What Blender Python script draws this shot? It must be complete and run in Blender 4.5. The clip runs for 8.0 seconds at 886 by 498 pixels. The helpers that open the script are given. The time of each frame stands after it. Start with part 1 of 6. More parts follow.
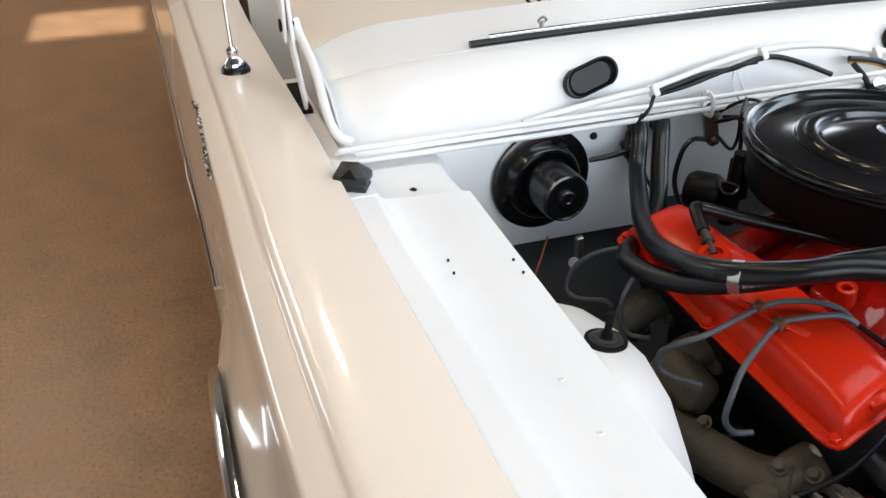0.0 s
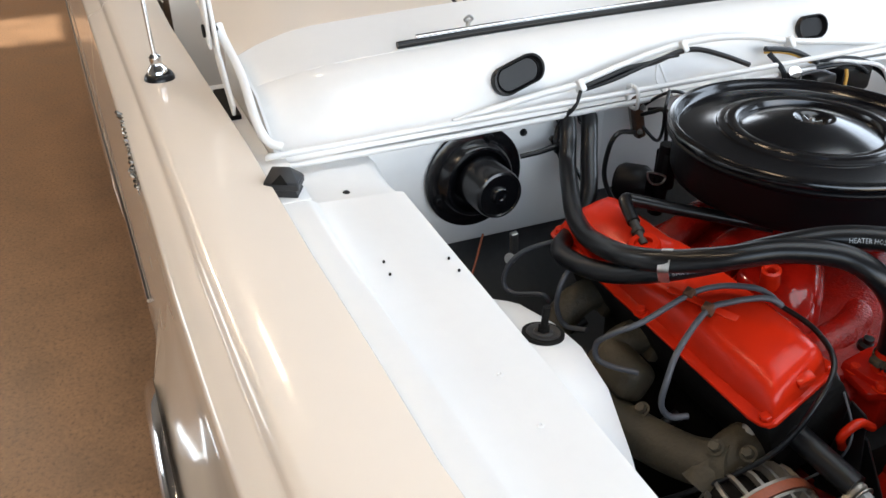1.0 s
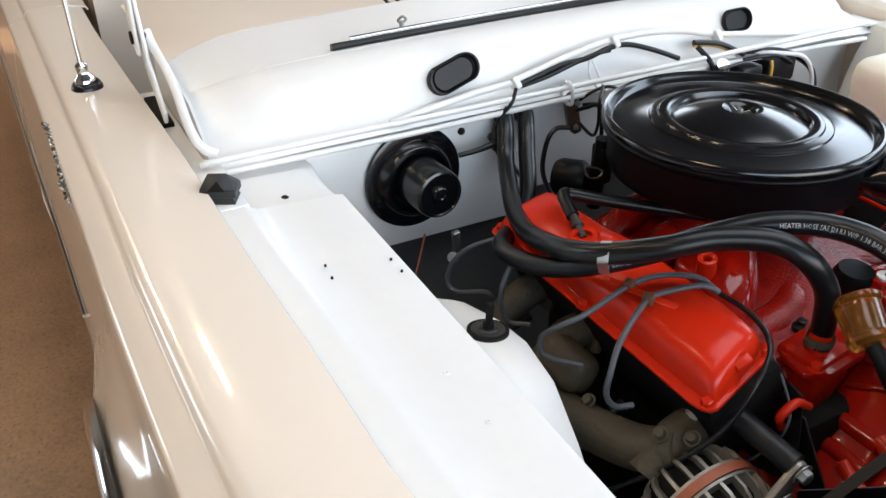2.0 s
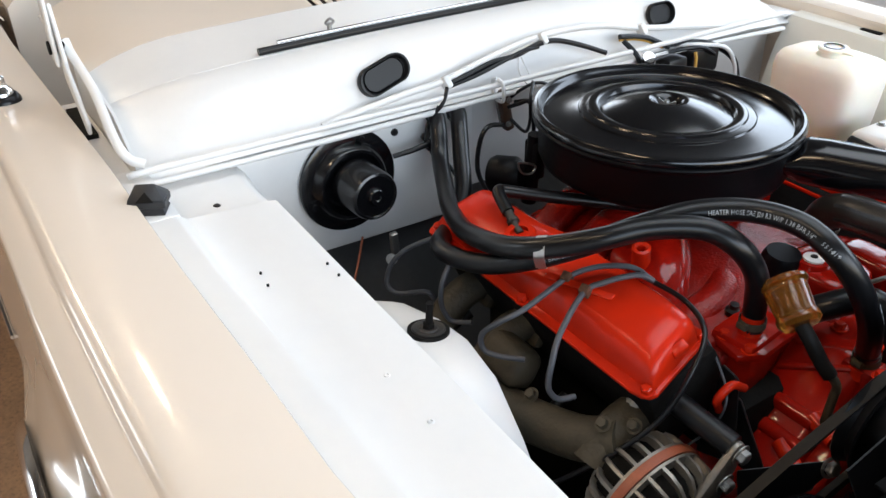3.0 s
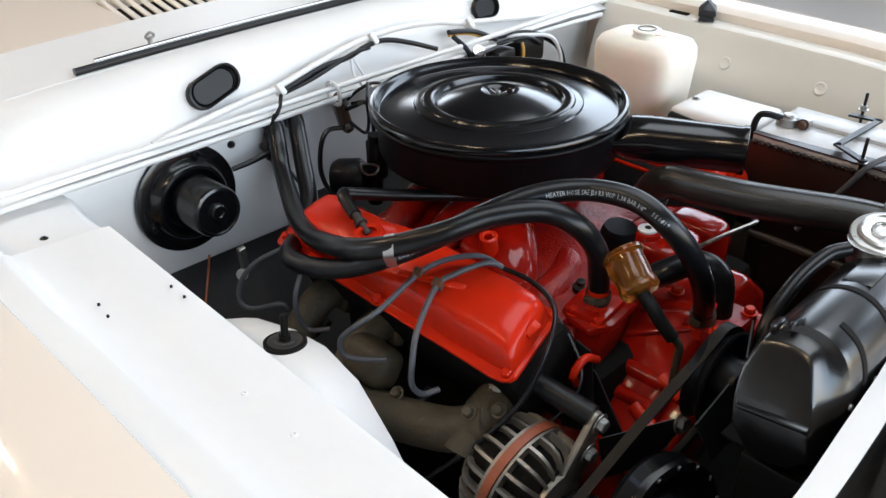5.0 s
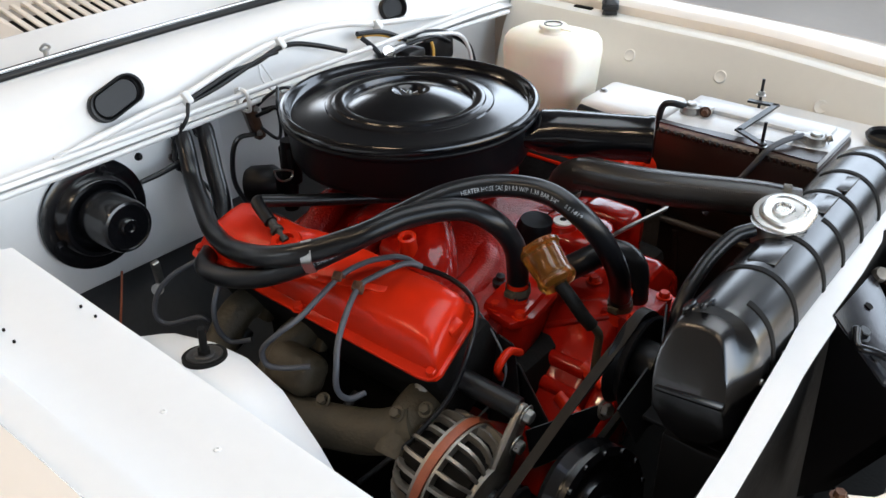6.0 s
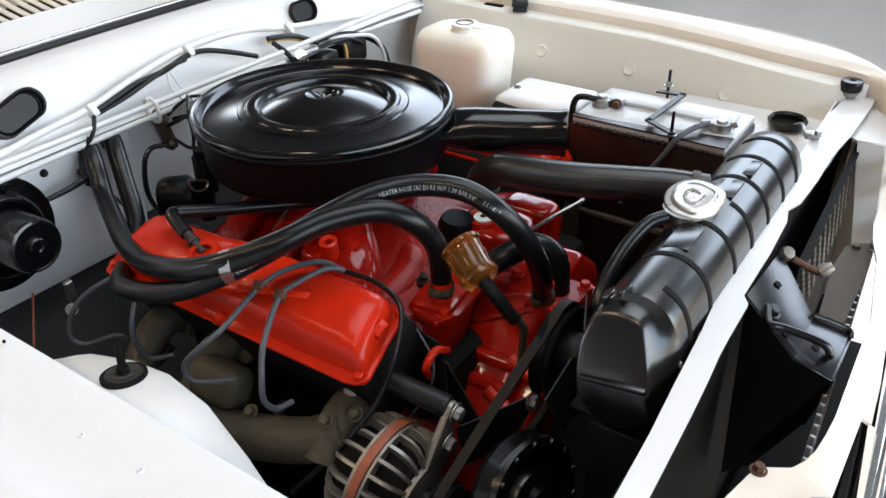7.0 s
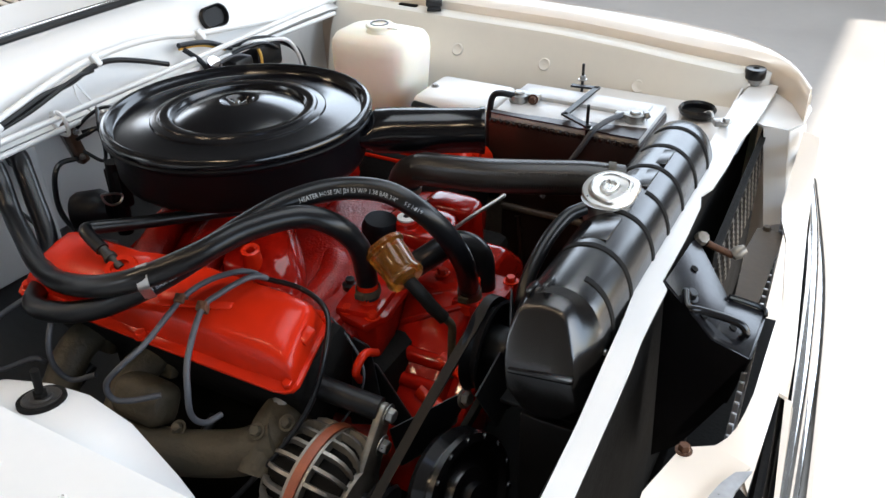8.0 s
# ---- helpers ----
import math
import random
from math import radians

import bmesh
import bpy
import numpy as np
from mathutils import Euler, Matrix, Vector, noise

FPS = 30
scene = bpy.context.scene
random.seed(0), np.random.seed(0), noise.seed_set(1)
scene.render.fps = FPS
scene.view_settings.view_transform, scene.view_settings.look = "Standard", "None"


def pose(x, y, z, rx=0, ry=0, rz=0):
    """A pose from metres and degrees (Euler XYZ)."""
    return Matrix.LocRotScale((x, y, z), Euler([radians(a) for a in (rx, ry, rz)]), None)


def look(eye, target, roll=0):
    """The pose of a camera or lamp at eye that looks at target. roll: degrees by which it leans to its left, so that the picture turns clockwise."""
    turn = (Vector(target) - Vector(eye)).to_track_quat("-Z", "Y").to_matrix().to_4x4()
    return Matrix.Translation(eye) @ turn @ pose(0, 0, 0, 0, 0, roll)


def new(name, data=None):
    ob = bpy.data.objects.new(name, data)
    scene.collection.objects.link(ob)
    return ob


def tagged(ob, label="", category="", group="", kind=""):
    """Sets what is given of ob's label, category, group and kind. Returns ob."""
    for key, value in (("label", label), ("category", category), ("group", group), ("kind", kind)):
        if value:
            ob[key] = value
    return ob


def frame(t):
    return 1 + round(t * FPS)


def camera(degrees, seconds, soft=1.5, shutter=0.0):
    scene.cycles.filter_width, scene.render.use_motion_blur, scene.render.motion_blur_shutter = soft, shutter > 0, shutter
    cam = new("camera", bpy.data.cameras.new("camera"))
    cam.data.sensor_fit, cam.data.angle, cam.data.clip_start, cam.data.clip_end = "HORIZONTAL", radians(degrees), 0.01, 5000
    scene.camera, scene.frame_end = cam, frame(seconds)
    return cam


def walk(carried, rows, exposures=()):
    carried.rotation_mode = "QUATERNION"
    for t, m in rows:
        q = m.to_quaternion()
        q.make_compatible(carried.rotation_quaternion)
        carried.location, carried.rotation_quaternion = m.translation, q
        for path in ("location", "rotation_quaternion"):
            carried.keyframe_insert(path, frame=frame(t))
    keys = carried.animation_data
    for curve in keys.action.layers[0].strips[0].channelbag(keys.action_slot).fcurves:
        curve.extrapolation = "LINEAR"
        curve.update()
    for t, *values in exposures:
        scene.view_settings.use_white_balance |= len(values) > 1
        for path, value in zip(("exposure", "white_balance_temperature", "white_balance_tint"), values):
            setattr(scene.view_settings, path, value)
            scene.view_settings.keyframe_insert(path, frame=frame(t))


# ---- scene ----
cam = camera(56.07, 8.0)
ROWS = [
    (0.0, 1.0881, -0.8873, 1.4220, 71.391, -31.412, -0.471),
    (0.5, 1.0890, -0.8852, 1.4229, 68.885, -31.461, -0.526),
    (1.0, 1.0914, -0.8825, 1.4230, 66.553, -31.440, -0.485),
    (1.5, 1.0919, -0.8817, 1.4224, 64.302, -31.411, -0.431),
    (3.0, 1.0948, -0.8715, 1.4183, 57.545, -31.316, -0.726),
    (3.5, 1.0957, -0.8695, 1.4184, 54.984, -31.339, -0.812),
    (4.0, 1.0984, -0.8656, 1.4169, 52.306, -31.299, -0.914),
    (4.5, 1.1001, -0.8630, 1.4156, 49.365, -31.281, -0.994),
    (6.0, 1.1078, -0.8544, 1.4159, 40.345, -31.394, -1.140),
    (6.5, 1.1109, -0.8522, 1.4161, 37.377, -31.437, -1.169),
    (7.0, 1.1140, -0.8490, 1.4160, 34.573, -31.482, -1.227),
    (7.5, 1.1180, -0.8467, 1.4162, 31.774, -31.528, -1.293),
    (8.0, 1.1208, -0.8454, 1.4170, 28.966, -31.600, -1.279),
]
walk(cam, [(t, pose(x, y, z, 90 + pitch, 0, yaw) @ pose(0, 0, 0, 0, 0, roll)) for t, x, y, z, yaw, pitch, roll in ROWS],
     [(0.0, 1.45, 6430, 10), (8.0, 1.45, 6430, 10)])

# ---- light ----
world = bpy.data.worlds.new("daylight")
scene.world = world
world.use_nodes = True
sky = world.node_tree.nodes.new("ShaderNodeTexSky")
sky.sky_type, sky.sun_disc = "NISHITA", False
sky.sun_elevation, sky.sun_rotation = radians(35), radians(75)
world.node_tree.links.new(sky.outputs[0], world.node_tree.nodes["Background"].inputs[0])
world.node_tree.nodes["Background"].inputs[1].default_value = 0.12


def lamp(name, kind, m, energy, color, size=(1, 1), angle=0.5):
    data = bpy.data.lights.new(name, kind)
    data.energy, data.color = energy, color
    if kind == "AREA":
        data.shape, data.size, data.size_y = "RECTANGLE", size[0], size[1]
    if kind == "SUN":
        data.angle = radians(angle)
    ob = new(name, data)
    ob.matrix_world = m
    return ob


lamp("sun", "SUN", look((11.43, 0.6, 7.0), (1.43, 0.0, 0)), 5.0, (1.0, 0.97, 0.93))
# daylight that enters through the wide front doorway and the high side and rear windows
lamp("doorway_daylight", "AREA", look((5.9, 0.0, 2.75), (0, 0.0, 0.9)), 74, (0.70, 0.85, 1.0), (8.5, 2.2))
lamp("window_daylight", "AREA", look((0.45, 6.95, 3.72), (0.45, 0, 3.2)), 150, (0.82, 0.91, 1.0), (10.1, 2.6))
# Added fill from the near side wall, to lift the floor at the rear.
lamp("side_floor_fill", "AREA", look((-7.2, -6.95, 1.9), (-6.6, 0, 1.0)), 38, (0.96, 0.98, 1.0), (3.4, 2.6))
lamp("rear_daylight", "AREA", look((-9.95, 5.8, 3.8), (0, 4.0, 2.4)), 22, (0.94, 0.97, 1.0), (2.0, 2.0))
# Unseen overhead lamp added for the bay's light from above.
lamp("overhead_fill", "AREA", look((1.0, 1.3, 5.26), (1.0, 1.301, 0)), 48, (0.80, 0.90, 1.0), (2.8, 4.8))

# Unseen lamps; the strong one at (-6.0, -2.8) is added to brighten the floor.
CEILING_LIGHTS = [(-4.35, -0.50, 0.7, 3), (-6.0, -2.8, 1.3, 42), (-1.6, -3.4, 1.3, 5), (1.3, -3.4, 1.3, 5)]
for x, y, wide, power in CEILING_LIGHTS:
    lamp("unseen_ceiling_light", "AREA", look((x, y, 5.05), (x, y + 0.01, 0)), power, (1.0, 0.80, 0.60), (wide, 0.2))

# ---- materials ----


def mat(name, color, rough=0.5, metal=0.0, dark=0.8, scale=8.0, fine=120.0, bump=0.0, coat=0.0, spread=0.08, alpha_mix=None,
        transmission=0.0, tint=None, gloss=0.5):
    m = bpy.data.materials.new(name)
    m.use_nodes = True
    n, l = m.node_tree.nodes, m.node_tree.links
    b = n["Principled BSDF"]
    co = n.new("ShaderNodeTexCoord")
    big, small = n.new("ShaderNodeTexNoise"), n.new("ShaderNodeTexNoise")
    big.inputs["Scale"].default_value, small.inputs["Scale"].default_value = scale, fine
    big.inputs["Detail"].default_value, small.inputs["Detail"].default_value = 5, 3
    for t in (big, small):
        l.new(co.outputs["Object"], t.inputs["Vector"])
    ramp = n.new("ShaderNodeValToRGB")
    ramp.color_ramp.elements[0].position, ramp.color_ramp.elements[1].position = 0.3, 0.7
    second = tint or [c * dark for c in color]
    ramp.color_ramp.elements[0].color = (*second, 1)
    ramp.color_ramp.elements[1].color = (*color, 1)
    mix = n.new("ShaderNodeMath")
    mix.operation = "MULTIPLY_ADD"
    mix.inputs[1].default_value = 0.35
    l.new(small.outputs["Fac"], mix.inputs[0])
    sub = n.new("ShaderNodeMath")
    sub.operation = "MULTIPLY"
    sub.inputs[1].default_value = 0.65
    l.new(big.outputs["Fac"], sub.inputs[0])
    l.new(sub.outputs[0], mix.inputs[2])
    l.new(mix.outputs[0], ramp.inputs[0])
    l.new(ramp.outputs[0], b.inputs["Base Color"])
    rr = n.new("ShaderNodeMapRange")
    rr.inputs["From Min"].default_value, rr.inputs["From Max"].default_value = 0.3, 0.7
    rr.inputs["To Min"].default_value, rr.inputs["To Max"].default_value = max(0.02, rough - spread), min(1, rough + spread)
    l.new(mix.outputs[0], rr.inputs[0])
    l.new(rr.outputs[0], b.inputs["Roughness"])
    b.inputs["Metallic"].default_value = metal
    b.inputs["Specular IOR Level"].default_value = gloss
    b.inputs["Coat Weight"].default_value = coat
    b.inputs["Coat Roughness"].default_value = 0.06
    b.inputs["Transmission Weight"].default_value = transmission
    if bump:
        bp = n.new("ShaderNodeBump")
        bp.inputs["Strength"].default_value, bp.inputs["Distance"].default_value = bump, 0.002
        l.new(small.outputs["Fac"], bp.inputs["Height"])
        l.new(bp.outputs[0], b.inputs["Normal"])
    return m



def speckled(m, scale, dark):
    """Small pits and dark specks scattered over a surface."""
    n, l = m.node_tree.nodes, m.node_tree.links
    b = n["Principled BSDF"]
    color = b.inputs["Base Color"].links[0].from_socket
    noise = n.new("ShaderNodeTexNoise")
    noise.inputs["Scale"].default_value, noise.inputs["Detail"].default_value, noise.inputs["Roughness"].default_value = scale, 8, 0.72
    co = n.new("ShaderNodeTexCoord")
    l.new(co.outputs["Object"], noise.inputs["Vector"])
    ramp = n.new("ShaderNodeValToRGB")
    ramp.color_ramp.elements[0].position, ramp.color_ramp.elements[1].position = 0.34, 0.66
    ramp.color_ramp.elements[0].color, ramp.color_ramp.elements[1].color = (dark, dark, dark, 1), (1.25, 1.25, 1.25, 1)
    middle = ramp.color_ramp.elements.new(0.45)
    middle.color = (1, 1, 1, 1)
    l.new(noise.outputs["Fac"], ramp.inputs[0])
    mix = n.new("ShaderNodeMix")
    mix.data_type, mix.blend_type = "RGBA", "MULTIPLY"
    mix.inputs["Factor"].default_value = 1.0
    l.new(color, mix.inputs["A"])
    l.new(ramp.outputs[0], mix.inputs["B"])
    l.new(mix.outputs["Result"], b.inputs["Base Color"])


PAINT = mat("cream_white_paint", (0.765, 0.670, 0.570), 0.25, dark=0.985, scale=3, fine=40, coat=0.7, spread=0.0)
INNER = mat("inner_white_paint", (0.735, 0.725, 0.71), 0.38, dark=0.955, scale=6, fine=60, bump=0.04, coat=0.2, spread=0.03)
BLACK = mat("gloss_black_paint", (0.005, 0.005, 0.006), 0.23, dark=0.8, scale=14, fine=160, coat=0.3, spread=0.015)
CLEANER = mat("semi_gloss_black_enamel", (0.003, 0.003, 0.004), 0.17, dark=0.8, scale=14, fine=160, coat=0.0, spread=0.0, gloss=0.6)
CAN = mat("satin_black_can_enamel", (0.003, 0.003, 0.004), 0.40, dark=0.8, scale=14, fine=160, bump=0.02, gloss=0.14)
TANK = mat("gloss_black_tank_paint", (0.006, 0.006, 0.007), 0.25, dark=0.8, scale=20, fine=90, bump=0.03, spread=0.0, gloss=0.9)
SATIN = mat("satin_black_paint", (0.007, 0.007, 0.008), 0.36, dark=0.6, scale=20, fine=200, bump=0.04, spread=0.03, gloss=0.3)
RUBBER = mat("black_rubber", (0.006, 0.006, 0.007), 0.29, dark=0.8, scale=30, fine=90, gloss=0.34, spread=0.0)
RIBBED = mat("woven_rubber", (0.024, 0.021, 0.019), 0.32, dark=0.7, scale=40, fine=420, bump=0.2, spread=0.03)
RED = mat("red_engine_enamel", (0.56, 0.020, 0.004), 0.24, dark=0.92, scale=14, fine=110, bump=0.03, coat=0.0, spread=0.0, gloss=0.26)
REDCAST = mat("red_painted_cast_iron", (0.30, 0.007, 0.003), 0.24, dark=0.6, scale=24, fine=300, bump=0.7, coat=0.0, spread=0.02, gloss=0.32)
CASTRED = mat("deep_red_casting_enamel", (0.36, 0.008, 0.003), 0.12, dark=0.6, scale=24, fine=120, bump=0.22, gloss=0.45)
IRON = mat("bare_brown_cast_iron", (0.066, 0.052, 0.030), 0.65, dark=0.5, scale=22, fine=190, bump=0.5)
ALLOY = mat("cast_aluminium", (0.34, 0.31, 0.27), 0.42, metal=0.7, dark=0.6, scale=30, fine=220, bump=0.25)
STATOR = mat("copper_red_stator", (0.34, 0.085, 0.035), 0.5, dark=0.6, scale=40, fine=240, bump=0.2)
CHROME = mat("chrome", (0.82, 0.82, 0.82), 0.10, metal=1.0, dark=0.9, scale=12, fine=90, spread=0.04)
# Chrome darkened in its colour for the dark surroundings it mirrors.
EMBLEM = mat("dark_reflecting_chrome", (0.34, 0.31, 0.27), 0.22, metal=1.0, dark=0.5, scale=90, fine=300)
STEEL = mat("zinc_steel", (0.45, 0.44, 0.42), 0.35, metal=0.9, dark=0.6, scale=40, fine=240, bump=0.1)
RUSTY = mat("rusty_bolt_steel", (0.14, 0.06, 0.03), 0.7, metal=0.3, dark=0.4, scale=60, fine=260, bump=0.4)
PLASTIC = mat("milky_plastic", (0.93, 0.88, 0.78), 0.42, dark=0.94, scale=10, fine=60, spread=0.05)
AMBER = mat("amber_filter_plastic", (0.60, 0.22, 0.03), 0.16, dark=0.7, scale=40, fine=140, transmission=0.8)
PLASTIC.node_tree.nodes["Principled BSDF"].inputs["Subsurface Weight"].default_value = 0.6
PLASTIC.node_tree.nodes["Principled BSDF"].inputs["Subsurface Radius"].default_value = (0.06, 0.045, 0.03)
SILVER = mat("pressed_silver_steel", (0.62, 0.61, 0.59), 0.30, metal=0.9, dark=0.85, scale=30, fine=200, bump=0.05)
DUSTY = mat("dusty_brown_metal", (0.115, 0.092, 0.072), 0.7, dark=0.7, scale=14, fine=120, bump=0.15)
BATTERY = mat("battery_brown_black", (0.022, 0.010, 0.007), 0.38, dark=0.5, scale=18, fine=120, bump=0.05)
BATTOP = mat("battery_grey_top", (0.60, 0.60, 0.60), 0.35, dark=0.85, scale=18, fine=120, spread=0.03)
WIRE = mat("grey_plug_wire", (0.065, 0.068, 0.078), 0.5, dark=0.75, scale=40, fine=260)
BROWN = mat("brown_bakelite", (0.10, 0.05, 0.028), 0.5, dark=0.5, scale=50, fine=260, bump=0.2)
# Near-black for dark metal parts, and for shade painted into holes, gaps, depths.
NEAR_BLACK = mat("near_black_metal_and_shade", (0.010, 0.009, 0.008), 0.7, dark=0.4, scale=14, fine=150, bump=0.35, gloss=0.12)
# Two floor colours, pale and brown, that meet under the car.
PALE = mat("pale_grey_concrete", (0.37, 0.335, 0.30), 0.5, dark=0.78, scale=1.6, fine=18, bump=0.1, spread=0.1)
CONCRETE = mat("speckled_brown_concrete", (0.26, 0.148, 0.078), 0.40, dark=0.6, scale=6, fine=60, bump=0.06, spread=0.08, gloss=0.3)
speckled(CONCRETE, 95.0, 0.45)
WALL = mat("painted_showroom_wall", (0.16, 0.148, 0.135), 0.8, dark=0.93, scale=0.8, fine=14, bump=0.08)
CEIL = mat("dark_ceiling_paint", (0.12, 0.118, 0.115), 0.85, dark=0.93, scale=0.7, fine=14)
GLOW = bpy.data.materials.new("warm_diffuser_glow")
GLOW.use_nodes = True
GLOW.node_tree.nodes["Principled BSDF"].inputs["Emission Color"].default_value = (1.0, 0.74, 0.45, 1)
GLOW.node_tree.nodes["Principled BSDF"].inputs["Emission Strength"].default_value = 14
# Far rail's brown, lightened for doorway light; the near rail is near-black.
RAIL_BROWN = mat("lightened_rail_brown", (0.30, 0.24, 0.185), 0.55, dark=0.5, scale=16, fine=120, bump=0.2)
BULKHEAD = mat("dark_grey_bulkhead", (0.050, 0.050, 0.050), 0.6, dark=0.55, scale=7, fine=90, bump=0.15)
GREYCUP = mat("worn_dark_grey_steel", (0.045, 0.040, 0.036), 0.5, metal=0.2, dark=0.5, scale=30, fine=200, bump=0.15)
STOPRUBBER = mat("dark_grey_stop_rubber", (0.022, 0.022, 0.024), 0.45, dark=0.75, scale=40, fine=200, bump=0.05, gloss=0.4)
TIMING = mat("glossy_deep_red_enamel", (0.40, 0.010, 0.004), 0.10, dark=0.7, scale=18, fine=80, bump=0.20, spread=0.02, gloss=0.6)
LATCH = mat("satin_black_latch_paint", (0.011, 0.011, 0.014), 0.24, dark=0.7, scale=24, fine=160, bump=0.05, spread=0.0, gloss=0.6)
BELT = mat("worn_black_belt_rubber", (0.012, 0.011, 0.010), 0.5, dark=0.6, scale=30, fine=220, bump=0.15, gloss=0.2)
# Copy of the inner paint with the far side's warmer light in its colour.
FAR_INNER = mat("warm_lit_inner_paint", (0.745, 0.715, 0.645), 0.34, dark=0.95, scale=5, fine=60, bump=0.03, coat=0.3, spread=0.03)
INK = mat("white_hose_print", (0.42, 0.44, 0.47), 0.6, dark=0.8, scale=200, fine=900)
ORANGE = mat("yellow_wire", (0.55, 0.30, 0.04), 0.5, dark=0.8)
GREYMESH = mat("grille_grey_metal", (0.40, 0.40, 0.41), 0.35, metal=0.6, dark=0.7, scale=30)

# ---- mesh tools ----
ORIGIN = {}


def thing(name, at, label, category, group="", kind=""):
    ob = new(name)
    ob.empty_display_size = 0.02
    ob.location = at
    ORIGIN[ob] = Vector(at)
    return tagged(ob, label, category, group, kind)


def finish(name, bm, material, angle=38):
    bmesh.ops.recalc_face_normals(bm, faces=bm.faces)
    me = bpy.data.meshes.new(name)
    bm.to_mesh(me)
    bm.free()
    me.materials.append(material)
    me.polygons.foreach_set("use_smooth", [True] * len(me.polygons))
    me.set_sharp_from_angle(angle=radians(angle))
    return me


def part(name, bm, material, parent, label="", angle=38):
    base = ORIGIN[parent]
    bmesh.ops.translate(bm, verts=bm.verts, vec=-base)
    ob = new(name, finish(name, bm, material, angle))
    ob.parent = parent
    ORIGIN[ob] = base
    return tagged(ob, label)


def setting(name, bm, material, label, category):
    ob = new(name, finish(name, bm, material))
    return tagged(ob, label, category, kind="structure")


def box(bm, c, s, m=None, bev=0.0, seg=2):
    r = bmesh.ops.create_cube(bm, size=1.0)
    vs = r["verts"]
    bmesh.ops.scale(bm, vec=s, verts=vs)
    if bev:
        es = list({e for v in vs for e in v.link_edges})
        r = bmesh.ops.bevel(bm, geom=es, offset=bev, segments=seg, profile=0.5, affect="EDGES")
        vs = list({v for f in r["faces"] for v in f.verts} | {v for v in vs if v.is_valid})
    if m is not None:
        bmesh.ops.transform(bm, matrix=m, verts=vs)
    bmesh.ops.translate(bm, vec=c, verts=vs)
    return vs


def frame_of(d):
    d = Vector(d).normalized()
    a = Vector((0, 0, 1)) if abs(d.z) < 0.9 else Vector((1, 0, 0))
    u = a.cross(d).normalized()
    return Matrix((u, d.cross(u), d)).transposed()


def lathe(bm, prof, at=(0, 0, 0), axis=(0, 0, 1), seg=32, close=False):
    """Turns a profile of (radius, height) about an axis."""
    m = frame_of(axis)
    rings = []
    for r, h in prof:
        if r < 1e-6:
            rings.append([bm.verts.new(Vector(at) + m @ Vector((0, 0, h)))])
        else:
            rings.append([bm.verts.new(Vector(at) + m @ Vector((r * math.cos(2 * math.pi * k / seg), r * math.sin(2 * math.pi * k / seg), h))) for k in range(seg)])
    pairs = list(zip(rings, rings[1:])) + ([(rings[-1], rings[0])] if close else [])
    for a, b in pairs:
        for k in range(seg):
            j = (k + 1) % seg
            if len(a) == 1 and len(b) == 1:
                continue
            if len(a) == 1:
                bm.faces.new((a[0], b[k], b[j]))
            elif len(b) == 1:
                bm.faces.new((a[k], a[j], b[0]))
            else:
                bm.faces.new((a[k], a[j], b[j], b[k]))


def rod(bm, a, b, r, r2=None, seg=16):
    a, b = Vector(a), Vector(b)
    h = (b - a).length
    r2 = r if r2 is None else r2
    lathe(bm, [(0, 0), (r, 0), (r2, h), (0, h)], a, b - a, seg)


def smooth(pts, n=8):
    """A Catmull-Rom line through the points."""
    p = [Vector(q) for q in pts]
    p = [p[0] * 2 - p[1]] + p + [p[-1] * 2 - p[-2]]
    out = []
    for i in range(1, len(p) - 2):
        for k in range(n):
            t = k / n
            out.append(0.5 * (2 * p[i] + (p[i + 1] - p[i - 1]) * t + (2 * p[i - 1] - 5 * p[i] + 4 * p[i + 1] - p[i + 2]) * t * t
                              + (3 * p[i] - p[i - 1] - 3 * p[i + 1] + p[i + 2]) * t ** 3))
    out.append(p[-2])
    return out


def carried_frames(line):
    """Frames along a line that twist as little as can be."""
    out, u = [], None
    for i, q in enumerate(line):
        d = (line[min(i + 1, len(line) - 1)] - line[max(i - 1, 0)]).normalized()
        if u is None:
            u = frame_of(d).col[0]
        u = (u - d * u.dot(d)).normalized()
        out.append((q, u.copy(), d.cross(u), d))
    return out


def tube(bm, pts, r, seg=12, n=8, radii=None):
    line = smooth(pts, n) if n else [Vector(q) for q in pts]
    rings = []
    fr = carried_frames(line)
    for i, (q, u, v, d) in enumerate(fr):
        rr = r if radii is None else float(np.interp(i / (len(fr) - 1), np.linspace(0, 1, len(radii)), radii))
        rings.append([bm.verts.new(q + rr * (math.cos(2 * math.pi * k / seg) * u + math.sin(2 * math.pi * k / seg) * v)) for k in range(seg)])
    for a, b in zip(rings, rings[1:]):
        for k in range(seg):
            bm.faces.new((a[k], a[(k + 1) % seg], b[(k + 1) % seg], b[k]))
    bm.faces.new(rings[0][::-1])
    bm.faces.new(rings[-1])


def loft(bm, rings, closed=True, caps=True):
    vs = [[bm.verts.new(p) for p in ring] for ring in rings]
    m = len(vs[0])
    for a, b in zip(vs, vs[1:]):
        for k in range(m if closed else m - 1):
            bm.faces.new((a[k], a[(k + 1) % m], b[(k + 1) % m], b[k]))
    if closed and caps:
        bm.faces.new(vs[0][::-1])
        bm.faces.new(vs[-1])
    return vs


def sheet(bm, rings, thick):
    """An open loft with thickness."""
    loft(bm, rings, closed=False)
    bmesh.ops.recalc_face_normals(bm, faces=bm.faces)
    bmesh.ops.solidify(bm, geom=bm.faces[:], thickness=thick)


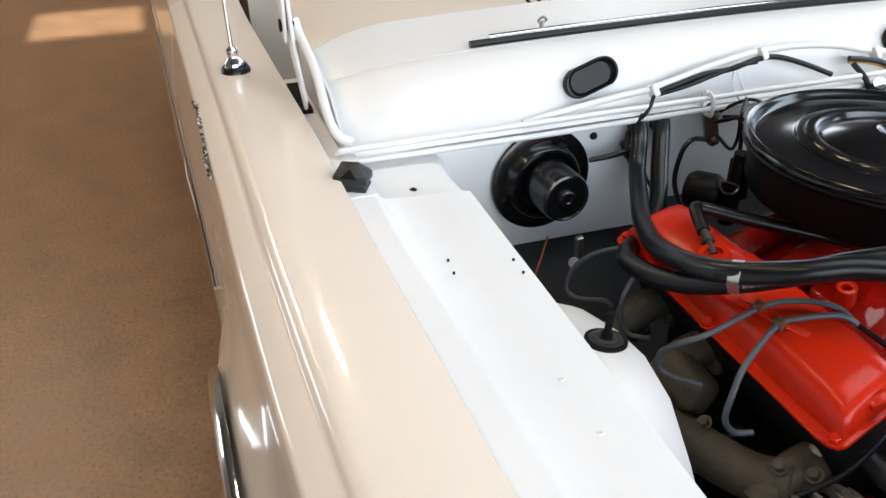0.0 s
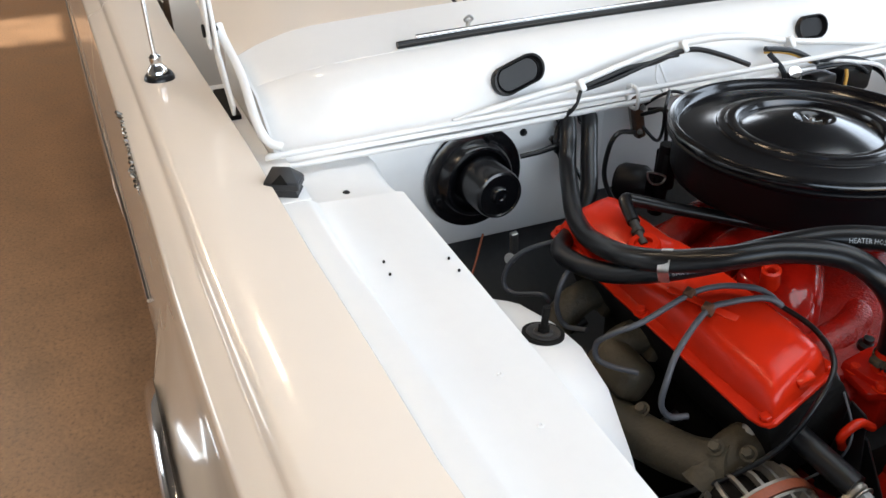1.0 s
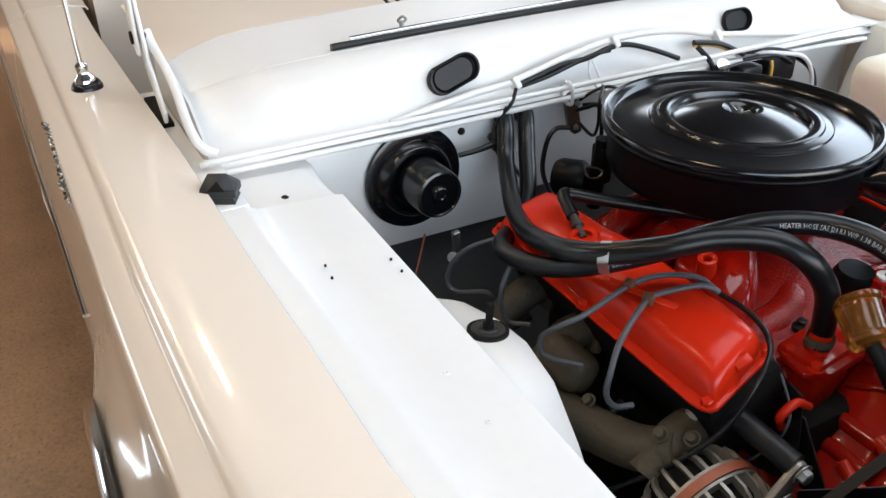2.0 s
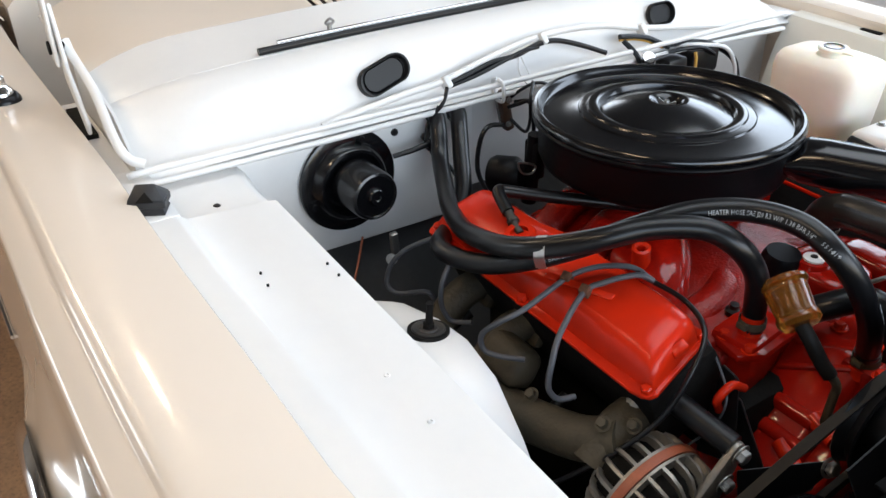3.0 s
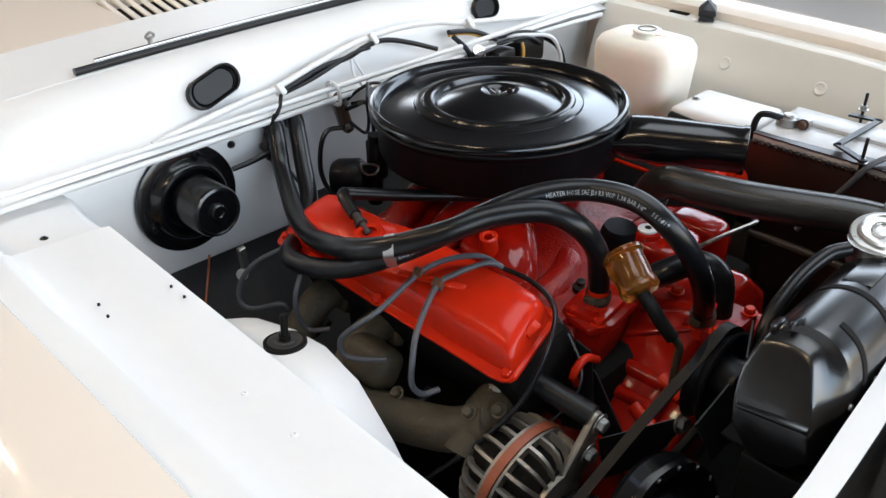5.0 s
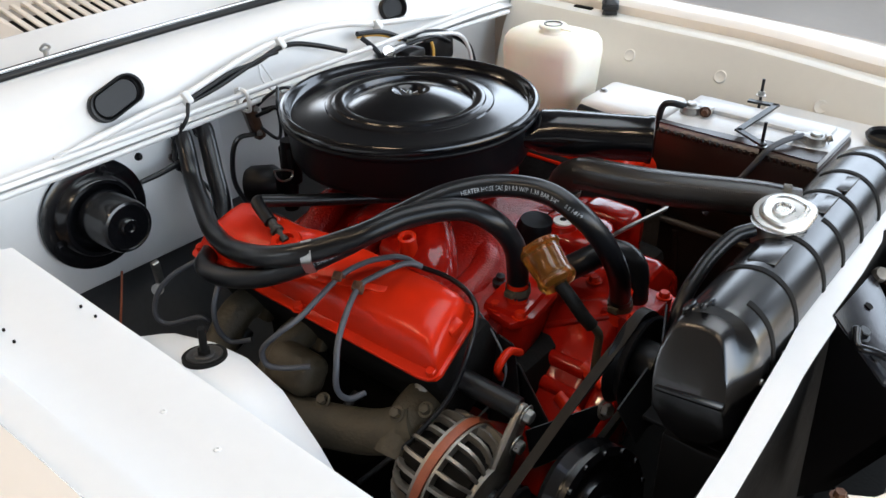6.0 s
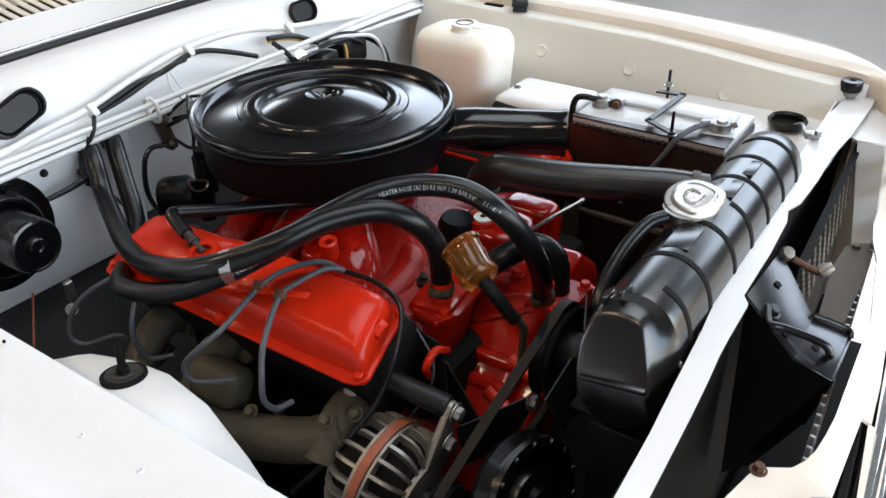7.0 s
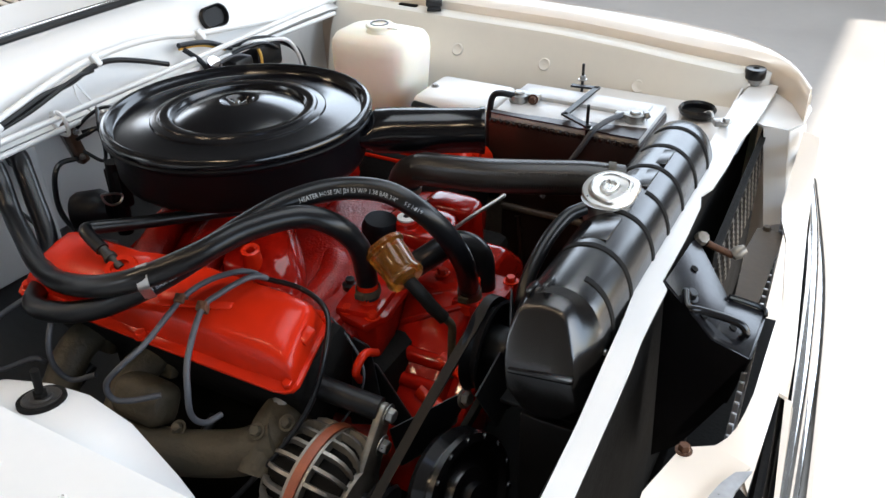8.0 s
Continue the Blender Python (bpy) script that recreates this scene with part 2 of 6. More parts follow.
def prism(bm, pts, vec):
    a = [bm.verts.new(p) for p in pts]
    b = [bm.verts.new(Vector(p) + Vector(vec)) for p in pts]
    bm.faces.new(a)
    bm.faces.new(b[::-1])
    k = len(a)
    for i in range(k):
        bm.faces.new((a[i], b[i], b[(i + 1) % k], a[(i + 1) % k]))


def soften(bm, w, seg=2, angle=30):
    bmesh.ops.remove_doubles(bm, verts=bm.verts, dist=1e-5)
    bmesh.ops.recalc_face_normals(bm, faces=bm.faces)
    es = [e for e in bm.edges if len(e.link_faces) == 2 and e.calc_face_angle(0) > radians(angle)]
    bmesh.ops.bevel(bm, geom=es, offset=w, segments=seg, profile=0.5, affect="EDGES", clamp_overlap=True)


def bolt(bm, at, axis, r=0.006, h=0.005):
    """A hexagon head on a washer."""
    lathe(bm, [(r * 1.5, 0), (r * 1.5, 0.0012), (r * 1.05, 0.0013)], at, axis, 16)
    lathe(bm, [(r, 0.001), (r, h * 0.85), (r * 0.85, h), (0, h)], at, axis, 6)


def B():
    return bmesh.new()

# ---- the showroom ----
bm = B()
box(bm, (-6.4, -5.4, -0.06), (15.0, 11.2, 0.12))
setting("floor", bm, CONCRETE, "speckled brown polished concrete showroom floor", "floor")
bm = B()
box(bm, (-6.4, 5.6, -0.06), (15.0, 10.8, 0.12))
box(bm, (6.5, 0, -0.06), (10.8, 22, 0.12))
setting("floor_front", bm, PALE, "pale grey concrete floor ahead of and beyond the car", "floor")
bm = B()
for c, s in (((-3.665, 0, 5.35), (13.27, 14.6, 0.15)), ((5.02, 0, 5.35), (2.56, 14.6, 0.15)), ((3.355, -4.232, 5.35), (0.77, 6.136, 0.15)), ((3.355, 3.383, 5.35), (0.77, 7.834, 0.15))):
    box(bm, c, s)
setting("ceiling", bm, CEIL, "dark painted ceiling with a small open skylight", "ceiling")
# Unseen panel added above the overhead lamp; the ceiling behind it is closed.
bm = B()
box(bm, (1.0, 1.3, 5.271), (2.9, 4.9, 0.006))
setting("rooflight", bm, PLASTIC, "unseen opaque white rooflight panel under the ceiling", "rooflight")
bm = B()
for c, s in (((-10.15, -1.275, 2.64), (0.2, 12.05, 5.28)), ((-10.15, 7.075, 2.64), (0.2, 0.45, 5.28)), ((-10.15, 5.8, 1.375), (0.2, 2.1, 2.75)), ((-10.15, 5.8, 5.065), (0.2, 2.1, 0.43))):
    box(bm, c, s)
setting("wall_rear", bm, WALL, "brown painted showroom wall with a high corner window", "wall")
# Opening added for the side fill; no window is known here.
bm = B()
for c, s in (((-9.525, -7.15, 2.64), (1.05, 0.2, 5.28)), ((0.275, -7.15, 2.64), (11.55, 0.2, 5.28)), ((-7.25, -7.15, 0.30), (3.5, 0.2, 0.60)), ((-7.25, -7.15, 4.24), (3.5, 0.2, 2.08))):
    box(bm, c, s)
setting("wall_side", bm, WALL, "brown painted showroom wall with an added light opening", "wall")
bm = B()
for c, s in (((-7.35, 7.15, 2.64), (5.4, 0.2, 5.28)), ((5.85, 7.15, 2.64), (0.5, 0.2, 5.28)), ((0.475, 7.15, 1.19), (10.25, 0.2, 2.38)), ((0.475, 7.15, 5.16), (10.25, 0.2, 0.24))):
    box(bm, c, s)
setting("wall_window", bm, WALL, "brown painted wall with a long high window", "wall")
bm = B()
for c, s in (((6.1, -6.0, 2.64), (0.2, 2.5, 5.28)), ((6.1, 6.0, 2.64), (0.2, 2.5, 5.28)), ((6.1, 0, 4.49), (0.2, 9.5, 1.58))):
    box(bm, c, s)
setting("wall_front", bm, WALL, "brown painted front wall with a wide open doorway", "wall")

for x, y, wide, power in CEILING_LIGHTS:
    cl = thing("ceiling_light", (x, y, 5.27), "unseen warm white ceiling strip light", "ceiling light", "ceiling lights")
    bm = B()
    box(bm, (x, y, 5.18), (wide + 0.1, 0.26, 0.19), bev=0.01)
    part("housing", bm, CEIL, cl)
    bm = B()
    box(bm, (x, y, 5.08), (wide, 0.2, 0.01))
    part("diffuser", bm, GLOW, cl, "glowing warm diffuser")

# ---- the car body ----
FALL = -0.02


def zf(x):
    return FALL * (x - 0.13)


car = thing("car", (0, 0, 0), "cream white vintage coupe with its hood open on concrete", "car")

SIDE = [(0.664, 0.918), (0.700, 0.920), (0.7005, 0.934), (0.704, 0.941), (0.735, 0.9475), (0.775, 0.950), (0.808, 0.9487), (0.8175, 0.9462), (0.8220, 0.9415), (0.8238, 0.9360), (0.8252, 0.9345), (0.8280, 0.9335),
        (0.8515, 0.9235), (0.8548, 0.9205), (0.8565, 0.9135), (0.859, 0.87), (0.866, 0.82), (0.873, 0.75), (0.876, 0.68)]
ARCH_X, ARCH_Z, ARCH_R = 0.34, 0.31, 0.41


def arch_low(x):
    d = abs(x - ARCH_X)
    return ARCH_Z + math.sqrt(ARCH_R ** 2 - d ** 2) if d < ARCH_R * 0.985 else 0.22


def flare(x, z):
    """How far the flank swells outwards round the wheel opening."""
    d = math.hypot(x - ARCH_X, z - ARCH_Z) - ARCH_R
    k = max(0.0, min(1.0, 1 - d / 0.075))
    return 0.024 * k * k * (3 - 2 * k)


def taper(x, y, s):
    """How far a section draws in towards the nose: the inner edge by one line, the outer skin by another."""
    outer = np.interp(x, (0.3, 0.5, 0.65, 0.75, 0.865, 0.935, 0.98, 1.01, 1.03), (0, -0.004, -0.009, -0.020, -0.050, -0.095, -0.140, -0.185, -0.22))
    if s < 0:
        inner = np.interp(x, (-0.6, -0.25, 0, 0.3, 0.5, 0.65, 0.9, 1.03), (0.023, 0.012, 0.003, 0, -0.006, -0.008, -0.03, -0.14))
    else:
        inner = np.interp(x, (0.3, 0.553, 0.678, 0.793, 0.898, 0.965, 1.0, 1.03), (0.02, 0.02, 0.002, -0.022, -0.038, -0.045, -0.075, -0.14))
    k = max(0.0, min(1.0, (y - 0.701) / 0.12))
    return float(inner + (outer - inner) * k)


def fender_ring(x, s):
    """One section of a front fender, out to the lower edge; s is the side of the car."""
    f = -0.02 * (x - 0.13)
    nose = max(0.0, (x - 0.90) / 0.14) ** 2
    back = 0.014 * max(0.0, 0.1 - x)
    pts = []
    for k, (y, z) in enumerate(SIDE):
        if k < 2 and (x < 0.0 or x > 0.9):
            y, z = 0.700, (0.80, 0.88)[k]
        pts.append(Vector((x, s * (y + (back + flare(x, z)) * (y > 0.72) + taper(x, y, s)), z + f - 0.025 * nose)))
    low = arch_low(x)
    for k in (0.1, 0.2, 0.32, 0.45, 0.6, 0.75, 0.88, 1.0):
        z = 0.68 + f + (low - 0.68 - f) * k
        inward = 0.0 if z > 0.5 else 0.06 * ((0.5 - z) / 0.3) ** 2
        pts.append(Vector((x, s * (0.876 + back + flare(x, z) - inward + taper(x, 0.9, s)), z)))
    return pts


def fender(s, name, label):
    bm = B()
    xs = [-0.78, -0.6, -0.4, -0.25, -0.16, -0.12, -0.09, -0.066, -0.062, -0.05, -0.03, -0.004, 0.0, 0.03, 0.06, 0.09, 0.12, 0.16, 0.2, 0.25, 0.3, 0.36, 0.42, 0.48, 0.54, 0.6, 0.65, 0.69, 0.72, 0.742, 0.746, 0.78, 0.82, 0.86, 0.898, 0.902, 0.94, 0.955, 0.97, 0.98, 0.99, 1.0, 1.01, 1.018, 1.024, 1.028]
    sheet(bm, [fender_ring(x, s) for x in xs], 0.0022)
    return part(name, bm, PAINT, car, label, 50)


right_fender = fender(-1, "fender", "cream painted front fender with a crisp crease")
left_fender = fender(1, "fender", "cream painted front fender on the battery side")
for s in (-1, 1):
    bm = B()
    rings = []
    for k in range(41):
        a = radians(5 + 170 * k / 40)
        u = Vector((math.cos(a), 0, math.sin(a)))
        c = Vector((ARCH_X, s * 0.8995, ARCH_Z))
        rings.append([c + u * (ARCH_R + r) + Vector((0, s * o, 0)) for r, o in ((0.017, -0.002), (0.015, 0.006), (0.009, 0.012), (0.001, 0.0145), (-0.006, 0.013), (-0.008, 0.006), (-0.008, -0.004))])
    loft(bm, rings)
    part("arch_trim", bm, CHROME, right_fender if s < 0 else left_fender, "bright chrome wheel arch trim", 60)

for x in (0.34, -2.25):
    for s in (-1, 1):
        bm = B()
        lathe(bm, [(0.19, -0.09), (0.29, -0.092), (0.315, -0.075), (0.318, 0.0), (0.315, 0.075), (0.29, 0.092), (0.19, 0.09)], (x, s * 0.755, 0.318), (0, 1, 0), 48, close=True)
        wheel = part("wheel", bm, RUBBER, car, "black road tyre")
        bm = B()
        lathe(bm, [(0, 0.03), (0.06, 0.05), (0.10, 0.035), (0.17, 0.04), (0.192, 0.085), (0.196, 0.085), (0.196, -0.085), (0, -0.02)], (x, s * 0.755, 0.318), (0, s, 0), 40)
        part("rim", bm, CHROME, wheel, "chrome wheel rim")

# door and rear quarter, seen along the flank
bm = B()
rings = []
for x in (-0.784, -1.2, -1.7, -2.3, -2.9):
    e = 0.0123 + 0.018 * (-0.78 - x) - 0.012 * max(0, -1.7 - x) ** 2
    rings.append([Vector((x, -(y + e), z + 0.0182)) for y, z in SIDE[2:]] + [Vector((x, -(0.884 + e), 0.55)), Vector((x, -(0.872 + e), 0.40)), Vector((x, -(0.82 + e), 0.24))])
sheet(bm, rings, 0.003)
part("door", bm, PAINT, car, "cream painted door and flank", 50)
bm = B()
sheet(bm, [[Vector((p.x, -p.y, p.z)) for p in ring] for ring in rings], 0.003)
part("door", bm, PAINT, car, "cream painted door and flank", 50)
bm = B()
loft(bm, [[Vector((x, -0.70, 0.97)), Vector((x, -0.62, 1.05)), Vector((x, 0.62, 1.05)), Vector((x, 0.70, 0.97)), Vector((x, 0.70, 0.6)), Vector((x, -0.70, 0.6))] for x in (-0.80, -2.9)])
part("cabin_floor", bm, PAINT, car, "plain body structure behind the cowl")

# chrome sill line along the flank
bm = B()
tube(bm, [(-2.6, -0.921, 0.70), (-2.3, -0.918, 0.70), (-1.7, -0.9105, 0.70), (-1.2, -0.9015, 0.70), (-0.79, -0.8945, 0.70), (-0.3, -0.8835, 0.70), (-0.04, -0.8795, 0.70)], 0.0035, 6, 4)
part("flank_moulding", bm, CHROME, car, "thin bright flank moulding")


def apron(s):
    """The inner wing: fender flange, step, shelf and the turned-down inner edge."""
    bm = B()
    rear = 0.155 if s < 0 else 0.02
    prof = [(0.699, 0.9240), (0.668, 0.9240), (0.662, 0.9225), (0.657, 0.917), (0.652, 0.9135), (0.60, 0.910), (0.545, 0.9075), (0.534, 0.905), (0.530, 0.897), (0.531, 0.85), (0.535, 0.78), (0.54, 0.62)]
    if s > 0:
        prof = [(0.699, 0.9255), (0.668, 0.9255), (0.660, 0.923), (0.654, 0.912), (0.648, 0.895), (0.632, 0.87), (0.615, 0.82), (0.603, 0.76), (0.598, 0.66), (0.594, 0.5)]
    xs = [rear, 0.3, 0.45, 0.55, 0.68, 0.79, 0.9, 0.93, 0.955]
    sheet(bm, [[Vector((x, s * (y + (taper(x, 0.69, s) + 0.04 * max(0.0, (x - 0.9) / 0.055) if s > 0 or y > 0.66 else 0)), z + zf(x))) for y, z in prof] for x in xs], 0.002)
    ob = part("inner_wing", bm, INNER if s < 0 else FAR_INNER, car, "white painted inner wing panel" if s < 0 else "inner wing panel, warm light put into its paint colour", 40)
    bm = B()
    if s < 0:
        box(bm, (0.08, s * 0.681, 0.9225), (0.16, 0.040, 0.004), bev=0.001)
    else:
        box(bm, (-0.01, s * 0.678, 0.926), (0.07, 0.046, 0.004), bev=0.001)
    part("flange_end", bm, INNER, car)
    return ob


wing_r, wing_l = apron(-1), apron(1)

# bolt holes and dimples in the shelf
for x, y in ((0.320, -0.6225), (0.347, -0.625), (0.336, -0.5475), (0.364, -0.547)):
    bm = B()
    lathe(bm, [(0, 0.0026), (0.0014, 0.0026), (0.0016, 0.0022), (0.0016, 0)], (x, y, 0.908 + 0.066 * (-0.545 - y) + zf(x)), (0, 0, 1), 10)
    part("bolt_hole", bm, NEAR_BLACK, wing_r, "small dark drilled hole")
for x, y in ((0.543, -0.586), (0.619, -0.584)):
    bm = B()
    lathe(bm, [(0.0036, 0), (0.0032, 0.0012), (0.0018, 0.0016), (0.001, 0.0004), (0, 0.0002)], (x, y, 0.9088 + zf(x)), (0, 0, 1), 14)
    part("dimple", bm, INNER, wing_r, "pressed dimple")
for x in (0.337, 0.531, 0.730):
    bm = B()
    lathe(bm, [(0.013, 0), (0.011, 0.002), (0.008, 0.001), (0, 0.0002)], (x, 0.632 + taper(x, 0.69, 1), 0.868 + zf(x)), (0, -0.9, 0.45), 18)
    part("dimple", bm, FAR_INNER, wing_l, "pressed dimple")

# shock tower under the shelf
bm = B()
rings = []
for x, top, inn in ((0.19, 0.74, 0.50), (0.25, 0.790, 0.463), (0.33, 0.824, 0.440), (0.40, 0.838, 0.431), (0.46, 0.8445, 0.430), (0.52, 0.831, 0.432), (0.58, 0.790, 0.438), (0.64, 0.737, 0.446), (0.68, 0.672, 0.452), (0.70, 0.55, 0.455)):
    rings.append([Vector((x, -0.545, top - 0.017)), Vector((x, -0.50, top - 0.005)), Vector((x, -inn - 0.022, top - 0.009)), Vector((x, -inn - 0.006, top - 0.018)), Vector((x, -inn, top - 0.04)), Vector((x, -inn + 0.012, 0.45))])
sheet(bm, rings, 0.003)
tower = part("shock_tower", bm, INNER, car, "white painted shock tower", 40)
bm = B()
lathe(bm, [(0.0250, -0.004), (0.0250, 0.0006), (0.0220, 0.0008), (0, 0.0004)], (0.430, -0.470, 0.8372), (-0.10, 0.11, 1), 32)
part("mount_opening", bm, NEAR_BLACK, tower, "dark round mount opening")
bm = B()
lathe(bm, [(0.0205, 0), (0.0202, 0.0022), (0.0187, 0.0026), (0.0172, 0.0016), (0.012, 0.0014), (0.0105, 0.0034), (0, 0.0036)], (0.430, -0.470, 0.8366), (-0.10, 0.11, 1), 28)
part("shock_cup", bm, GREYCUP, tower, "worn dark grey shock absorber mount")
bm = B()
rod(bm, (0.430, -0.470, 0.836), (0.431, -0.468, 0.874), 0.0044, seg=12)
rod(bm, (0.430, -0.470, 0.839), (0.4303, -0.4698, 0.846), 0.0075, seg=6)
part("shock_stud", bm, NEAR_BLACK, tower)
bm = B()
lathe(bm, [(0, 0.0008), (0.0032, 0.0008), (0.0036, -0.002)], (0.486, -0.458, 0.8225), (0.2, 0.2, 1), 12)
part("bolt_hole", bm, NEAR_BLACK, tower)

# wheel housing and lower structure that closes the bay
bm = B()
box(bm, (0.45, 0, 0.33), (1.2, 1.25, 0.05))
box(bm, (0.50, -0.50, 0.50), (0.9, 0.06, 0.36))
part("subframe", bm, NEAR_BLACK, car, "near-black lower chassis")
bm = B()
box(bm, (0.50, 0.52, 0.50), (0.9, 0.06, 0.36), bev=0.01)
part("side_rail", bm, RAIL_BROWN, car, "brown side rail, lightened in colour for daylight on it")

# firewall
bm = B()
rings = []
for y in (-0.66, -0.5, -0.3, 0.0, 0.3, 0.69):
    rings.append([Vector((0.0, y, 0.906)), Vector((-0.03, y, 0.904)), Vector((-0.035, y, 0.85)), Vector((-0.032, y, 0.725))])
sheet(bm, rings, 0.002)
firewall = part("firewall", bm, INNER, car, "white painted firewall")
# lower bulkhead in its own darker grey, below the white firewall
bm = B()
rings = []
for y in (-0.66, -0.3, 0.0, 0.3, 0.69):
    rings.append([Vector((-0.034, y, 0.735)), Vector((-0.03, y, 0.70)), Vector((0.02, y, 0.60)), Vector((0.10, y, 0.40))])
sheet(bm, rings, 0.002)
part("toe_board", bm, BULKHEAD, car, "dark grey lower bulkhead")
bm = B()
prof = [(-0.655, 0.150, 0.908, 0.012, 0.906), (-0.60, 0.160, 0.905, 0.010, 0.905), (-0.55, 0.158, 0.902, 0.009, 0.902), (-0.536, 0.135, 0.893, 0.008, 0.899), (-0.528, 0.085, 0.875, 0.007, 0.892), (-0.518, 0.045, 0.850, 0.006, 0.880), (-0.50, 0.020, 0.81, 0.005, 0.86), (-0.47, 0.008, 0.77, 0.003, 0.84)]
rings = []
for y, x1, z1, x0, z0 in prof:
    rings.append([Vector((x0 + (x1 - x0) * k, y, z0 + (z1 - z0) * k - 0.006 * math.sin(math.pi * k))) for k in (0, 0.2, 0.4, 0.6, 0.8, 1)])
sheet(bm, rings, 0.002)
part("corner_panel", bm, INNER, firewall, "white painted corner panel")
bm = B()
prism(bm, [(-0.034, -0.62, 0.712), (-0.034, -0.12, 0.706), (-0.034, -0.12, 0.900), (-0.034, -0.62, 0.900)], (0.048, 0, 0))
soften(bm, 0.006)
part("heater_panel", bm, INNER, firewall, "white heater box panel")
for y, z in ((-0.274, 0.888), (-0.585, 0.862)):
    bm = B()
    lathe(bm, [(0.0065, 0), (0.006, 0.004), (0.003, 0.008), (0, 0.008)], (0.014 if y > -0.4 else 0.118, y if y > -0.4 else -0.603, z if y > -0.4 else 0.897), (1, 0, 0.3), 10)
    part("plug", bm, RUBBER, firewall, "small dark rubber plug")

# cowl: the lip, the plenum face and its top
COWL = [(0.0, 0.906), (0.024, 0.910), (0.028, 0.918), (0.012, 0.930), (0.0, 0.945), (-0.007, 0.965), (-0.018, 0.985), (-0.040, 1.003), (-0.072, 1.0135), (-0.100, 1.0175), (-0.118, 1.0180), (-0.150, 1.0185), (-0.21, 1.0195)]
bm = B()
rings = []
for y in (-0.674, -0.655, -0.645, -0.62, -0.59, -0.55, -0.5, -0.35, -0.15, 0.1, 0.35, 0.55, 0.66, 0.70):
    e = max(0.0, (abs(y) - 0.52) / 0.14) ** 2
    rings.append([Vector((x - 0.04 * e * (1 if k > 4 else 0), y, z - 0.028 * e * min(1, k / 9) - 0.02 * (y / 0.7) ** 2 * (k > 3) * min(1, (k - 3) / 4) - (0.009 if k > 10 else 0.003 if k == 10 else 0))) for k, (x, z) in enumerate(COWL)])
sheet(bm, rings, 0.002)
cowl = part("cowl", bm, INNER, car, "white painted cowl panel", 60)
for y0, half, tall in ((-0.276, 0.0235, 0.0235), (0.322, 0.0125, 0.0215)):
    bm = B()
    outs = []
    for grow, x in ((1.0, -0.006), (1.0, 0.003), (0.97, 0.0048), (0.90, 0.0052), (0.87, 0.0035), (0.85, -0.001), (0.82, -0.002), (0.79, -0.001), (0.77, 0.0005), (0.75, -0.0015)):
        outs.append([Vector((x, (half * (1 if -90 < a <= 90 else -1) + tall * math.cos(radians(a))) * grow, tall * math.sin(radians(a)) * grow)) for a in list(range(-90, 91, 15)) + list(range(90, 271, 15))])
    loft(bm, outs)
    bmesh.ops.transform(bm, matrix=pose(-0.005, y0, 0.978, 16 if y0 < 0 else 0, -20, 0), verts=bm.verts)
    part("oval_plug", bm, SATIN, cowl, "black oval rubber plug")
# weather seal along the cowl edge
bm = B()
line = [(-0.104 - 0.010 * (y / 0.6) ** 2, y, 1.0235 - 0.020 * (y / 0.7) ** 2) for y in np.linspace(-0.437, 0.60, 16)]
tube(bm, line, 0.0058, 10, 3)
part("weather_seal", bm, RUBBER, cowl, "black rubber hood weather seal")
bm = B()
line = [(-0.1175 - 0.010 * (y / 0.6) ** 2, y, 1.0250 - 0.020 * (y / 0.7) ** 2) for y in np.linspace(-0.40, 0.60, 16)]
tube(bm, line, 0.0058, 10, 3)
part("seal_clip_strip", bm, CHROME, cowl, "bright metal seal retainer")
bm = B()
rod(bm, (-0.130, -0.305, 1.018), (-0.130, -0.305, 1.034), 0.004)
tube(bm, [(-0.130, -0.305, 1.030), (-0.128, -0.298, 1.036), (-0.126, -0.305, 1.042), (-0.128, -0.312, 1.036), (-0.130, -0.305, 1.030)], 0.0022, 8)
tube(bm, [(-0.128, -0.30, 1.022), (-0.122, -0.27, 1.021), (-0.120, -0.24, 1.022)], 0.0028, 8)
part("washer_nozzle", bm, STEEL, cowl, "small metal washer nozzle")
# cowl top with its vent louvres
def cowl_z(x, y):
    return 1.0185 + 0.06 * (-0.12 - x) - 0.028 * max(0.0, (abs(y) - 0.52) / 0.14) ** 2 - 0.02 * (y / 0.7) ** 2


VENT = (-0.27, 0.62)
bm = B()
rings = []
front = []
for y in np.linspace(-0.672, 0.70, 30):
    e = max(0.0, (abs(y) - 0.52) / 0.14) ** 2
    front.append([Vector((-0.100 - 0.04 * e, y, 1.0179 - 0.028 * e - 0.02 * (y / 0.7) ** 2))] + [Vector((x, y, cowl_z(x, y) + 0.001)) for x in np.linspace(-0.135 - 0.03 * e, -0.268, 5)])
sheet(bm, front, 0.002)
part("cowl_rail", bm, INNER, cowl, "white painted cowl rail ahead of the vent", 60)
bm = B()
for x0, x1, ya, yb in ((-0.2685, -0.60, -0.672, VENT[0]), (-0.392, -0.60, VENT[0], 0.70)):
    grid = [[Vector((x, y, cowl_z(x, y) + 0.001)) for x in np.linspace(x0, x1, 5)] for y in np.linspace(ya, yb, 12)]
    loft(bm, grid, closed=False)
bmesh.ops.remove_doubles(bm, verts=bm.verts, dist=1e-5)
bmesh.ops.recalc_face_normals(bm, faces=bm.faces)
bmesh.ops.solidify(bm, geom=bm.faces[:], thickness=0.002)
part("cowl_top", bm, PAINT, cowl, "cream painted cowl top", 60)
bm = B()
box(bm, (-0.33, 0.17, 1.0), (0.16, 0.92, 0.02))
part("plenum", bm, NEAR_BLACK, cowl, "dark plenum under the vent")
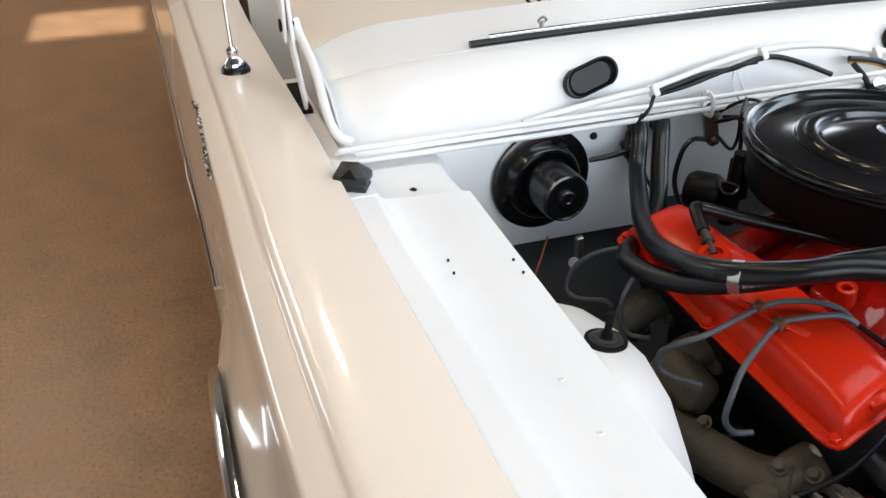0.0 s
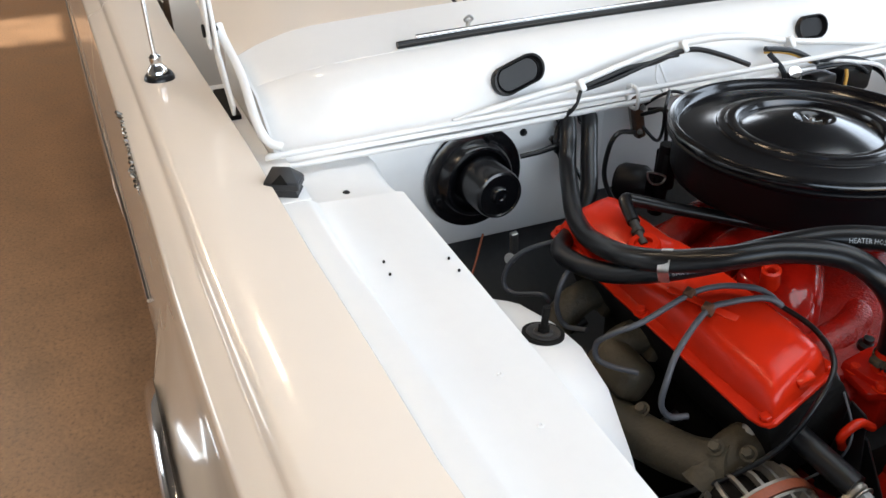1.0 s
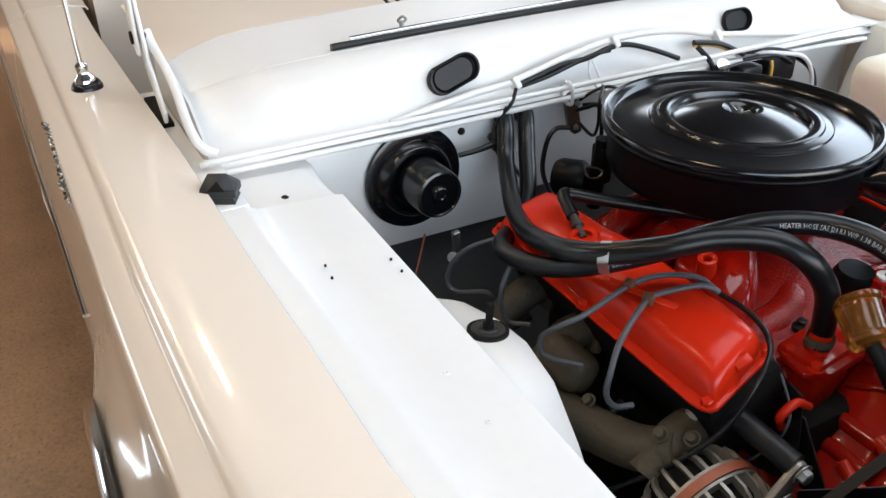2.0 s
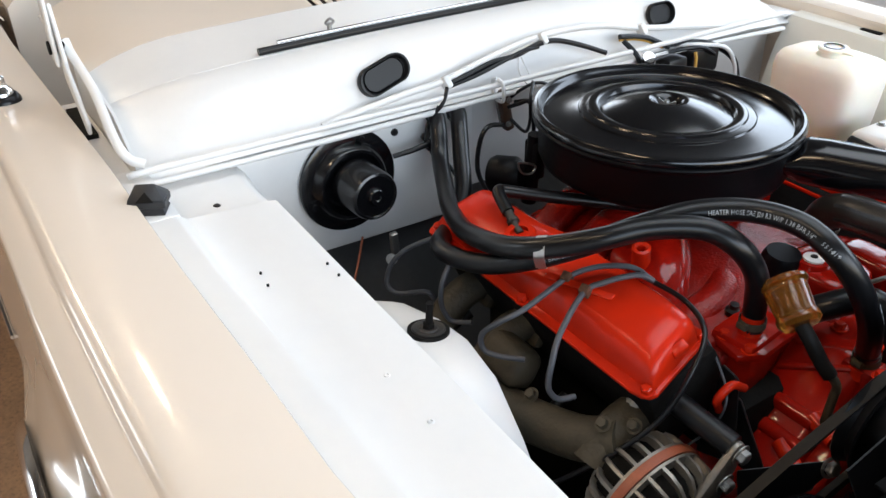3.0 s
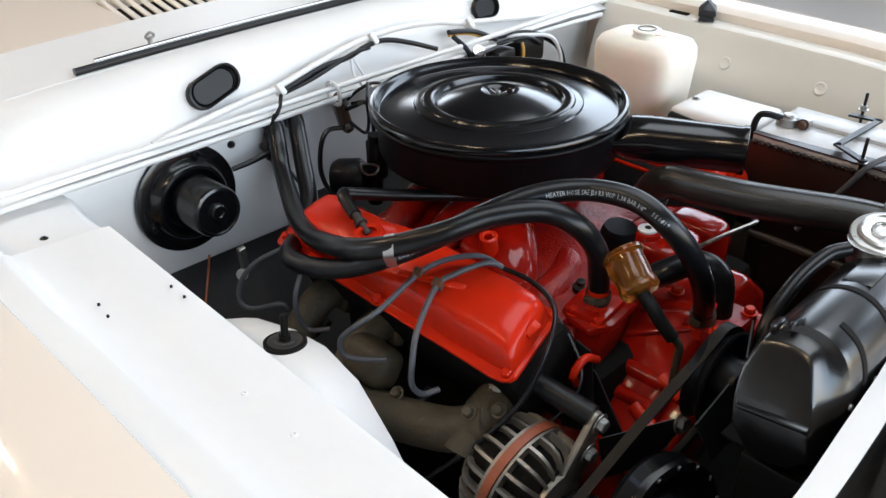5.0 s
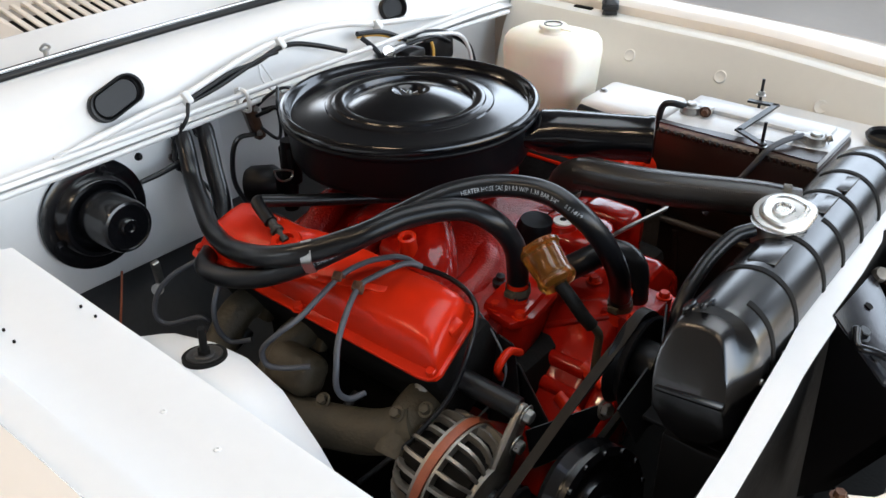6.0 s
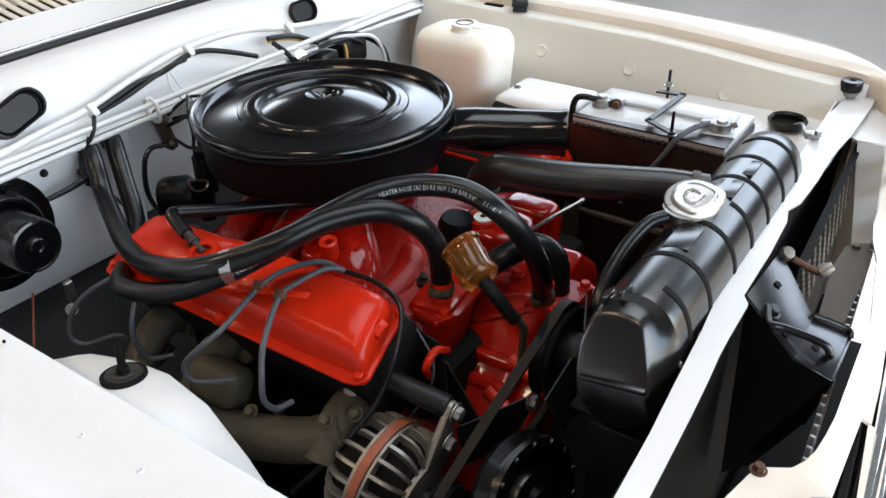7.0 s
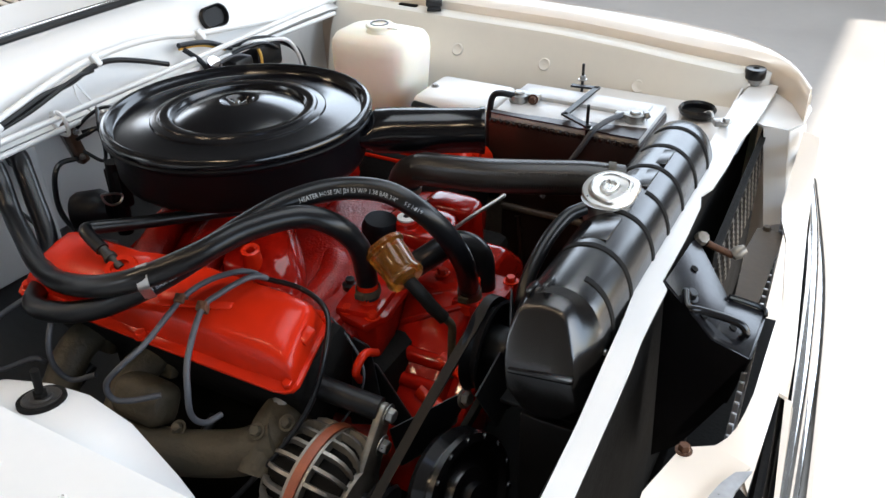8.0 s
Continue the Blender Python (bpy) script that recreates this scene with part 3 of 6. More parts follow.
for k in range(43):
    bm = B()
    y = VENT[0] + 0.004 + 0.0205 * k
    box(bm, (-0.330, y, cowl_z(-0.33, y) - 0.0015), (0.126, 0.0115, 0.006), pose(0, 0, 0, 0, 11, 0), bev=0.002, seg=1)
    part("louvre", bm, PAINT, cowl)

# white brace rods in front of the cowl
for k, (z0, z1) in enumerate(((0.917, 0.919), (0.936, 0.937))):
    bm = B()
    tube(bm, [(0.034, -0.690, z0 - 0.004), (0.040, -0.655, z0), (0.038, -0.41, z0 - 0.003 + 0.002 * k), (0.040, -0.1, z0 - (0.0 if k == 0 else 0.0)), (0.042, 0.25, z0 + 0.002), (0.040, 0.64, z1 - 0.012 + 0.014 * k)], 0.0047, 12, 8)
    part("brace_rod", bm, INNER, car, "white painted steel rod")
bm = B()
tube(bm, [(0.039, -0.088, 0.945), (0.052, -0.088, 0.940), (0.052, -0.086, 0.914), (0.042, -0.086, 0.908), (0.028, -0.088, 0.914), (0.027, -0.09, 0.94), (0.039, -0.09, 0.946)], 0.0035, 6, 4)
part("tie_strap", bm, INNER, car, "white cable tie")

# hood hinge
bm = B()
tube(bm, [(-0.215, -0.690, 1.052), (-0.195, -0.688, 1.035), (-0.10, -0.685, 1.008), (0.0, -0.690, 0.975), (0.028, -0.683, 0.955), (0.036, -0.665, 0.945)], 0.0068, 10, 8)
hinge = part("hinge_spring_arm", bm, INNER, car, "white painted bent hinge arm")
bm = B()
prism(bm, [(-0.20, -0.712, 1.26), (-0.23, -0.712, 1.26), (-0.225, -0.712, 1.03), (-0.195, -0.712, 1.02)], (0, 0.006, 0))
prism(bm, [(-0.205, -0.704, 1.11), (-0.235, -0.704, 1.10), (-0.20, -0.704, 1.00), (-0.115, -0.704, 0.94), (-0.105, -0.704, 0.96), (-0.175, -0.704, 1.02)], (0, 0.006, 0))
soften(bm, 0.002, 1)
part("hinge_link", bm, INNER, hinge, "white painted hinge link")
bm = B()
rod(bm, (-0.215, -0.715, 1.045), (-0.215, -0.69, 1.045), 0.010)
part("hinge_pin", bm, NEAR_BLACK, hinge, "dark hinge pin")
bm = B()
prism(bm, [(-0.30, -0.675, 0.90), (0.02, -0.675, 0.90), (0.02, -0.675, 0.94), (-0.06, -0.675, 0.985), (-0.30, -0.675, 1.02)], (0, 0.004, 0))
part("hinge_plate", bm, INNER, car, "white painted hinge side plate")
bm = B()
box(bm, (-0.16, -0.692, 0.91), (0.32, 0.030, 0.02))
part("hinge_well", bm, INNER, car, "white painted hinge pocket")
# A near-black box puts the shade between fender and hinge into colour.
bm = B()
box(bm, (-0.215, -0.695, 0.922), (0.13, 0.020, 0.010))
part("hinge_gap_shade", bm, NEAR_BLACK, car, "near-black box for the shade in the hinge gap")


def stop(at, turn, group):
    """A wedge-shaped rubber hood stop on its foot."""
    ob = thing("hood_stop", at, "black rubber wedge-shaped hood stop on the fender flange", "rubber stop", group)
    bm = B()
    turned = Matrix.Translation(at) @ pose(0, 0, 0, 0, 0, turn)
    loft(bm, [[Vector((x * g + o, y * g, z)) for x, y in ((-0.023, -0.017), (0.023, -0.017), (0.023, 0.017), (-0.023, 0.017))] for g, o, z in ((1.0, 0, 0.010), (1.0, 0, 0.020))])
    ridge = [[(-0.023, -0.017, 0.0201), (0.023, -0.017, 0.0201), (0.023, 0.017, 0.0201), (-0.023, 0.017, 0.0201)], [(-0.013, -0.0015, 0.037), (0.010, -0.0015, 0.037), (0.010, 0.0015, 0.037), (-0.013, 0.0015, 0.037)]]
    loft(bm, [[Vector(p) for p in ring] for ring in ridge])
    soften(bm, 0.0016, 1)
    bmesh.ops.transform(bm, matrix=turned, verts=bm.verts)
    part("wedge", bm, STOPRUBBER, ob)
    bm = B()
    prism(bm, [(0.010, -0.0172, 0.0195), (-0.012, -0.0172, 0.0195), (-0.001, -0.0075, 0.0295)], (0, -0.0006, 0.0006))
    bmesh.ops.transform(bm, matrix=turned, verts=bm.verts)
    part("recess", bm, NEAR_BLACK, ob, "dark triangular recess")
    bm = B()
    loft(bm, [[turned @ Vector((x * g, y * g, z)) for x, y in ((-0.021, -0.015), (0.021, -0.015), (0.021, 0.015), (-0.021, 0.015))] for g, z in ((0.96, 0.0), (1.0, 0.002), (0.86, 0.0085), (0.86, 0.0105))])
    part("foot", bm, STOPRUBBER, ob)
    return ob


stop((0.130, -0.688, 0.9243), 62, "hood stops")
stop((0.255, 0.704, 0.9258), -62, "hood stops")
bm = B()
box(bm, (0.190, 0.706, 0.9258), (0.044, 0.012, 0.004), bev=0.0015)
part("flange_slot", bm, NEAR_BLACK, wing_l, "dark slot in the flange")

# fender script, drawn as a plain wavy bar with loops
emblem = thing("fender_script", (-0.10, -0.852, 0.92), "chrome script emblem fixed on the fender flank", "emblem")
bm = B()
pts = []
for k in range(64):
    u = k / 63
    big = 0.019 if u < 0.10 or 0.80 < u < 0.90 else 0.011
    v = big * math.sin(k * 1.75)
    pts.append(Vector((-0.225 + 0.250 * u + 0.004 * math.cos(k * 1.75), -0.8535 - 0.004 * u - 0.55 * v, 0.9275 - 0.012 * u + 0.45 * v)))
tube(bm, pts, 0.0028, 6, 3)
part("script", bm, EMBLEM, emblem)
bm = B()
tube(bm, [(-0.228, -0.8580, 0.9250), (-0.10, -0.8595, 0.9185), (0.028, -0.8610, 0.9120)], 0.0015, 6, 4)
part("underline", bm, CHROME, emblem)

# antenna
ant = thing("antenna", (-0.285, -0.785, 0.956), "chrome whip antenna on a black rubber base on the fender", "antenna")
bm = B()
lathe(bm, [(0, -0.004), (0.0245, -0.004), (0.0245, 0.005), (0.0215, 0.012), (0.017, 0.015), (0, 0.015)], (-0.285, -0.785, 0.954), (0.06, -0.1, 1), 24)
part("base", bm, RUBBER, ant, "black rubber base")
bm = B()
lathe(bm, [(0, 0.014), (0.0165, 0.014), (0.015, 0.021), (0.010, 0.026), (0.009, 0.030), (0.0095, 0.031), (0.0095, 0.040), (0.0055, 0.044), (0, 0.044)], (-0.285, -0.785, 0.954), (0.02, -0.05, 1), 24)
part("ferrule", bm, CHROME, ant, "polished chrome ferrule")
bm = B()
rod(bm, (-0.284, -0.787, 0.996), (-0.31, -0.795, 1.56), 0.0036, 0.0028, 10)
part("mast", bm, CHROME, ant)

# ---- the engine ----
engine = thing("engine", (0.42, 0, 0.50), "red painted V8 engine with grimy iron manifolds in the bay", "engine")
# The red block gets near-black here for the shade low in the bay.
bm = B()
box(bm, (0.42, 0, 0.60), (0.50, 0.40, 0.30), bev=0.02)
part("block", bm, NEAR_BLACK, engine, "iron block in near-black for the shaded bay")


def cover_ring(x, s, h, w):
    """A section of a valve cover: h raises its crown, w draws it in."""
    base_o, base_i = Vector((x, 0.322, 0.814)), Vector((x, 0.222, 0.838))
    up = Vector((0, 0.06, 1.0)) * h
    ao, ai = base_o.lerp(base_i, 0.02 + w), base_o.lerp(base_i, 0.98 - w)
    pts = [ao, ao + up * 0.020, ao.lerp(ai, 0.015) + up * 0.030, ao.lerp(ai, 0.06) + up * 0.0375, ao.lerp(ai, 0.15) + up * 0.0425, ao.lerp(ai, 0.34) + up * 0.0465, ao.lerp(ai, 0.62) + up * 0.048, ao.lerp(ai, 0.82) + up * 0.045,
           ao.lerp(ai, 0.92) + up * 0.037, ao.lerp(ai, 0.97) + up * 0.022, ai]
    skew = 0.022 * max(0.0, (x - 0.5) / 0.136)
    pts = [p - Vector((skew * (0.322 - p.y) / 0.1, 0, 0)) for p in pts]
    return [Vector((p.x, s * p.y, p.z)) for p in pts]


def valve_cover(s, label):
    bm = B()
    steps = [(0.210, 0.02, 0.03), (0.212, 0.50, 0.03), (0.219, 0.70, 0.04), (0.232, 0.80, 0.045), (0.32, 0.82, 0.045), (0.352, 0.85, 0.04), (0.375, 0.95, 0.025), (0.395, 1.0, 0.02), (0.55, 1.0, 0.02), (0.585, 0.995, 0.022), (0.604, 0.97, 0.032),
             (0.620, 0.92, 0.036), (0.630, 0.81, 0.042), (0.637, 0.62, 0.048), (0.6395, 0.32, 0.050), (0.640, 0.02, 0.050)]
    loft(bm, [cover_ring(x, s, h, w) for x, h, w in steps])
    ob = part("valve_cover", bm, RED, engine, label, 75)
    bm = B()
    fz = lambda y: 0.814 - (y - 0.322) * 0.24 - 0.004
    o = [Vector((x, s * y, fz(y))) for x, y in ((0.212, 0.3285), (0.618, 0.3285), (0.632, 0.326), (0.641, 0.320), (0.643, 0.312), (0.625, 0.228), (0.620, 0.217), (0.610, 0.212), (0.206, 0.212), (0.198, 0.222), (0.198, 0.321), (0.203, 0.327))]
    prism(bm, o, Vector((0, s * 0.28, 0.96)) * 0.006)
    soften(bm, 0.0018, 2)
    part("flange", bm, RED, ob, "red pressed gasket flange")
    for x, y, z in ((0.632, 0.318, 0.817), (0.42, 0.3245, 0.817), (0.208, 0.315, 0.818), (0.614, 0.224, 0.840)):
        bm = B()
        bolt(bm, (x, s * y, z), (0, s * 0.28, 0.96), 0.0065, 0.007)
        part("bolt", bm, RED, ob)
    bm = B()
    box(bm, (0.628, s * 0.272, 0.852), (0.012, 0.020, 0.014), pose(0, 0, 0, s * -30, 20, 0), bev=0.002)
    part("tab", bm, RED, ob)
    return ob


vc_r = valve_cover(-1, "glossy orange-red pressed steel valve cover")
vc_l = valve_cover(1, "red valve cover on the far bank")
vc_l.location = (-0.055, -0.005, -0.016)
# breather port with its elbow on the near cover
bm = B()
lathe(bm, [(0.021, -0.006), (0.0215, 0.004), (0.019, 0.008), (0.012, 0.0075), (0.0115, 0.002), (0, 0.002)], (0.358, -0.283, 0.8665), (0, -0.25, 0.96), 24)
part("breather_port", bm, RED, vc_r, "round red breather port")
# plug wire looms on the cover
for x in (0.475, 0.508):
    bm = B()
    box(bm, (x, -0.303, 0.8720), (0.012, 0.012, 0.015), pose(0, 0, 0, 30, 0, 20), bev=0.002)
    part("wire_clip", bm, RUSTY, vc_r, "rusty wire clip")
bm = B()
box(bm, (0.494, -0.300, 0.8700), (0.088, 0.009, 0.0035), pose(0, 0, 0, 30, 0, 22), bev=0.001)
part("clip_rail", bm, RED, vc_r)
bm = B()
box(bm, (0.452, -0.300, 0.8615), (0.026, 0.009, 0.0012), pose(0, 0, 0, 16, 0, 12))
part("sticker", bm, ALLOY, vc_r, "small silver sticker")

# cylinder head, its shade put in as near-black; exhaust manifold, plugs
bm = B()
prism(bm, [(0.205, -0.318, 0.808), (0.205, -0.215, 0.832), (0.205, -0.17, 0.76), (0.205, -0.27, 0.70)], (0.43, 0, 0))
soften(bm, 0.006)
part("cylinder_head", bm, NEAR_BLACK, engine, "cylinder head in near-black for the shade under its cover")
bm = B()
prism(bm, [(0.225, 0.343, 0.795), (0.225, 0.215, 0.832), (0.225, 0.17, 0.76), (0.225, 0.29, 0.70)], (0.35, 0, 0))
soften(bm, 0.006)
part("cylinder_head", bm, NEAR_BLACK, engine, "cylinder head in near-black for the shade under its cover")
bm = B()
tube(bm, [(0.22, -0.375, 0.66), (0.30, -0.385, 0.675), (0.45, -0.375, 0.69), (0.56, -0.350, 0.71), (0.615, -0.325, 0.735)], 0.028, 16, 6)
manifold = part("exhaust_manifold", bm, IRON, engine, "bare brown cast iron exhaust manifold")
for x in (0.27, 0.38, 0.595):
    bm = B()
    tube(bm, [(x, -0.27, 0.745), (x + 0.004, -0.32, 0.74), (x + 0.008, -0.36, 0.705)], 0.024, 12, 5)
    part("branch", bm, IRON, manifold)
    bm = B()
    box(bm, (x, -0.275, 0.745), (0.07, 0.018, 0.06), pose(0, 0, 0, -30, 0, 0), bev=0.006)
    part("port_flange", bm, IRON, manifold)
for x, y, z in ((0.600, -0.345, 0.758), (0.625, -0.322, 0.762), (0.49, -0.36, 0.728)):
    bm = B()
    bolt(bm, (x, y, z), (0.1, -0.6, 0.8), 0.0065, 0.008)
    part("bolt", bm, IRON, manifold)
bm = B()
box(bm, (0.425, -0.345, 0.735), (0.080, 0.050, 0.055), pose(0, 0, 0, -30, 0, 0), bev=0.018, seg=4)
part("heat_shield", bm, IRON, engine, "brown iron shroud over the plug")
for x in (0.29, 0.40, 0.505, 0.60):
    bm = B()
    rod(bm, (x, -0.315, 0.715), (x, -0.352, 0.700), 0.0085, 0.0065)
    part("spark_plug_boot", bm, RUBBER, engine, "dark rubber plug boot")

# intake manifold with its runners
bm = B()
prism(bm, [(0.22, -0.215, 0.77), (0.22, -0.16, 0.800), (0.22, -0.06, 0.822), (0.22, 0.06, 0.822), (0.22, 0.16, 0.800), (0.22, 0.215, 0.77), (0.22, 0.20, 0.70), (0.22, -0.20, 0.70)], (0.40, 0, 0))
soften(bm, 0.010, 3)
intake = part("intake_manifold", bm, REDCAST, engine, "red painted cast iron intake manifold")
for s in (-1, 1):
    for x, up, r in ((0.27, -0.018, 0.026), (0.36, -0.012, 0.028), (0.545, -0.040, 0.028)):
        bm = B()
        tube(bm, [(0.40 + 0.45 * (x - 0.40), s * 0.02, 0.825 + up), (x - 0.01, s * 0.085, 0.836 + up), (x, s * 0.150, 0.824 + up), (x + 0.004, s * 0.205, 0.790 + up)], r, 18, 7)
        part("runner", bm, REDCAST, intake)
bm = B()
box(bm, (0.36, 0, 0.84), (0.17, 0.15, 0.05), bev=0.02, seg=3)
part("carb_pad", bm, REDCAST, intake)
bm = B()
lathe(bm, [(0.014, -0.02), (0.012, 0.012), (0.0125, 0.017), (0.009, 0.0185), (0.006, 0.016), (0.006, 0.006), (0, 0.006)], (0.457, -0.160, 0.842), (0.1, -0.2, 1), 20)
part("boss", bm, RED, intake, "hollow red boss")
bm = B()
lathe(bm, [(0.026, -0.03), (0.022, -0.006), (0.020, 0), (0.0, 0)], (0.5895, 0.0125, 0.848), (0, 0, 1), 24)
boss = part("boss", bm, CASTRED, intake)
bm = B()
lathe(bm, [(0.0135, 0), (0.0135, 0.0025), (0.005, 0.0035), (0.0045, 0.001), (0, 0.001)], (0.5895, 0.0125, 0.8485), (0, 0, 1), 24)
washer = part("washer", bm, INNER, intake, "bright white round washer")
bm = B()
lathe(bm, [(0.0046, 0.001), (0.0046, 0.0042), (0, 0.0044)], (0.5895, 0.0125, 0.8485), (0, 0, 1), 14)
part("washer_hole", bm, RUBBER, washer, "dark hole")
bm = B()
lathe(bm, [(0, -0.03), (0.034, -0.03), (0.034, -0.022), (0.026, -0.018), (0.026, 0.02), (0.022, 0.03), (0, 0.03)], (0.558, -0.010, 0.822), (0.1, 0, 1), 24)
part("water_outlet", bm, CAN, intake, "dark cast water outlet")
# red castings at the front of the engine
def pillow(bm, c, half, z0, z1, q=3.0, seg=28):
    """A casting with rounded corners and a domed top."""
    rings = []
    for g, z in ((1.06, z0), (1.03, z0 + (z1 - z0) * 0.4), (1.0, z1 - 0.016), (0.965, z1 - 0.008), (0.88, z1 - 0.002), (0.70, z1), (0.3, z1 + 0.001)):
        ring = []
        for k in range(seg):
            a = 2 * math.pi * k / seg
            ca, sa = math.cos(a), math.sin(a)
            r = (abs(ca) ** q + abs(sa) ** q) ** (-1 / q)
            ring.append(Vector((c[0] + half[0] * g * ca * r, c[1] + half[1] * g * sa * r, z)))
        rings.append(ring)
    loft(bm, rings)


bm = B()
tube(bm, [(0.355, -0.030, 0.782), (0.395, -0.055, 0.803), (0.430, -0.088, 0.816), (0.460, -0.118, 0.815), (0.487, -0.146, 0.800), (0.503, -0.166, 0.765)], 0.034, 24, 8, radii=[0.030, 0.035, 0.037, 0.037, 0.035, 0.034])
part("crossover", bm, CASTRED, engine, "rounded red manifold runner", 60)
bm = B()
pillow(bm, (0.430, -0.115), (0.045, 0.055), 0.74, 0.828, 2.4)
part("crossover_base", bm, CASTRED, engine, "red manifold casting", 60)
bm = B()
box(bm, (0.545, -0.105, 0.775), (0.115, 0.165, 0.060), bev=0.006)
part("manifold_pad", bm, REDCAST, engine, "flat rough-cast red manifold pad")
bm = B()
box(bm, (0.612, -0.118, 0.772), (0.058, 0.100, 0.088), pose(0, 0, 0, 0, 0, 8), bev=0.006)
part("coolant_block", bm, TIMING, engine, "red coolant outlet block")
bm = B()
prism(bm, [(0.596, -0.172, 0.796), (0.640, -0.180, 0.796), (0.655, -0.150, 0.796), (0.648, -0.085, 0.796), (0.632, -0.068, 0.796), (0.600, -0.072, 0.796), (0.593, -0.095, 0.796)], (0, 0, 0.012))
soften(bm, 0.004)
part("outlet_flange", bm, CASTRED, engine, "glossy red outlet flange")
for x, y in ((0.604, -0.162), (0.640, -0.160), (0.636, -0.085), (0.604, -0.084)):
    bm = B()
    bolt(bm, (x, y, 0.808), (0, 0, 1), 0.0068, 0.008)
    part("bolt", bm, RED, engine)
hw = [(0.600, -0.200, 0.830), (0.640, -0.215, 0.815), (0.672, -0.232, 0.79), (0.668, -0.250, 0.75), (0.64, -0.30, 0.70), (0.62, -0.36, 0.66)]
bm = B()
tube(bm, hw, 0.0016, 6, 8)
part("sender_wire", bm, WIRE, engine, "thin grey sender wire")
bm = B()
box(bm, (0.60, 0.045, 0.765), (0.12, 0.15, 0.09), bev=0.014, seg=3)
part("thermostat_pad", bm, REDCAST, engine)
bm = B()
pillow(bm, (0.598, 0.030), (0.052, 0.046), 0.76, 0.842, 4.0)
part("thermostat_base", bm, CASTRED, engine, "glossy red casting under the washer", 60)
bm = B()
pillow(bm, (0.618, 0.094), (0.042, 0.026), 0.76, 0.846, 5.0)
part("thermostat_housing", bm, CASTRED, engine, "glossy red thermostat housing", 60)
bm = B()
tube(bm, [(0.641, 0.036, 0.826), (0.668, 0.078, 0.845), (0.690, 0.113, 0.8585), (0.684, 0.118, 0.861)], 0.0030, 8, 5)
part("dipstick", bm, STEEL, engine, "bright thin metal rod")
bm = B()
tube(bm, [(0.455, 0.085, 0.905), (0.50, 0.10, 0.898), (0.53, 0.125, 0.900), (0.555, 0.15, 0.885)], 0.0045, 8, 5)
part("fuel_pipe", bm, STEEL, engine, "bare metal pipe")
bm = B()
lathe(bm, [(0, 0), (0.009, 0), (0.010, 0.008), (0.006, 0.011), (0.006, 0.017), (0, 0.018)], (0.578, -0.118, 0.806), (0.1, 0, 1), 14)
part("sender", bm, RUBBER, engine, "black temperature sender")
bm = B()
prism(bm, [(0.590, -0.215, 0.58), (0.590, -0.205, 0.665), (0.590, -0.140, 0.718), (0.590, -0.045, 0.800), (0.590, 0.06, 0.812), (0.590, 0.12, 0.76), (0.590, 0.16, 0.58)], (0.134, 0, 0))
soften(bm, 0.012, 3)
pump = part("timing_cover", bm, TIMING, engine, "glossy red timing cover")
bm = B()
box(bm, (0.728, -0.022, 0.768), (0.062, 0.085, 0.050), bev=0.006)
part("hose_housing", bm, REDCAST, pump, "red coolant inlet housing")
for a, b, q in (((0.642, -0.121, 0.733), (0.718, -0.121, 0.734), 0.0105), ((0.652, -0.146, 0.711), (0.720, -0.146, 0.712), 0.0095), ((0.640, -0.094, 0.757), (0.716, -0.060, 0.787), 0.0045), ((0.640, -0.066, 0.781), (0.716, -0.036, 0.800), 0.0040)):
    bm = B()
    rod(bm, a, b, q, seg=16)
    part("rib", bm, TIMING, pump, "raised cast rib")
bm = B()
prism(bm, [(0.725, -0.165, 0.60), (0.725, -0.165, 0.67), (0.725, -0.105, 0.72), (0.725, -0.045, 0.765), (0.725, 0.06, 0.765), (0.725, 0.12, 0.70), (0.725, 0.12, 0.60)], (0.034, 0, 0))
soften(bm, 0.008, 3)
part("water_pump", bm, TIMING, engine, "red painted water pump housing")
for p, q, r in (((0.712, -0.118, 0.738), (0.748, -0.126, 0.733), 0.0095), ((0.700, -0.152, 0.708), (0.748, -0.168, 0.694), 0.0095), ((0.70, -0.20, 0.665), (0.74, -0.20, 0.66), 0.011), ((0.70, -0.02, 0.70), (0.785, -0.02, 0.70), 0.036)):
    bm = B()
    rod(bm, p, q, r * 1.1, r, 20)
    part("boss", bm, RED, pump)
for x, y, z in ((0.7505, -0.126, 0.733), (0.7505, -0.168, 0.694), (0.7505, -0.20, 0.66), (0.750, 0.010, 0.793), (0.744, -0.058, 0.793), (0.668, -0.03, 0.805)):
    bm = B()
    bolt(bm, (x, y, z), (1, -0.1, 0.1) if x > 0.75 else (0, 0, 1), 0.007, 0.008)
    part("bolt", bm, STEEL if x > 0.75 else RED, engine)
for at in ((0.717, -0.045, 0.788), (0.622, -0.140, 0.812)):
    bm = B()
    lathe(bm, [(0.022, -0.012), (0.021, 0.002), (0.0135, 0.004), (0.0135, 0.03), (0, 0.03)], at, (0, 0, 1), 22)
    part("hose_nipple", bm, RED, engine)
bm = B()
tube(bm, [(0.66, -0.225, 0.765), (0.665, -0.238, 0.79), (0.668, -0.222, 0.805), (0.668, -0.198, 0.79)], 0.0052, 10, 6)
part("lifting_loop", bm, RED, engine, "red lifting loop")
bm = B()
prism(bm, [(0.648, -0.235, 0.70), (0.70, -0.235, 0.72), (0.66, -0.20, 0.80), (0.64, -0.205, 0.81)], (0.006, -0.006, 0.004))
soften(bm, 0.0015, 1)
part("bracket", bm, SATIN, engine, "black alternator bracket")

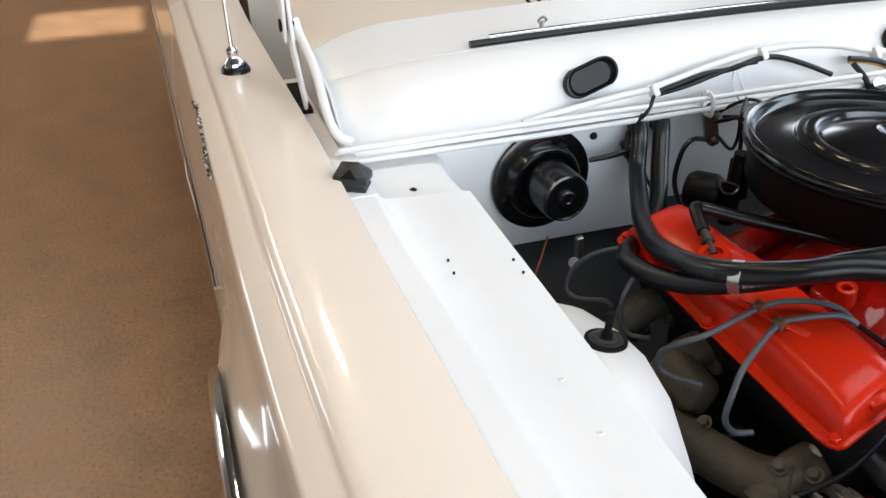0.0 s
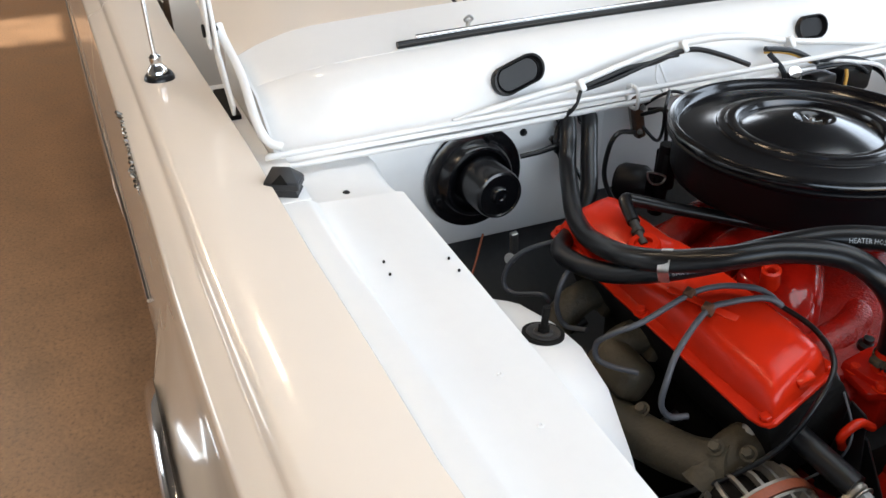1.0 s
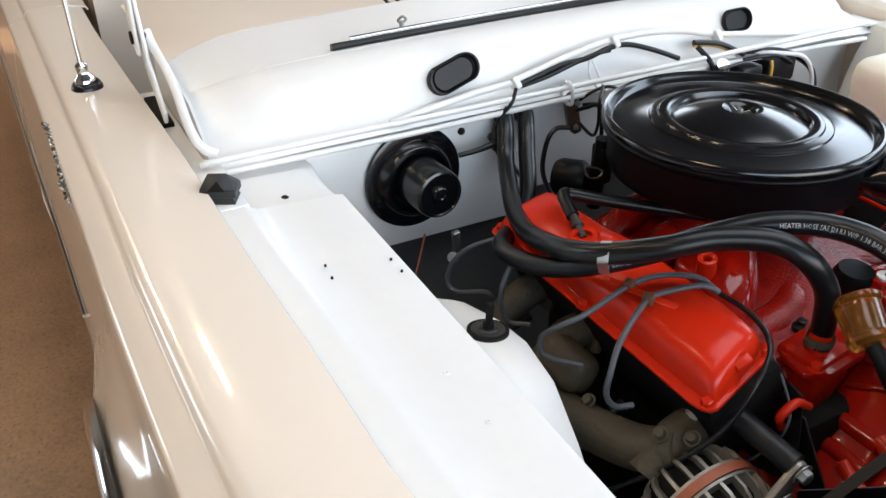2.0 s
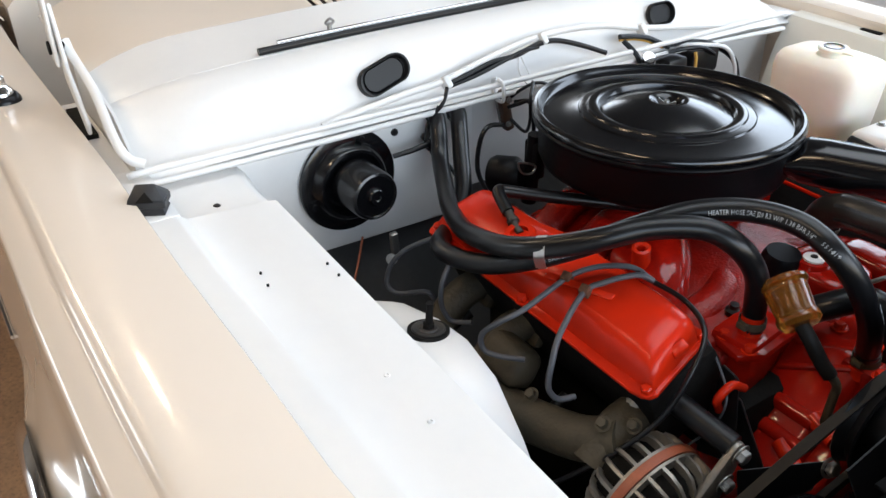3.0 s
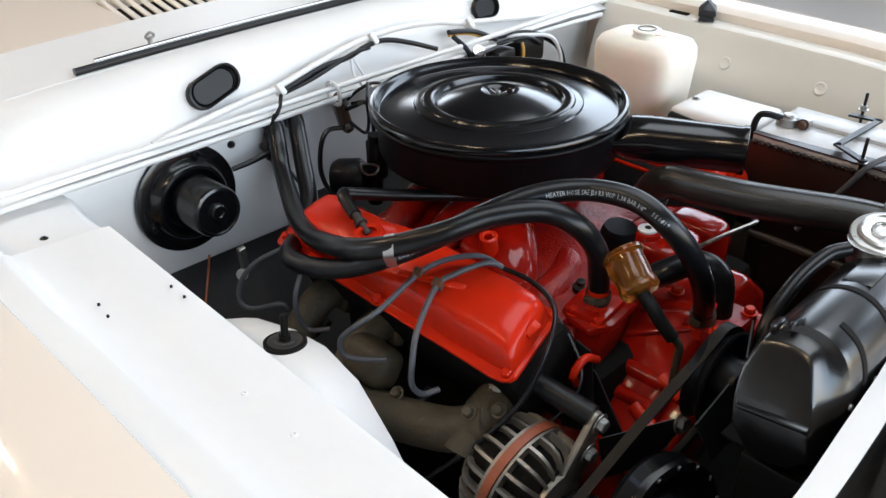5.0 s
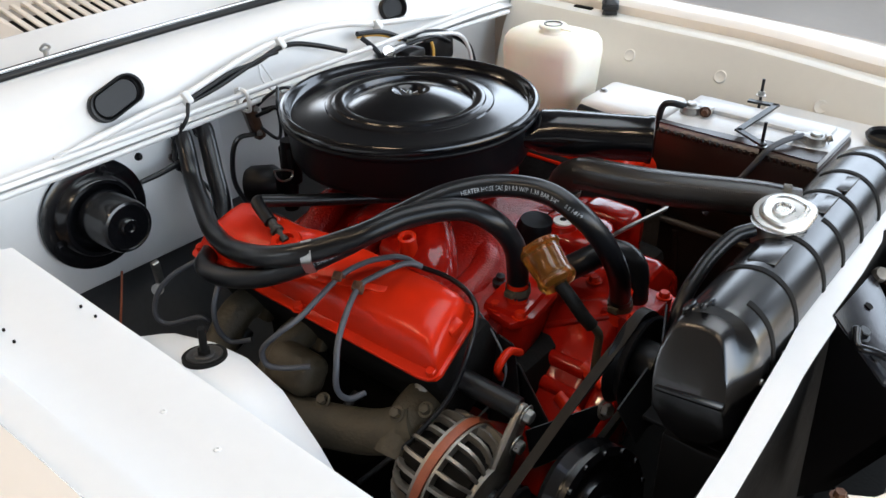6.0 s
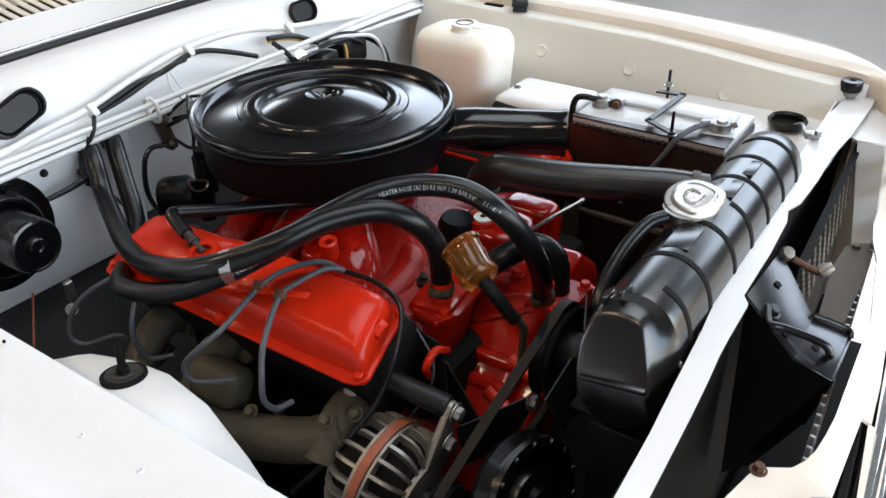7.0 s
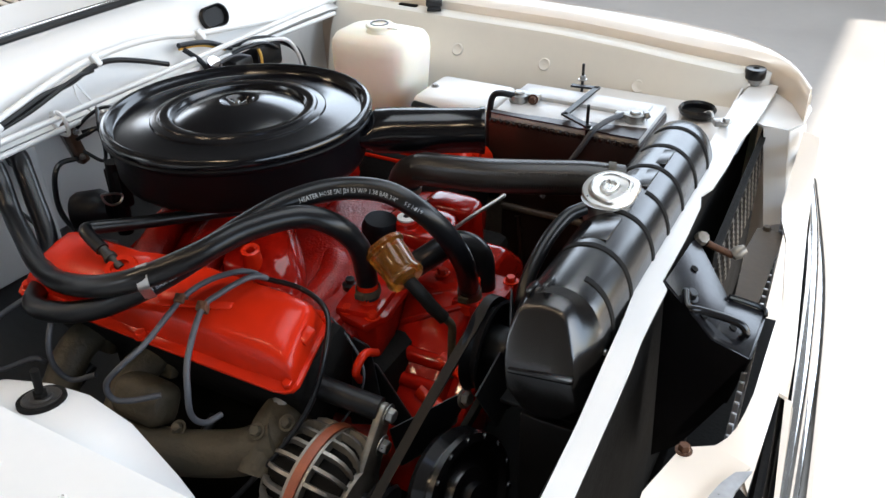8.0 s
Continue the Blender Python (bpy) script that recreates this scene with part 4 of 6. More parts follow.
# carburettor under the air cleaner
carb = thing("carburetor", (0.34, 0, 0.85), "dark metal carburetor under the air cleaner", "carburetor")
bm = B()
box(bm, (0.335, 0, 0.872), (0.13, 0.12, 0.05), bev=0.01)
lathe(bm, [(0.06, 0), (0.06, 0.02), (0, 0.02)], (0.33, 0, 0.89), (0, 0, 1), 24)
part("bowl", bm, IRON, carb)
bm = B()
tube(bm, [(0.27, -0.07, 0.85), (0.33, -0.09, 0.862), (0.42, -0.07, 0.865)], 0.004, 8, 6)
part("linkage", bm, STEEL, carb)

# ---- air cleaner ----
AC = Vector((0.327, -0.004, 0.972))
cleaner = thing("air_cleaner", (0.327, -0.004, 0.885), "round gloss black air cleaner on the carburetor", "air cleaner")
bm = B()
lathe(bm, [(0, 0.0), (0.006, 0.0), (0.0115, 0.001), (0.0185, 0.0085), (0.0222, 0.0120), (0.026, 0.0132), (0.031, 0.0126), (0.045, 0.0095), (0.060, 0.0055), (0.075, 0.0005), (0.085, -0.0038), (0.0912, -0.0064), (0.0930, -0.0062), (0.0946, -0.0030),
           (0.0958, 0.0008), (0.0975, 0.0020), (0.1085, 0.0023), (0.1105, 0.0017), (0.1122, -0.0004), (0.1142, -0.0009), (0.1205, -0.0012), (0.1225, -0.0020), (0.1240, -0.0044), (0.1265, -0.0054), (0.150, -0.0080), (0.1705, -0.0106), (0.1732, -0.0106), (0.1752, -0.0090),
           (0.1775, -0.0020), (0.1800, 0.0024), (0.1832, 0.0038), (0.1866, 0.0030), (0.1890, 0.0002), (0.1900, -0.0038), (0.1895, -0.0078), (0.1860, -0.0095), (0.180, -0.0095)], AC, (-0.012, 0.006, 1), 128)
part("lid", bm, CLEANER, cleaner, "gloss black pressed lid with concentric rings", 34)
bm = B()
lathe(bm, [(0.179, -0.006), (0.1875, -0.0100), (0.1895, -0.0125), (0.1890, -0.0155), (0.186, -0.017), (0.1815, -0.019), (0.1800, -0.024), (0.1785, -0.066), (0.174, -0.076), (0.163, -0.083), (0.10, -0.088), (0, -0.088)], AC, (-0.012, 0.006, 1), 96)
part("can", bm, CAN, cleaner, "satin black round can", 60)
bm = B()
lathe(bm, [(0.0, 0.011), (0.003, 0.011), (0.004, 0.009), (0.004, 0.002), (0.008, 0.0015), (0.008, 0)], AC, (0, 0, 1), 10)
for a in (20, 200):
    d = Vector((math.cos(radians(a)), math.sin(radians(a)), 0))
    prism(bm, [AC + d * 0.003 + Vector((0, 0, 0.001)), AC + d * 0.014 + Vector((0, 0, 0.006)), AC + d * 0.013 + Vector((0, 0, 0.0125)), AC + d * 0.003 + Vector((0, 0, 0.007))], (0.0016, -0.0016, 0))
part("wing_nut", bm, STEEL, cleaner, "bright steel wing nut")
sd = Vector((0.897, 0.442, 0.0)).normalized()
s0 = AC + sd * 0.13 + Vector((0, 0.0, -0.036))
bm = B()
rings = []
side = Vector((-sd.y, sd.x, 0)).normalized()
for d, w, h in ((0.0, 0.042, 0.022), (0.056, 0.0385, 0.0225), (0.0645, 0.0370, 0.0310), (0.09, 0.0335, 0.0330), (0.17, 0.0320, 0.0325), (0.212, 0.0318, 0.0325), (0.215, 0.0332, 0.0340), (0.221, 0.0332, 0.0340), (0.222, 0.0290, 0.0295), (0.15, 0.0280, 0.0285)):
    rings.append([s0 + sd * d + side * w * math.cos(2 * math.pi * k / 28) + Vector((0, 0, 1)) * h * math.sin(2 * math.pi * k / 28) for k in range(28)])
loft(bm, rings)
part("snorkel", bm, CLEANER, cleaner, "gloss black intake snorkel")
bm = B()
tube(bm, [(0.222, -0.184, 0.892), (0.222, -0.166, 0.886), (0.222, -0.151, 0.877), (0.222, -0.157, 0.868), (0.222, -0.173, 0.871), (0.222, -0.182, 0.882), (0.222, -0.184, 0.892)], 0.0016, 6, 5)
part("clip", bm, STEEL, cleaner, "bent wire clip")

# breather hose from the cover to the cleaner
bh = thing("breather_hose", (0.30, -0.25, 0.88), "black rubber elbow hose into the valve cover", "hose")
bm = B()
tube(bm, [(0.385, -0.095, 0.866), (0.345, -0.145, 0.871), (0.305, -0.205, 0.880), (0.280, -0.248, 0.889), (0.279, -0.261, 0.892), (0.292, -0.267, 0.889), (0.318, -0.273, 0.880)], 0.0088, 14, 6)
part("hose", bm, RUBBER, bh)
bm = B()
rod(bm, (0.312, -0.2715, 0.882), (0.355, -0.2805, 0.867), 0.0066, 0.0056, 12)
lathe(bm, [(0.0072, 0), (0.0085, 0.001), (0.0085, 0.006), (0.0072, 0.007)], (0.330, -0.2755, 0.8757), (0.92, -0.2, -0.33), 14)
part("tube_end", bm, GREYCUP, bh, "dull grey tube end")

# dark vacuum diaphragm behind the cleaner
vac = thing("vacuum_diaphragm", (0.16, -0.15, 0.80), "satin black canister beside the air cleaner", "canister")
bm = B()
lathe(bm, [(0, 0), (0.026, 0), (0.030, 0.008), (0.030, 0.040), (0.022, 0.052), (0, 0.052)], (0.140, -0.172, 0.838), (0.8, 0.5, 0.1), 24)
part("can", bm, CAN, vac)
bm = B()
box(bm, (0.196, -0.132, 0.875), (0.03, 0.02, 0.06), bev=0.004)
rod(bm, (0.19, -0.135, 0.80), (0.196, -0.132, 0.915), 0.012)
part("bracket", bm, CAN, vac)

# ---- hoses ----
HOSES = {}


def hose(name, label, pts, r, material=RUBBER, n=10, seg=18):
    ob = thing(name, pts[len(pts) // 2], label, "hose")
    bm = B()
    tube(bm, pts, r, seg, n)
    part("tube", bm, material, ob)
    line = smooth(pts, n)
    for ends in (line[:4], line[-4:]):
        bm = B()
        tube(bm, ends, r + 0.0009, seg, 0)
        part("end_cuff", bm, material, ob)
    HOSES[ob] = (smooth(pts, n), r)
    return ob


HA = [(0.004, -0.200, 0.898), (0.030, -0.204, 0.904), (0.060, -0.219, 0.893), (0.094, -0.238, 0.862), (0.150, -0.266, 0.848), (0.212, -0.297, 0.846), (0.270, -0.319, 0.852), (0.325, -0.335, 0.868), (0.400, -0.346, 0.894), (0.464, -0.337, 0.920), (0.514, -0.302, 0.943), (0.545, -0.252, 0.957), (0.582, -0.205, 0.959),
      (0.612, -0.181, 0.943), (0.624, -0.156, 0.905), (0.622, -0.142, 0.860), (0.622, -0.139, 0.822)]
hose("heater_hose", "black rubber heater hose arching over the valve cover", HA, 0.0135)
HB = [(0.004, -0.160, 0.892), (0.030, -0.163, 0.902), (0.062, -0.181, 0.892), (0.095, -0.200, 0.868), (0.160, -0.240, 0.832), (0.215, -0.300, 0.818), (0.258, -0.345, 0.824), (0.310, -0.352, 0.832), (0.370, -0.344, 0.851), (0.430, -0.327, 0.882), (0.485, -0.292, 0.918), (0.528, -0.237, 0.950),
      (0.560, -0.188, 0.966), (0.600, -0.148, 0.972), (0.648, -0.128, 0.970), (0.688, -0.120, 0.952), (0.712, -0.098, 0.912), (0.722, -0.070, 0.855), (0.717, -0.046, 0.795)]
heater_b = hose("heater_hose", "black rubber heater hose with white printed lettering", HB, 0.0135)
bm = B()
cl = [(-0.006, 0.0), (-0.006, 0.0013), (0.006, 0.0013), (0.006, 0.0)]
a, b = Vector((0.464, -0.337, 0.92)), Vector((0.4472, -0.3185, 0.8926))
d = Vector((0.865, 0.335, 0.374)).normalized()
ring = []
up = (a - b).normalized()
wide = d.cross(up).normalized()
for k in range(28):
    t = 2 * math.pi * k / 28
    ring.append((a if math.sin(t) >= 0 else b) + 0.0146 * (math.cos(t) * wide + math.sin(t) * up))
loft(bm, [[p + d * q for p in ring] for q in (-0.0075, 0.0075)], caps=False)
bmesh.ops.recalc_face_normals(bm, faces=bm.faces)
bmesh.ops.solidify(bm, geom=bm.faces[:], thickness=0.001)
clip = thing("hose_clip", (0.452, -0.33, 0.90), "bare metal strap binding the two heater hoses", "clip")
part("strap", bm, SILVER, clip)
radhose = hose("radiator_hose", "thick ribbed black upper radiator hose", [(0.552, 0.066, 0.855), (0.560, 0.064, 0.884), (0.590, 0.056, 0.905), (0.640, 0.050, 0.914), (0.70, 0.056, 0.919), (0.76, 0.074, 0.922), (0.815, 0.095, 0.923), (0.86, 0.112, 0.919)], 0.0225, RIBBED, seg=28)
line, r = HOSES[radhose]
bm = B()
coil = []
for i, (q, u, v, d) in enumerate(carried_frames(line)):
    if i < 20 or i + 1 >= len(line):
        continue
    for k in range(24):
        a = 2 * math.pi * k / 8
        c = q.lerp(line[i + 1], k / 24)
        coil.append(c + (r + 0.0001) * (math.cos(a) * u + math.sin(a) * v))
tube(bm, coil, 0.0011, 4, 0)
part("ribbing", bm, RIBBED, radhose, "fine spiral ribbing")
bypass = hose("bypass_hose", "short curved black bypass hose", [(0.630, -0.070, 0.815), (0.655, -0.055, 0.838), (0.685, -0.022, 0.853), (0.712, -0.010, 0.838), (0.722, -0.016, 0.80), (0.722, -0.018, 0.76)], 0.0165)
for at, d, r in (((0.622, -0.1395, 0.832), (0, -0.05, 1), 0.0150), ((0.717, -0.047, 0.799), (0, -0.2, 1), 0.0150), ((0.845, 0.106, 0.9205), (0.95, 0.3, -0.05), 0.0245), ((0.555, 0.066, 0.868), (0.2, 0, 1), 0.0245)):
    cp = thing("hose_clamp", at, "worm drive steel hose clamp", "clamp", "hose clamps")
    bm = B()
    lathe(bm, [(r, -0.005), (r + 0.001, -0.005), (r + 0.001, 0.005), (r, 0.005)], at, d, 28, close=True)
    part("band", bm, IRON, cp)
    bm = B()
    box(bm, Vector(at) + Vector((0.0, -r - 0.003, 0.0)), (0.014, 0.007, 0.009), bev=0.002)
    part("screw", bm, IRON, cp)


def print_on(ob, text, start, width, size, turn):
    """Lettering wrapped on a hose: start is how far along it begins, turn the angle round it from straight up."""
    line, r = HOSES[ob]
    data = bpy.data.curves.new("print", "FONT")
    data.body, data.size, data.resolution_u = text, size, 1
    tmp = bpy.data.objects.new("print", data)
    scene.collection.objects.link(tmp)
    me = bpy.data.meshes.new_from_object(tmp.evaluated_get(bpy.context.evaluated_depsgraph_get()))
    bpy.data.objects.remove(tmp)
    lens = [0.0]
    for p, q in zip(line, line[1:]):
        lens.append(lens[-1] + (q - p).length)
    wide = max(v.co.x for v in me.vertices)
    for v in me.vertices:
        s = start + v.co.x * width / wide
        i = max(0, min(len(line) - 2, int(np.searchsorted(lens, s)) - 1))
        k = (s - lens[i]) / (lens[i + 1] - lens[i])
        q, d = line[i].lerp(line[i + 1], k), (line[min(i + 2, len(line) - 1)] - line[max(i - 1, 0)]).normalized()
        u = (Vector((0, 0, 1)) - d * d.z).normalized()
        w = d.cross(u)
        a = radians(turn) + (size * 0.35 - v.co.y) / r
        v.co = q + (r + 0.0004) * (math.cos(a) * u + math.sin(a) * w) - ORIGIN[ob]
    me.materials.append(INK)
    o = new("print", me)
    o.parent = ob
    return tagged(o, "white printed lettering")


print_on(heater_b, "HEATER HOSE SAE J20 R3 W/P 1.38 BAR 3/4\"", 0.748, 0.124, 0.0080, 74)
print_on(heater_b, "551419", 0.880, 0.019, 0.0066, 66)
print_on(heater_b, "1.38 BAR 3/4\"", 0.548, 0.045, 0.0085, 88)
print_on(heater_b, "551419", 0.606, 0.026, 0.0085, 88)
print_on(heater_b, "HEATER HOSE SAE J20", 0.975, 0.075, 0.0080, 40)

# fuel filter and pipe
ff = thing("fuel_filter", (0.665, -0.138, 0.885), "amber plastic inline fuel filter with a dark element", "fuel filter")
fa, fb = Vector((0.640, -0.130, 0.896)), Vector((0.687, -0.146, 0.866))
fd = fb - fa
bm = B()
lathe(bm, [(0, 0), (0.012, 0), (0.0262, 0.001), (0.0280, 0.003), (0.0280, 0.007), (0.0262, 0.009), (0.0245, 0.010), (0.0225, fd.length - 0.016), (0.0245, fd.length - 0.013), (0.0245, fd.length - 0.006), (0.020, fd.length - 0.001), (0, fd.length)], fa, fd, 28)
part("bowl", bm, AMBER, ff, "translucent amber plastic bowl")
bm = B()
lathe(bm, [(0, 0.010), (0.0110, 0.012), (0.0110, fd.length - 0.014), (0, fd.length - 0.012)], fa, fd, 20)
part("element", bm, BROWN, ff, "brown paper element")
bm = B()
tube(bm, [fb - fd * 0.08, (0.698, -0.143, 0.854), (0.713, -0.136, 0.830), (0.724, -0.130, 0.815)], 0.0086, 12, 6)
part("fuel_hose", bm, BELT, ff, "short black fuel hose")
bm = B()
tube(bm, [(0.722, -0.131, 0.818), (0.731, -0.124, 0.803), (0.730, -0.122, 0.780), (0.728, -0.122, 0.72)], 0.0052, 10, 6)
part("pipe", bm, IRON, ff)

# plug wires
def plug_wire(w, r, material, label, group=""):
    ob = thing("plug_wire", w[len(w) // 2], label, "wire", group)
    bm = B()
    tube(bm, w, r, 10, 8)
    part("lead", bm, material, ob)


GREY_LEAD = "grey rubber spark plug wire hanging over the valve cover"
plug_wire([(0.538, -0.232, 0.880), (0.526, -0.238, 0.887), (0.513, -0.250, 0.890), (0.490, -0.272, 0.884), (0.476, -0.303, 0.873), (0.476, -0.366, 0.852), (0.464, -0.392, 0.837), (0.442, -0.402, 0.809), (0.443, -0.4, 0.786), (0.458, -0.388, 0.78), (0.48, -0.365, 0.779)],
          0.0036, WIRE, GREY_LEAD, "plug wires")
plug_wire([(0.545, -0.232, 0.880), (0.539, -0.240, 0.886), (0.531, -0.254, 0.888), (0.518, -0.282, 0.882), (0.511, -0.308, 0.873), (0.536, -0.362, 0.853), (0.551, -0.385, 0.828), (0.552, -0.388, 0.797), (0.556, -0.376, 0.778), (0.561, -0.355, 0.775)],
          0.0036, WIRE, GREY_LEAD, "plug wires")
plug_wire([(0.223, -0.3, 0.814), (0.227, -0.325, 0.816), (0.197, -0.36, 0.793), (0.179, -0.38, 0.762), (0.178, -0.388, 0.731), (0.195, -0.38, 0.72), (0.241, -0.36, 0.741), (0.249, -0.35, 0.731)],
          0.0036, WIRE, GREY_LEAD, "plug wires")
plug_wire([(0.282, -0.335, 0.819), (0.298, -0.355, 0.816), (0.305, -0.372, 0.792), (0.304, -0.372, 0.759), (0.31, -0.36, 0.732), (0.339, -0.345, 0.74)],
          0.0036, WIRE, GREY_LEAD, "plug wires")
plug_wire([(0.53, -0.232, 0.878), (0.585, -0.222, 0.872), (0.630, -0.236, 0.862), (0.650, -0.272, 0.835), (0.648, -0.305, 0.785), (0.628, -0.345, 0.74), (0.60, -0.375, 0.70), (0.57, -0.385, 0.66)],
          0.0032, RUBBER, "black sheathed wire along the front of the valve cover")

# ---- alternator, belt and pulleys ----
alt = thing("alternator", (0.66, -0.318, 0.62), "cast aluminium alternator with finned housing and copper-red stator band", "alternator")
AX = Vector((0.93, 0.0, -0.12)).normalized()
AA = Vector((0.662, -0.322, 0.684))
bm = B()
lathe(bm, [(0.060, -0.011), (0.0715, -0.010), (0.0715, -0.0065), (0.069, -0.006), (0.069, 0.006), (0.0715, 0.0065), (0.0715, 0.010), (0.060, 0.011)], AA, AX, 56)
part("stator_clamp", bm, ALLOY, alt)
bm = B()
lathe(bm, [(0.060, -0.0055), (0.0735, -0.0055), (0.0740, 0), (0.0735, 0.0055), (0.060, 0.0055)], AA, AX, 56)
part("stator", bm, STATOR, alt, "copper-red stator band")
bm = B()
lathe(bm, [(0, -0.052), (0.040, -0.052), (0.050, -0.046), (0.056, -0.012), (0.056, 0.012), (0.048, 0.044), (0.03, 0.05), (0, 0.05)], AA, AX, 40)
part("core", bm, NEAR_BLACK, alt, "dark windings core")
fm = frame_of(AX)
for sgn in (-1, 1):
    for k in range(22):
        a = 2 * math.pi * k / 22
        rad = fm @ Vector((math.cos(a), math.sin(a), 0))
        tan = fm @ Vector((-math.sin(a), math.cos(a), 0))
        bm = B()
        pr = [(0.071, 0.009), (0.0705, 0.024), (0.066, 0.036), (0.056, 0.045), (0.042, 0.049), (0.040, 0.044), (0.054, 0.038), (0.060, 0.030), (0.062, 0.009)]
        prism(bm, [AA + rad * r + AX * h * sgn - tan * 0.0021 for r, h in pr], tan * 0.0042)
        part("fin", bm, ALLOY, alt)
    bm = B()
    lathe(bm, [(0.044, 0.040 * sgn), (0.045, 0.052 * sgn), (0.030, 0.055 * sgn), (0.016, 0.056 * sgn), (0, 0.056 * sgn)], AA, AX, 40)
    part("end_cap", bm, ALLOY, alt)
bm = B()
tube(bm, [(0.598, -0.302, 0.752), (0.60, -0.287, 0.772), (0.612, -0.262, 0.782)], 0.012, 10, 4, radii=[0.012, 0.011, 0.009])
part("rear_ear", bm, ALLOY, alt, "cast rear mounting ear")
bm = B()
prism(bm, [(0.710, -0.318, 0.722), (0.710, -0.272, 0.772), (0.710, -0.262, 0.779), (0.710, -0.250, 0.774), (0.710, -0.250, 0.760), (0.710, -0.262, 0.735), (0.710, -0.285, 0.69)], (0.010, 0, -0.002))
soften(bm, 0.004)
part("ear", bm, ALLOY, alt, "cast mounting ear")
bm = B()
rod(bm, (0.622, -0.272, 0.782), (0.712, -0.262, 0.770), 0.014, 0.014, 18)
part("pivot_sleeve", bm, SATIN, alt, "satin black pivot sleeve")
for at in ((0.723, -0.263, 0.768), (0.723, -0.28, 0.735)):
    bm = B()
    bolt(bm, at, (1, 0, -0.1), 0.0085, 0.009)
    part("bolt", bm, STEEL, alt)
bm = B()
lathe(bm, [(0, 0.056), (0.016, 0.056), (0.016, 0.066), (0.036, 0.068), (0.038, 0.072), (0.028, 0.078), (0.038, 0.084), (0.036, 0.088), (0.012, 0.089), (0, 0.089)], AA, AX, 32)
part("pulley", bm, SATIN, alt, "black steel pulley")
# adjusting arm and bracket plate in front of the timing cover
arm = thing("alternator_bracket", (0.76, -0.22, 0.72), "satin black steel alternator bracket plate", "bracket")
bm = B()
prism(bm, [(0.722, -0.262, 0.742), (0.772, -0.178, 0.752), (0.776, -0.178, 0.735), (0.765, -0.215, 0.70), (0.735, -0.262, 0.69)], (0.002, -0.004, 0.006))
soften(bm, 0.0015, 1)
part("plate", bm, SATIN, arm)
bm = B()
prism(bm, [(0.660, -0.205, 0.782), (0.672, -0.203, 0.778), (0.720, -0.207, 0.716), (0.700, -0.214, 0.700), (0.680, -0.212, 0.700)], (0.002, -0.004, 0.001))
soften(bm, 0.001, 1)
part("arm", bm, SATIN, arm)
bm = B()
bolt(bm, (0.777, -0.180, 0.748), (1, -0.2, 0.3), 0.0085, 0.009)
part("bolt", bm, STEEL, arm)

wp = thing("fan_pulley", (0.79, -0.14, 0.75), "black water pump pulley with fan hub", "pulley")
PC = Vector((0.790, -0.143, 0.806))
bm = B()
lathe(bm, [(0, -0.012), (0.055, -0.012), (0.058, -0.010), (0.050, 0.0), (0.058, 0.010), (0.055, 0.012), (0.048, 0.004), (0.03, 0.004), (0, 0.006)], PC, (1, 0, 0), 48)
part("rim", bm, SATIN, wp)
bm = B()
lathe(bm, [(0, 0), (0.028, 0), (0.028, 0.03), (0.02, 0.034), (0, 0.034)], PC, (1, 0, 0), 24)
part("hub", bm, SATIN, wp)
for k in range(4):
    bm = B()
    a = math.pi * k / 2 + 0.26
    d = Vector((0, math.cos(a), math.sin(a)))
    t = Vector((0, -math.sin(a), math.cos(a)))
    c = PC + Vector((0.036, 0, 0))
    loft(bm, [[c + d * r + t * w + Vector((q, 0, 0)) for w, q in ((-0.024, -0.010), (0.024, 0.010), (0.024, 0.012), (-0.024, -0.008))] for r in (0.02, 0.045, 0.085)])
    part("fan_blade", bm, SATIN, wp, "black steel fan blade")

ps = thing("pump_pulley", (0.822, -0.250, 0.60), "gloss black accessory pulley with a ring of bolts", "pulley")
PP = Vector((0.822, -0.268, 0.692))
PX = Vector((0.96, -0.15, 0.25)).normalized()
bm = B()
lathe(bm, [(0, -0.03), (0.055, -0.03), (0.072, -0.024), (0.075, -0.016), (0.066, -0.006), (0.075, 0.004), (0.073, 0.010), (0.064, 0.012), (0.058, 0.004), (0.040, 0.001), (0.036, 0.010), (0.020, 0.012), (0.018, 0.020), (0, 0.020)], PP, PX, 48)
part("disc", bm, BLACK, ps)
pm = frame_of(PX)
for k in range(14):
    bm = B()
    a = 2 * math.pi * k / 14
    lathe(bm, [(0.0042, 0), (0.0042, 0.002), (0.003, 0.004), (0, 0.004)], PP + pm @ Vector((0.069 * math.cos(a), 0.069 * math.sin(a), 0.0095)), PX, 8)
    part("rivet", bm, BLACK, ps)


def belt(pts, label):
    ob = thing("fan_belt", pts[0], label, "belt", "fan belts")
    line = smooth(pts + [pts[0]], 8)
    bm = B()
    rings = []
    cen = sum((Vector(p) for p in pts), Vector()) / len(pts)
    for q in line[:-1]:
        o = (q - cen)
        o.x = 0
        o.normalize()
        rings.append([q + Vector((-0.006, 0, 0)) + o * 0.004, q + Vector((0.006, 0, 0)) + o * 0.004, q + Vector((0.004, 0, 0)) - o * 0.005, q + Vector((-0.004, 0, 0)) - o * 0.005])
    rings.append(rings[0])
    loft(bm, rings, caps=False)
    bmesh.ops.remove_doubles(bm, verts=bm.verts, dist=1e-5)
    part("band", bm, BELT, ob)


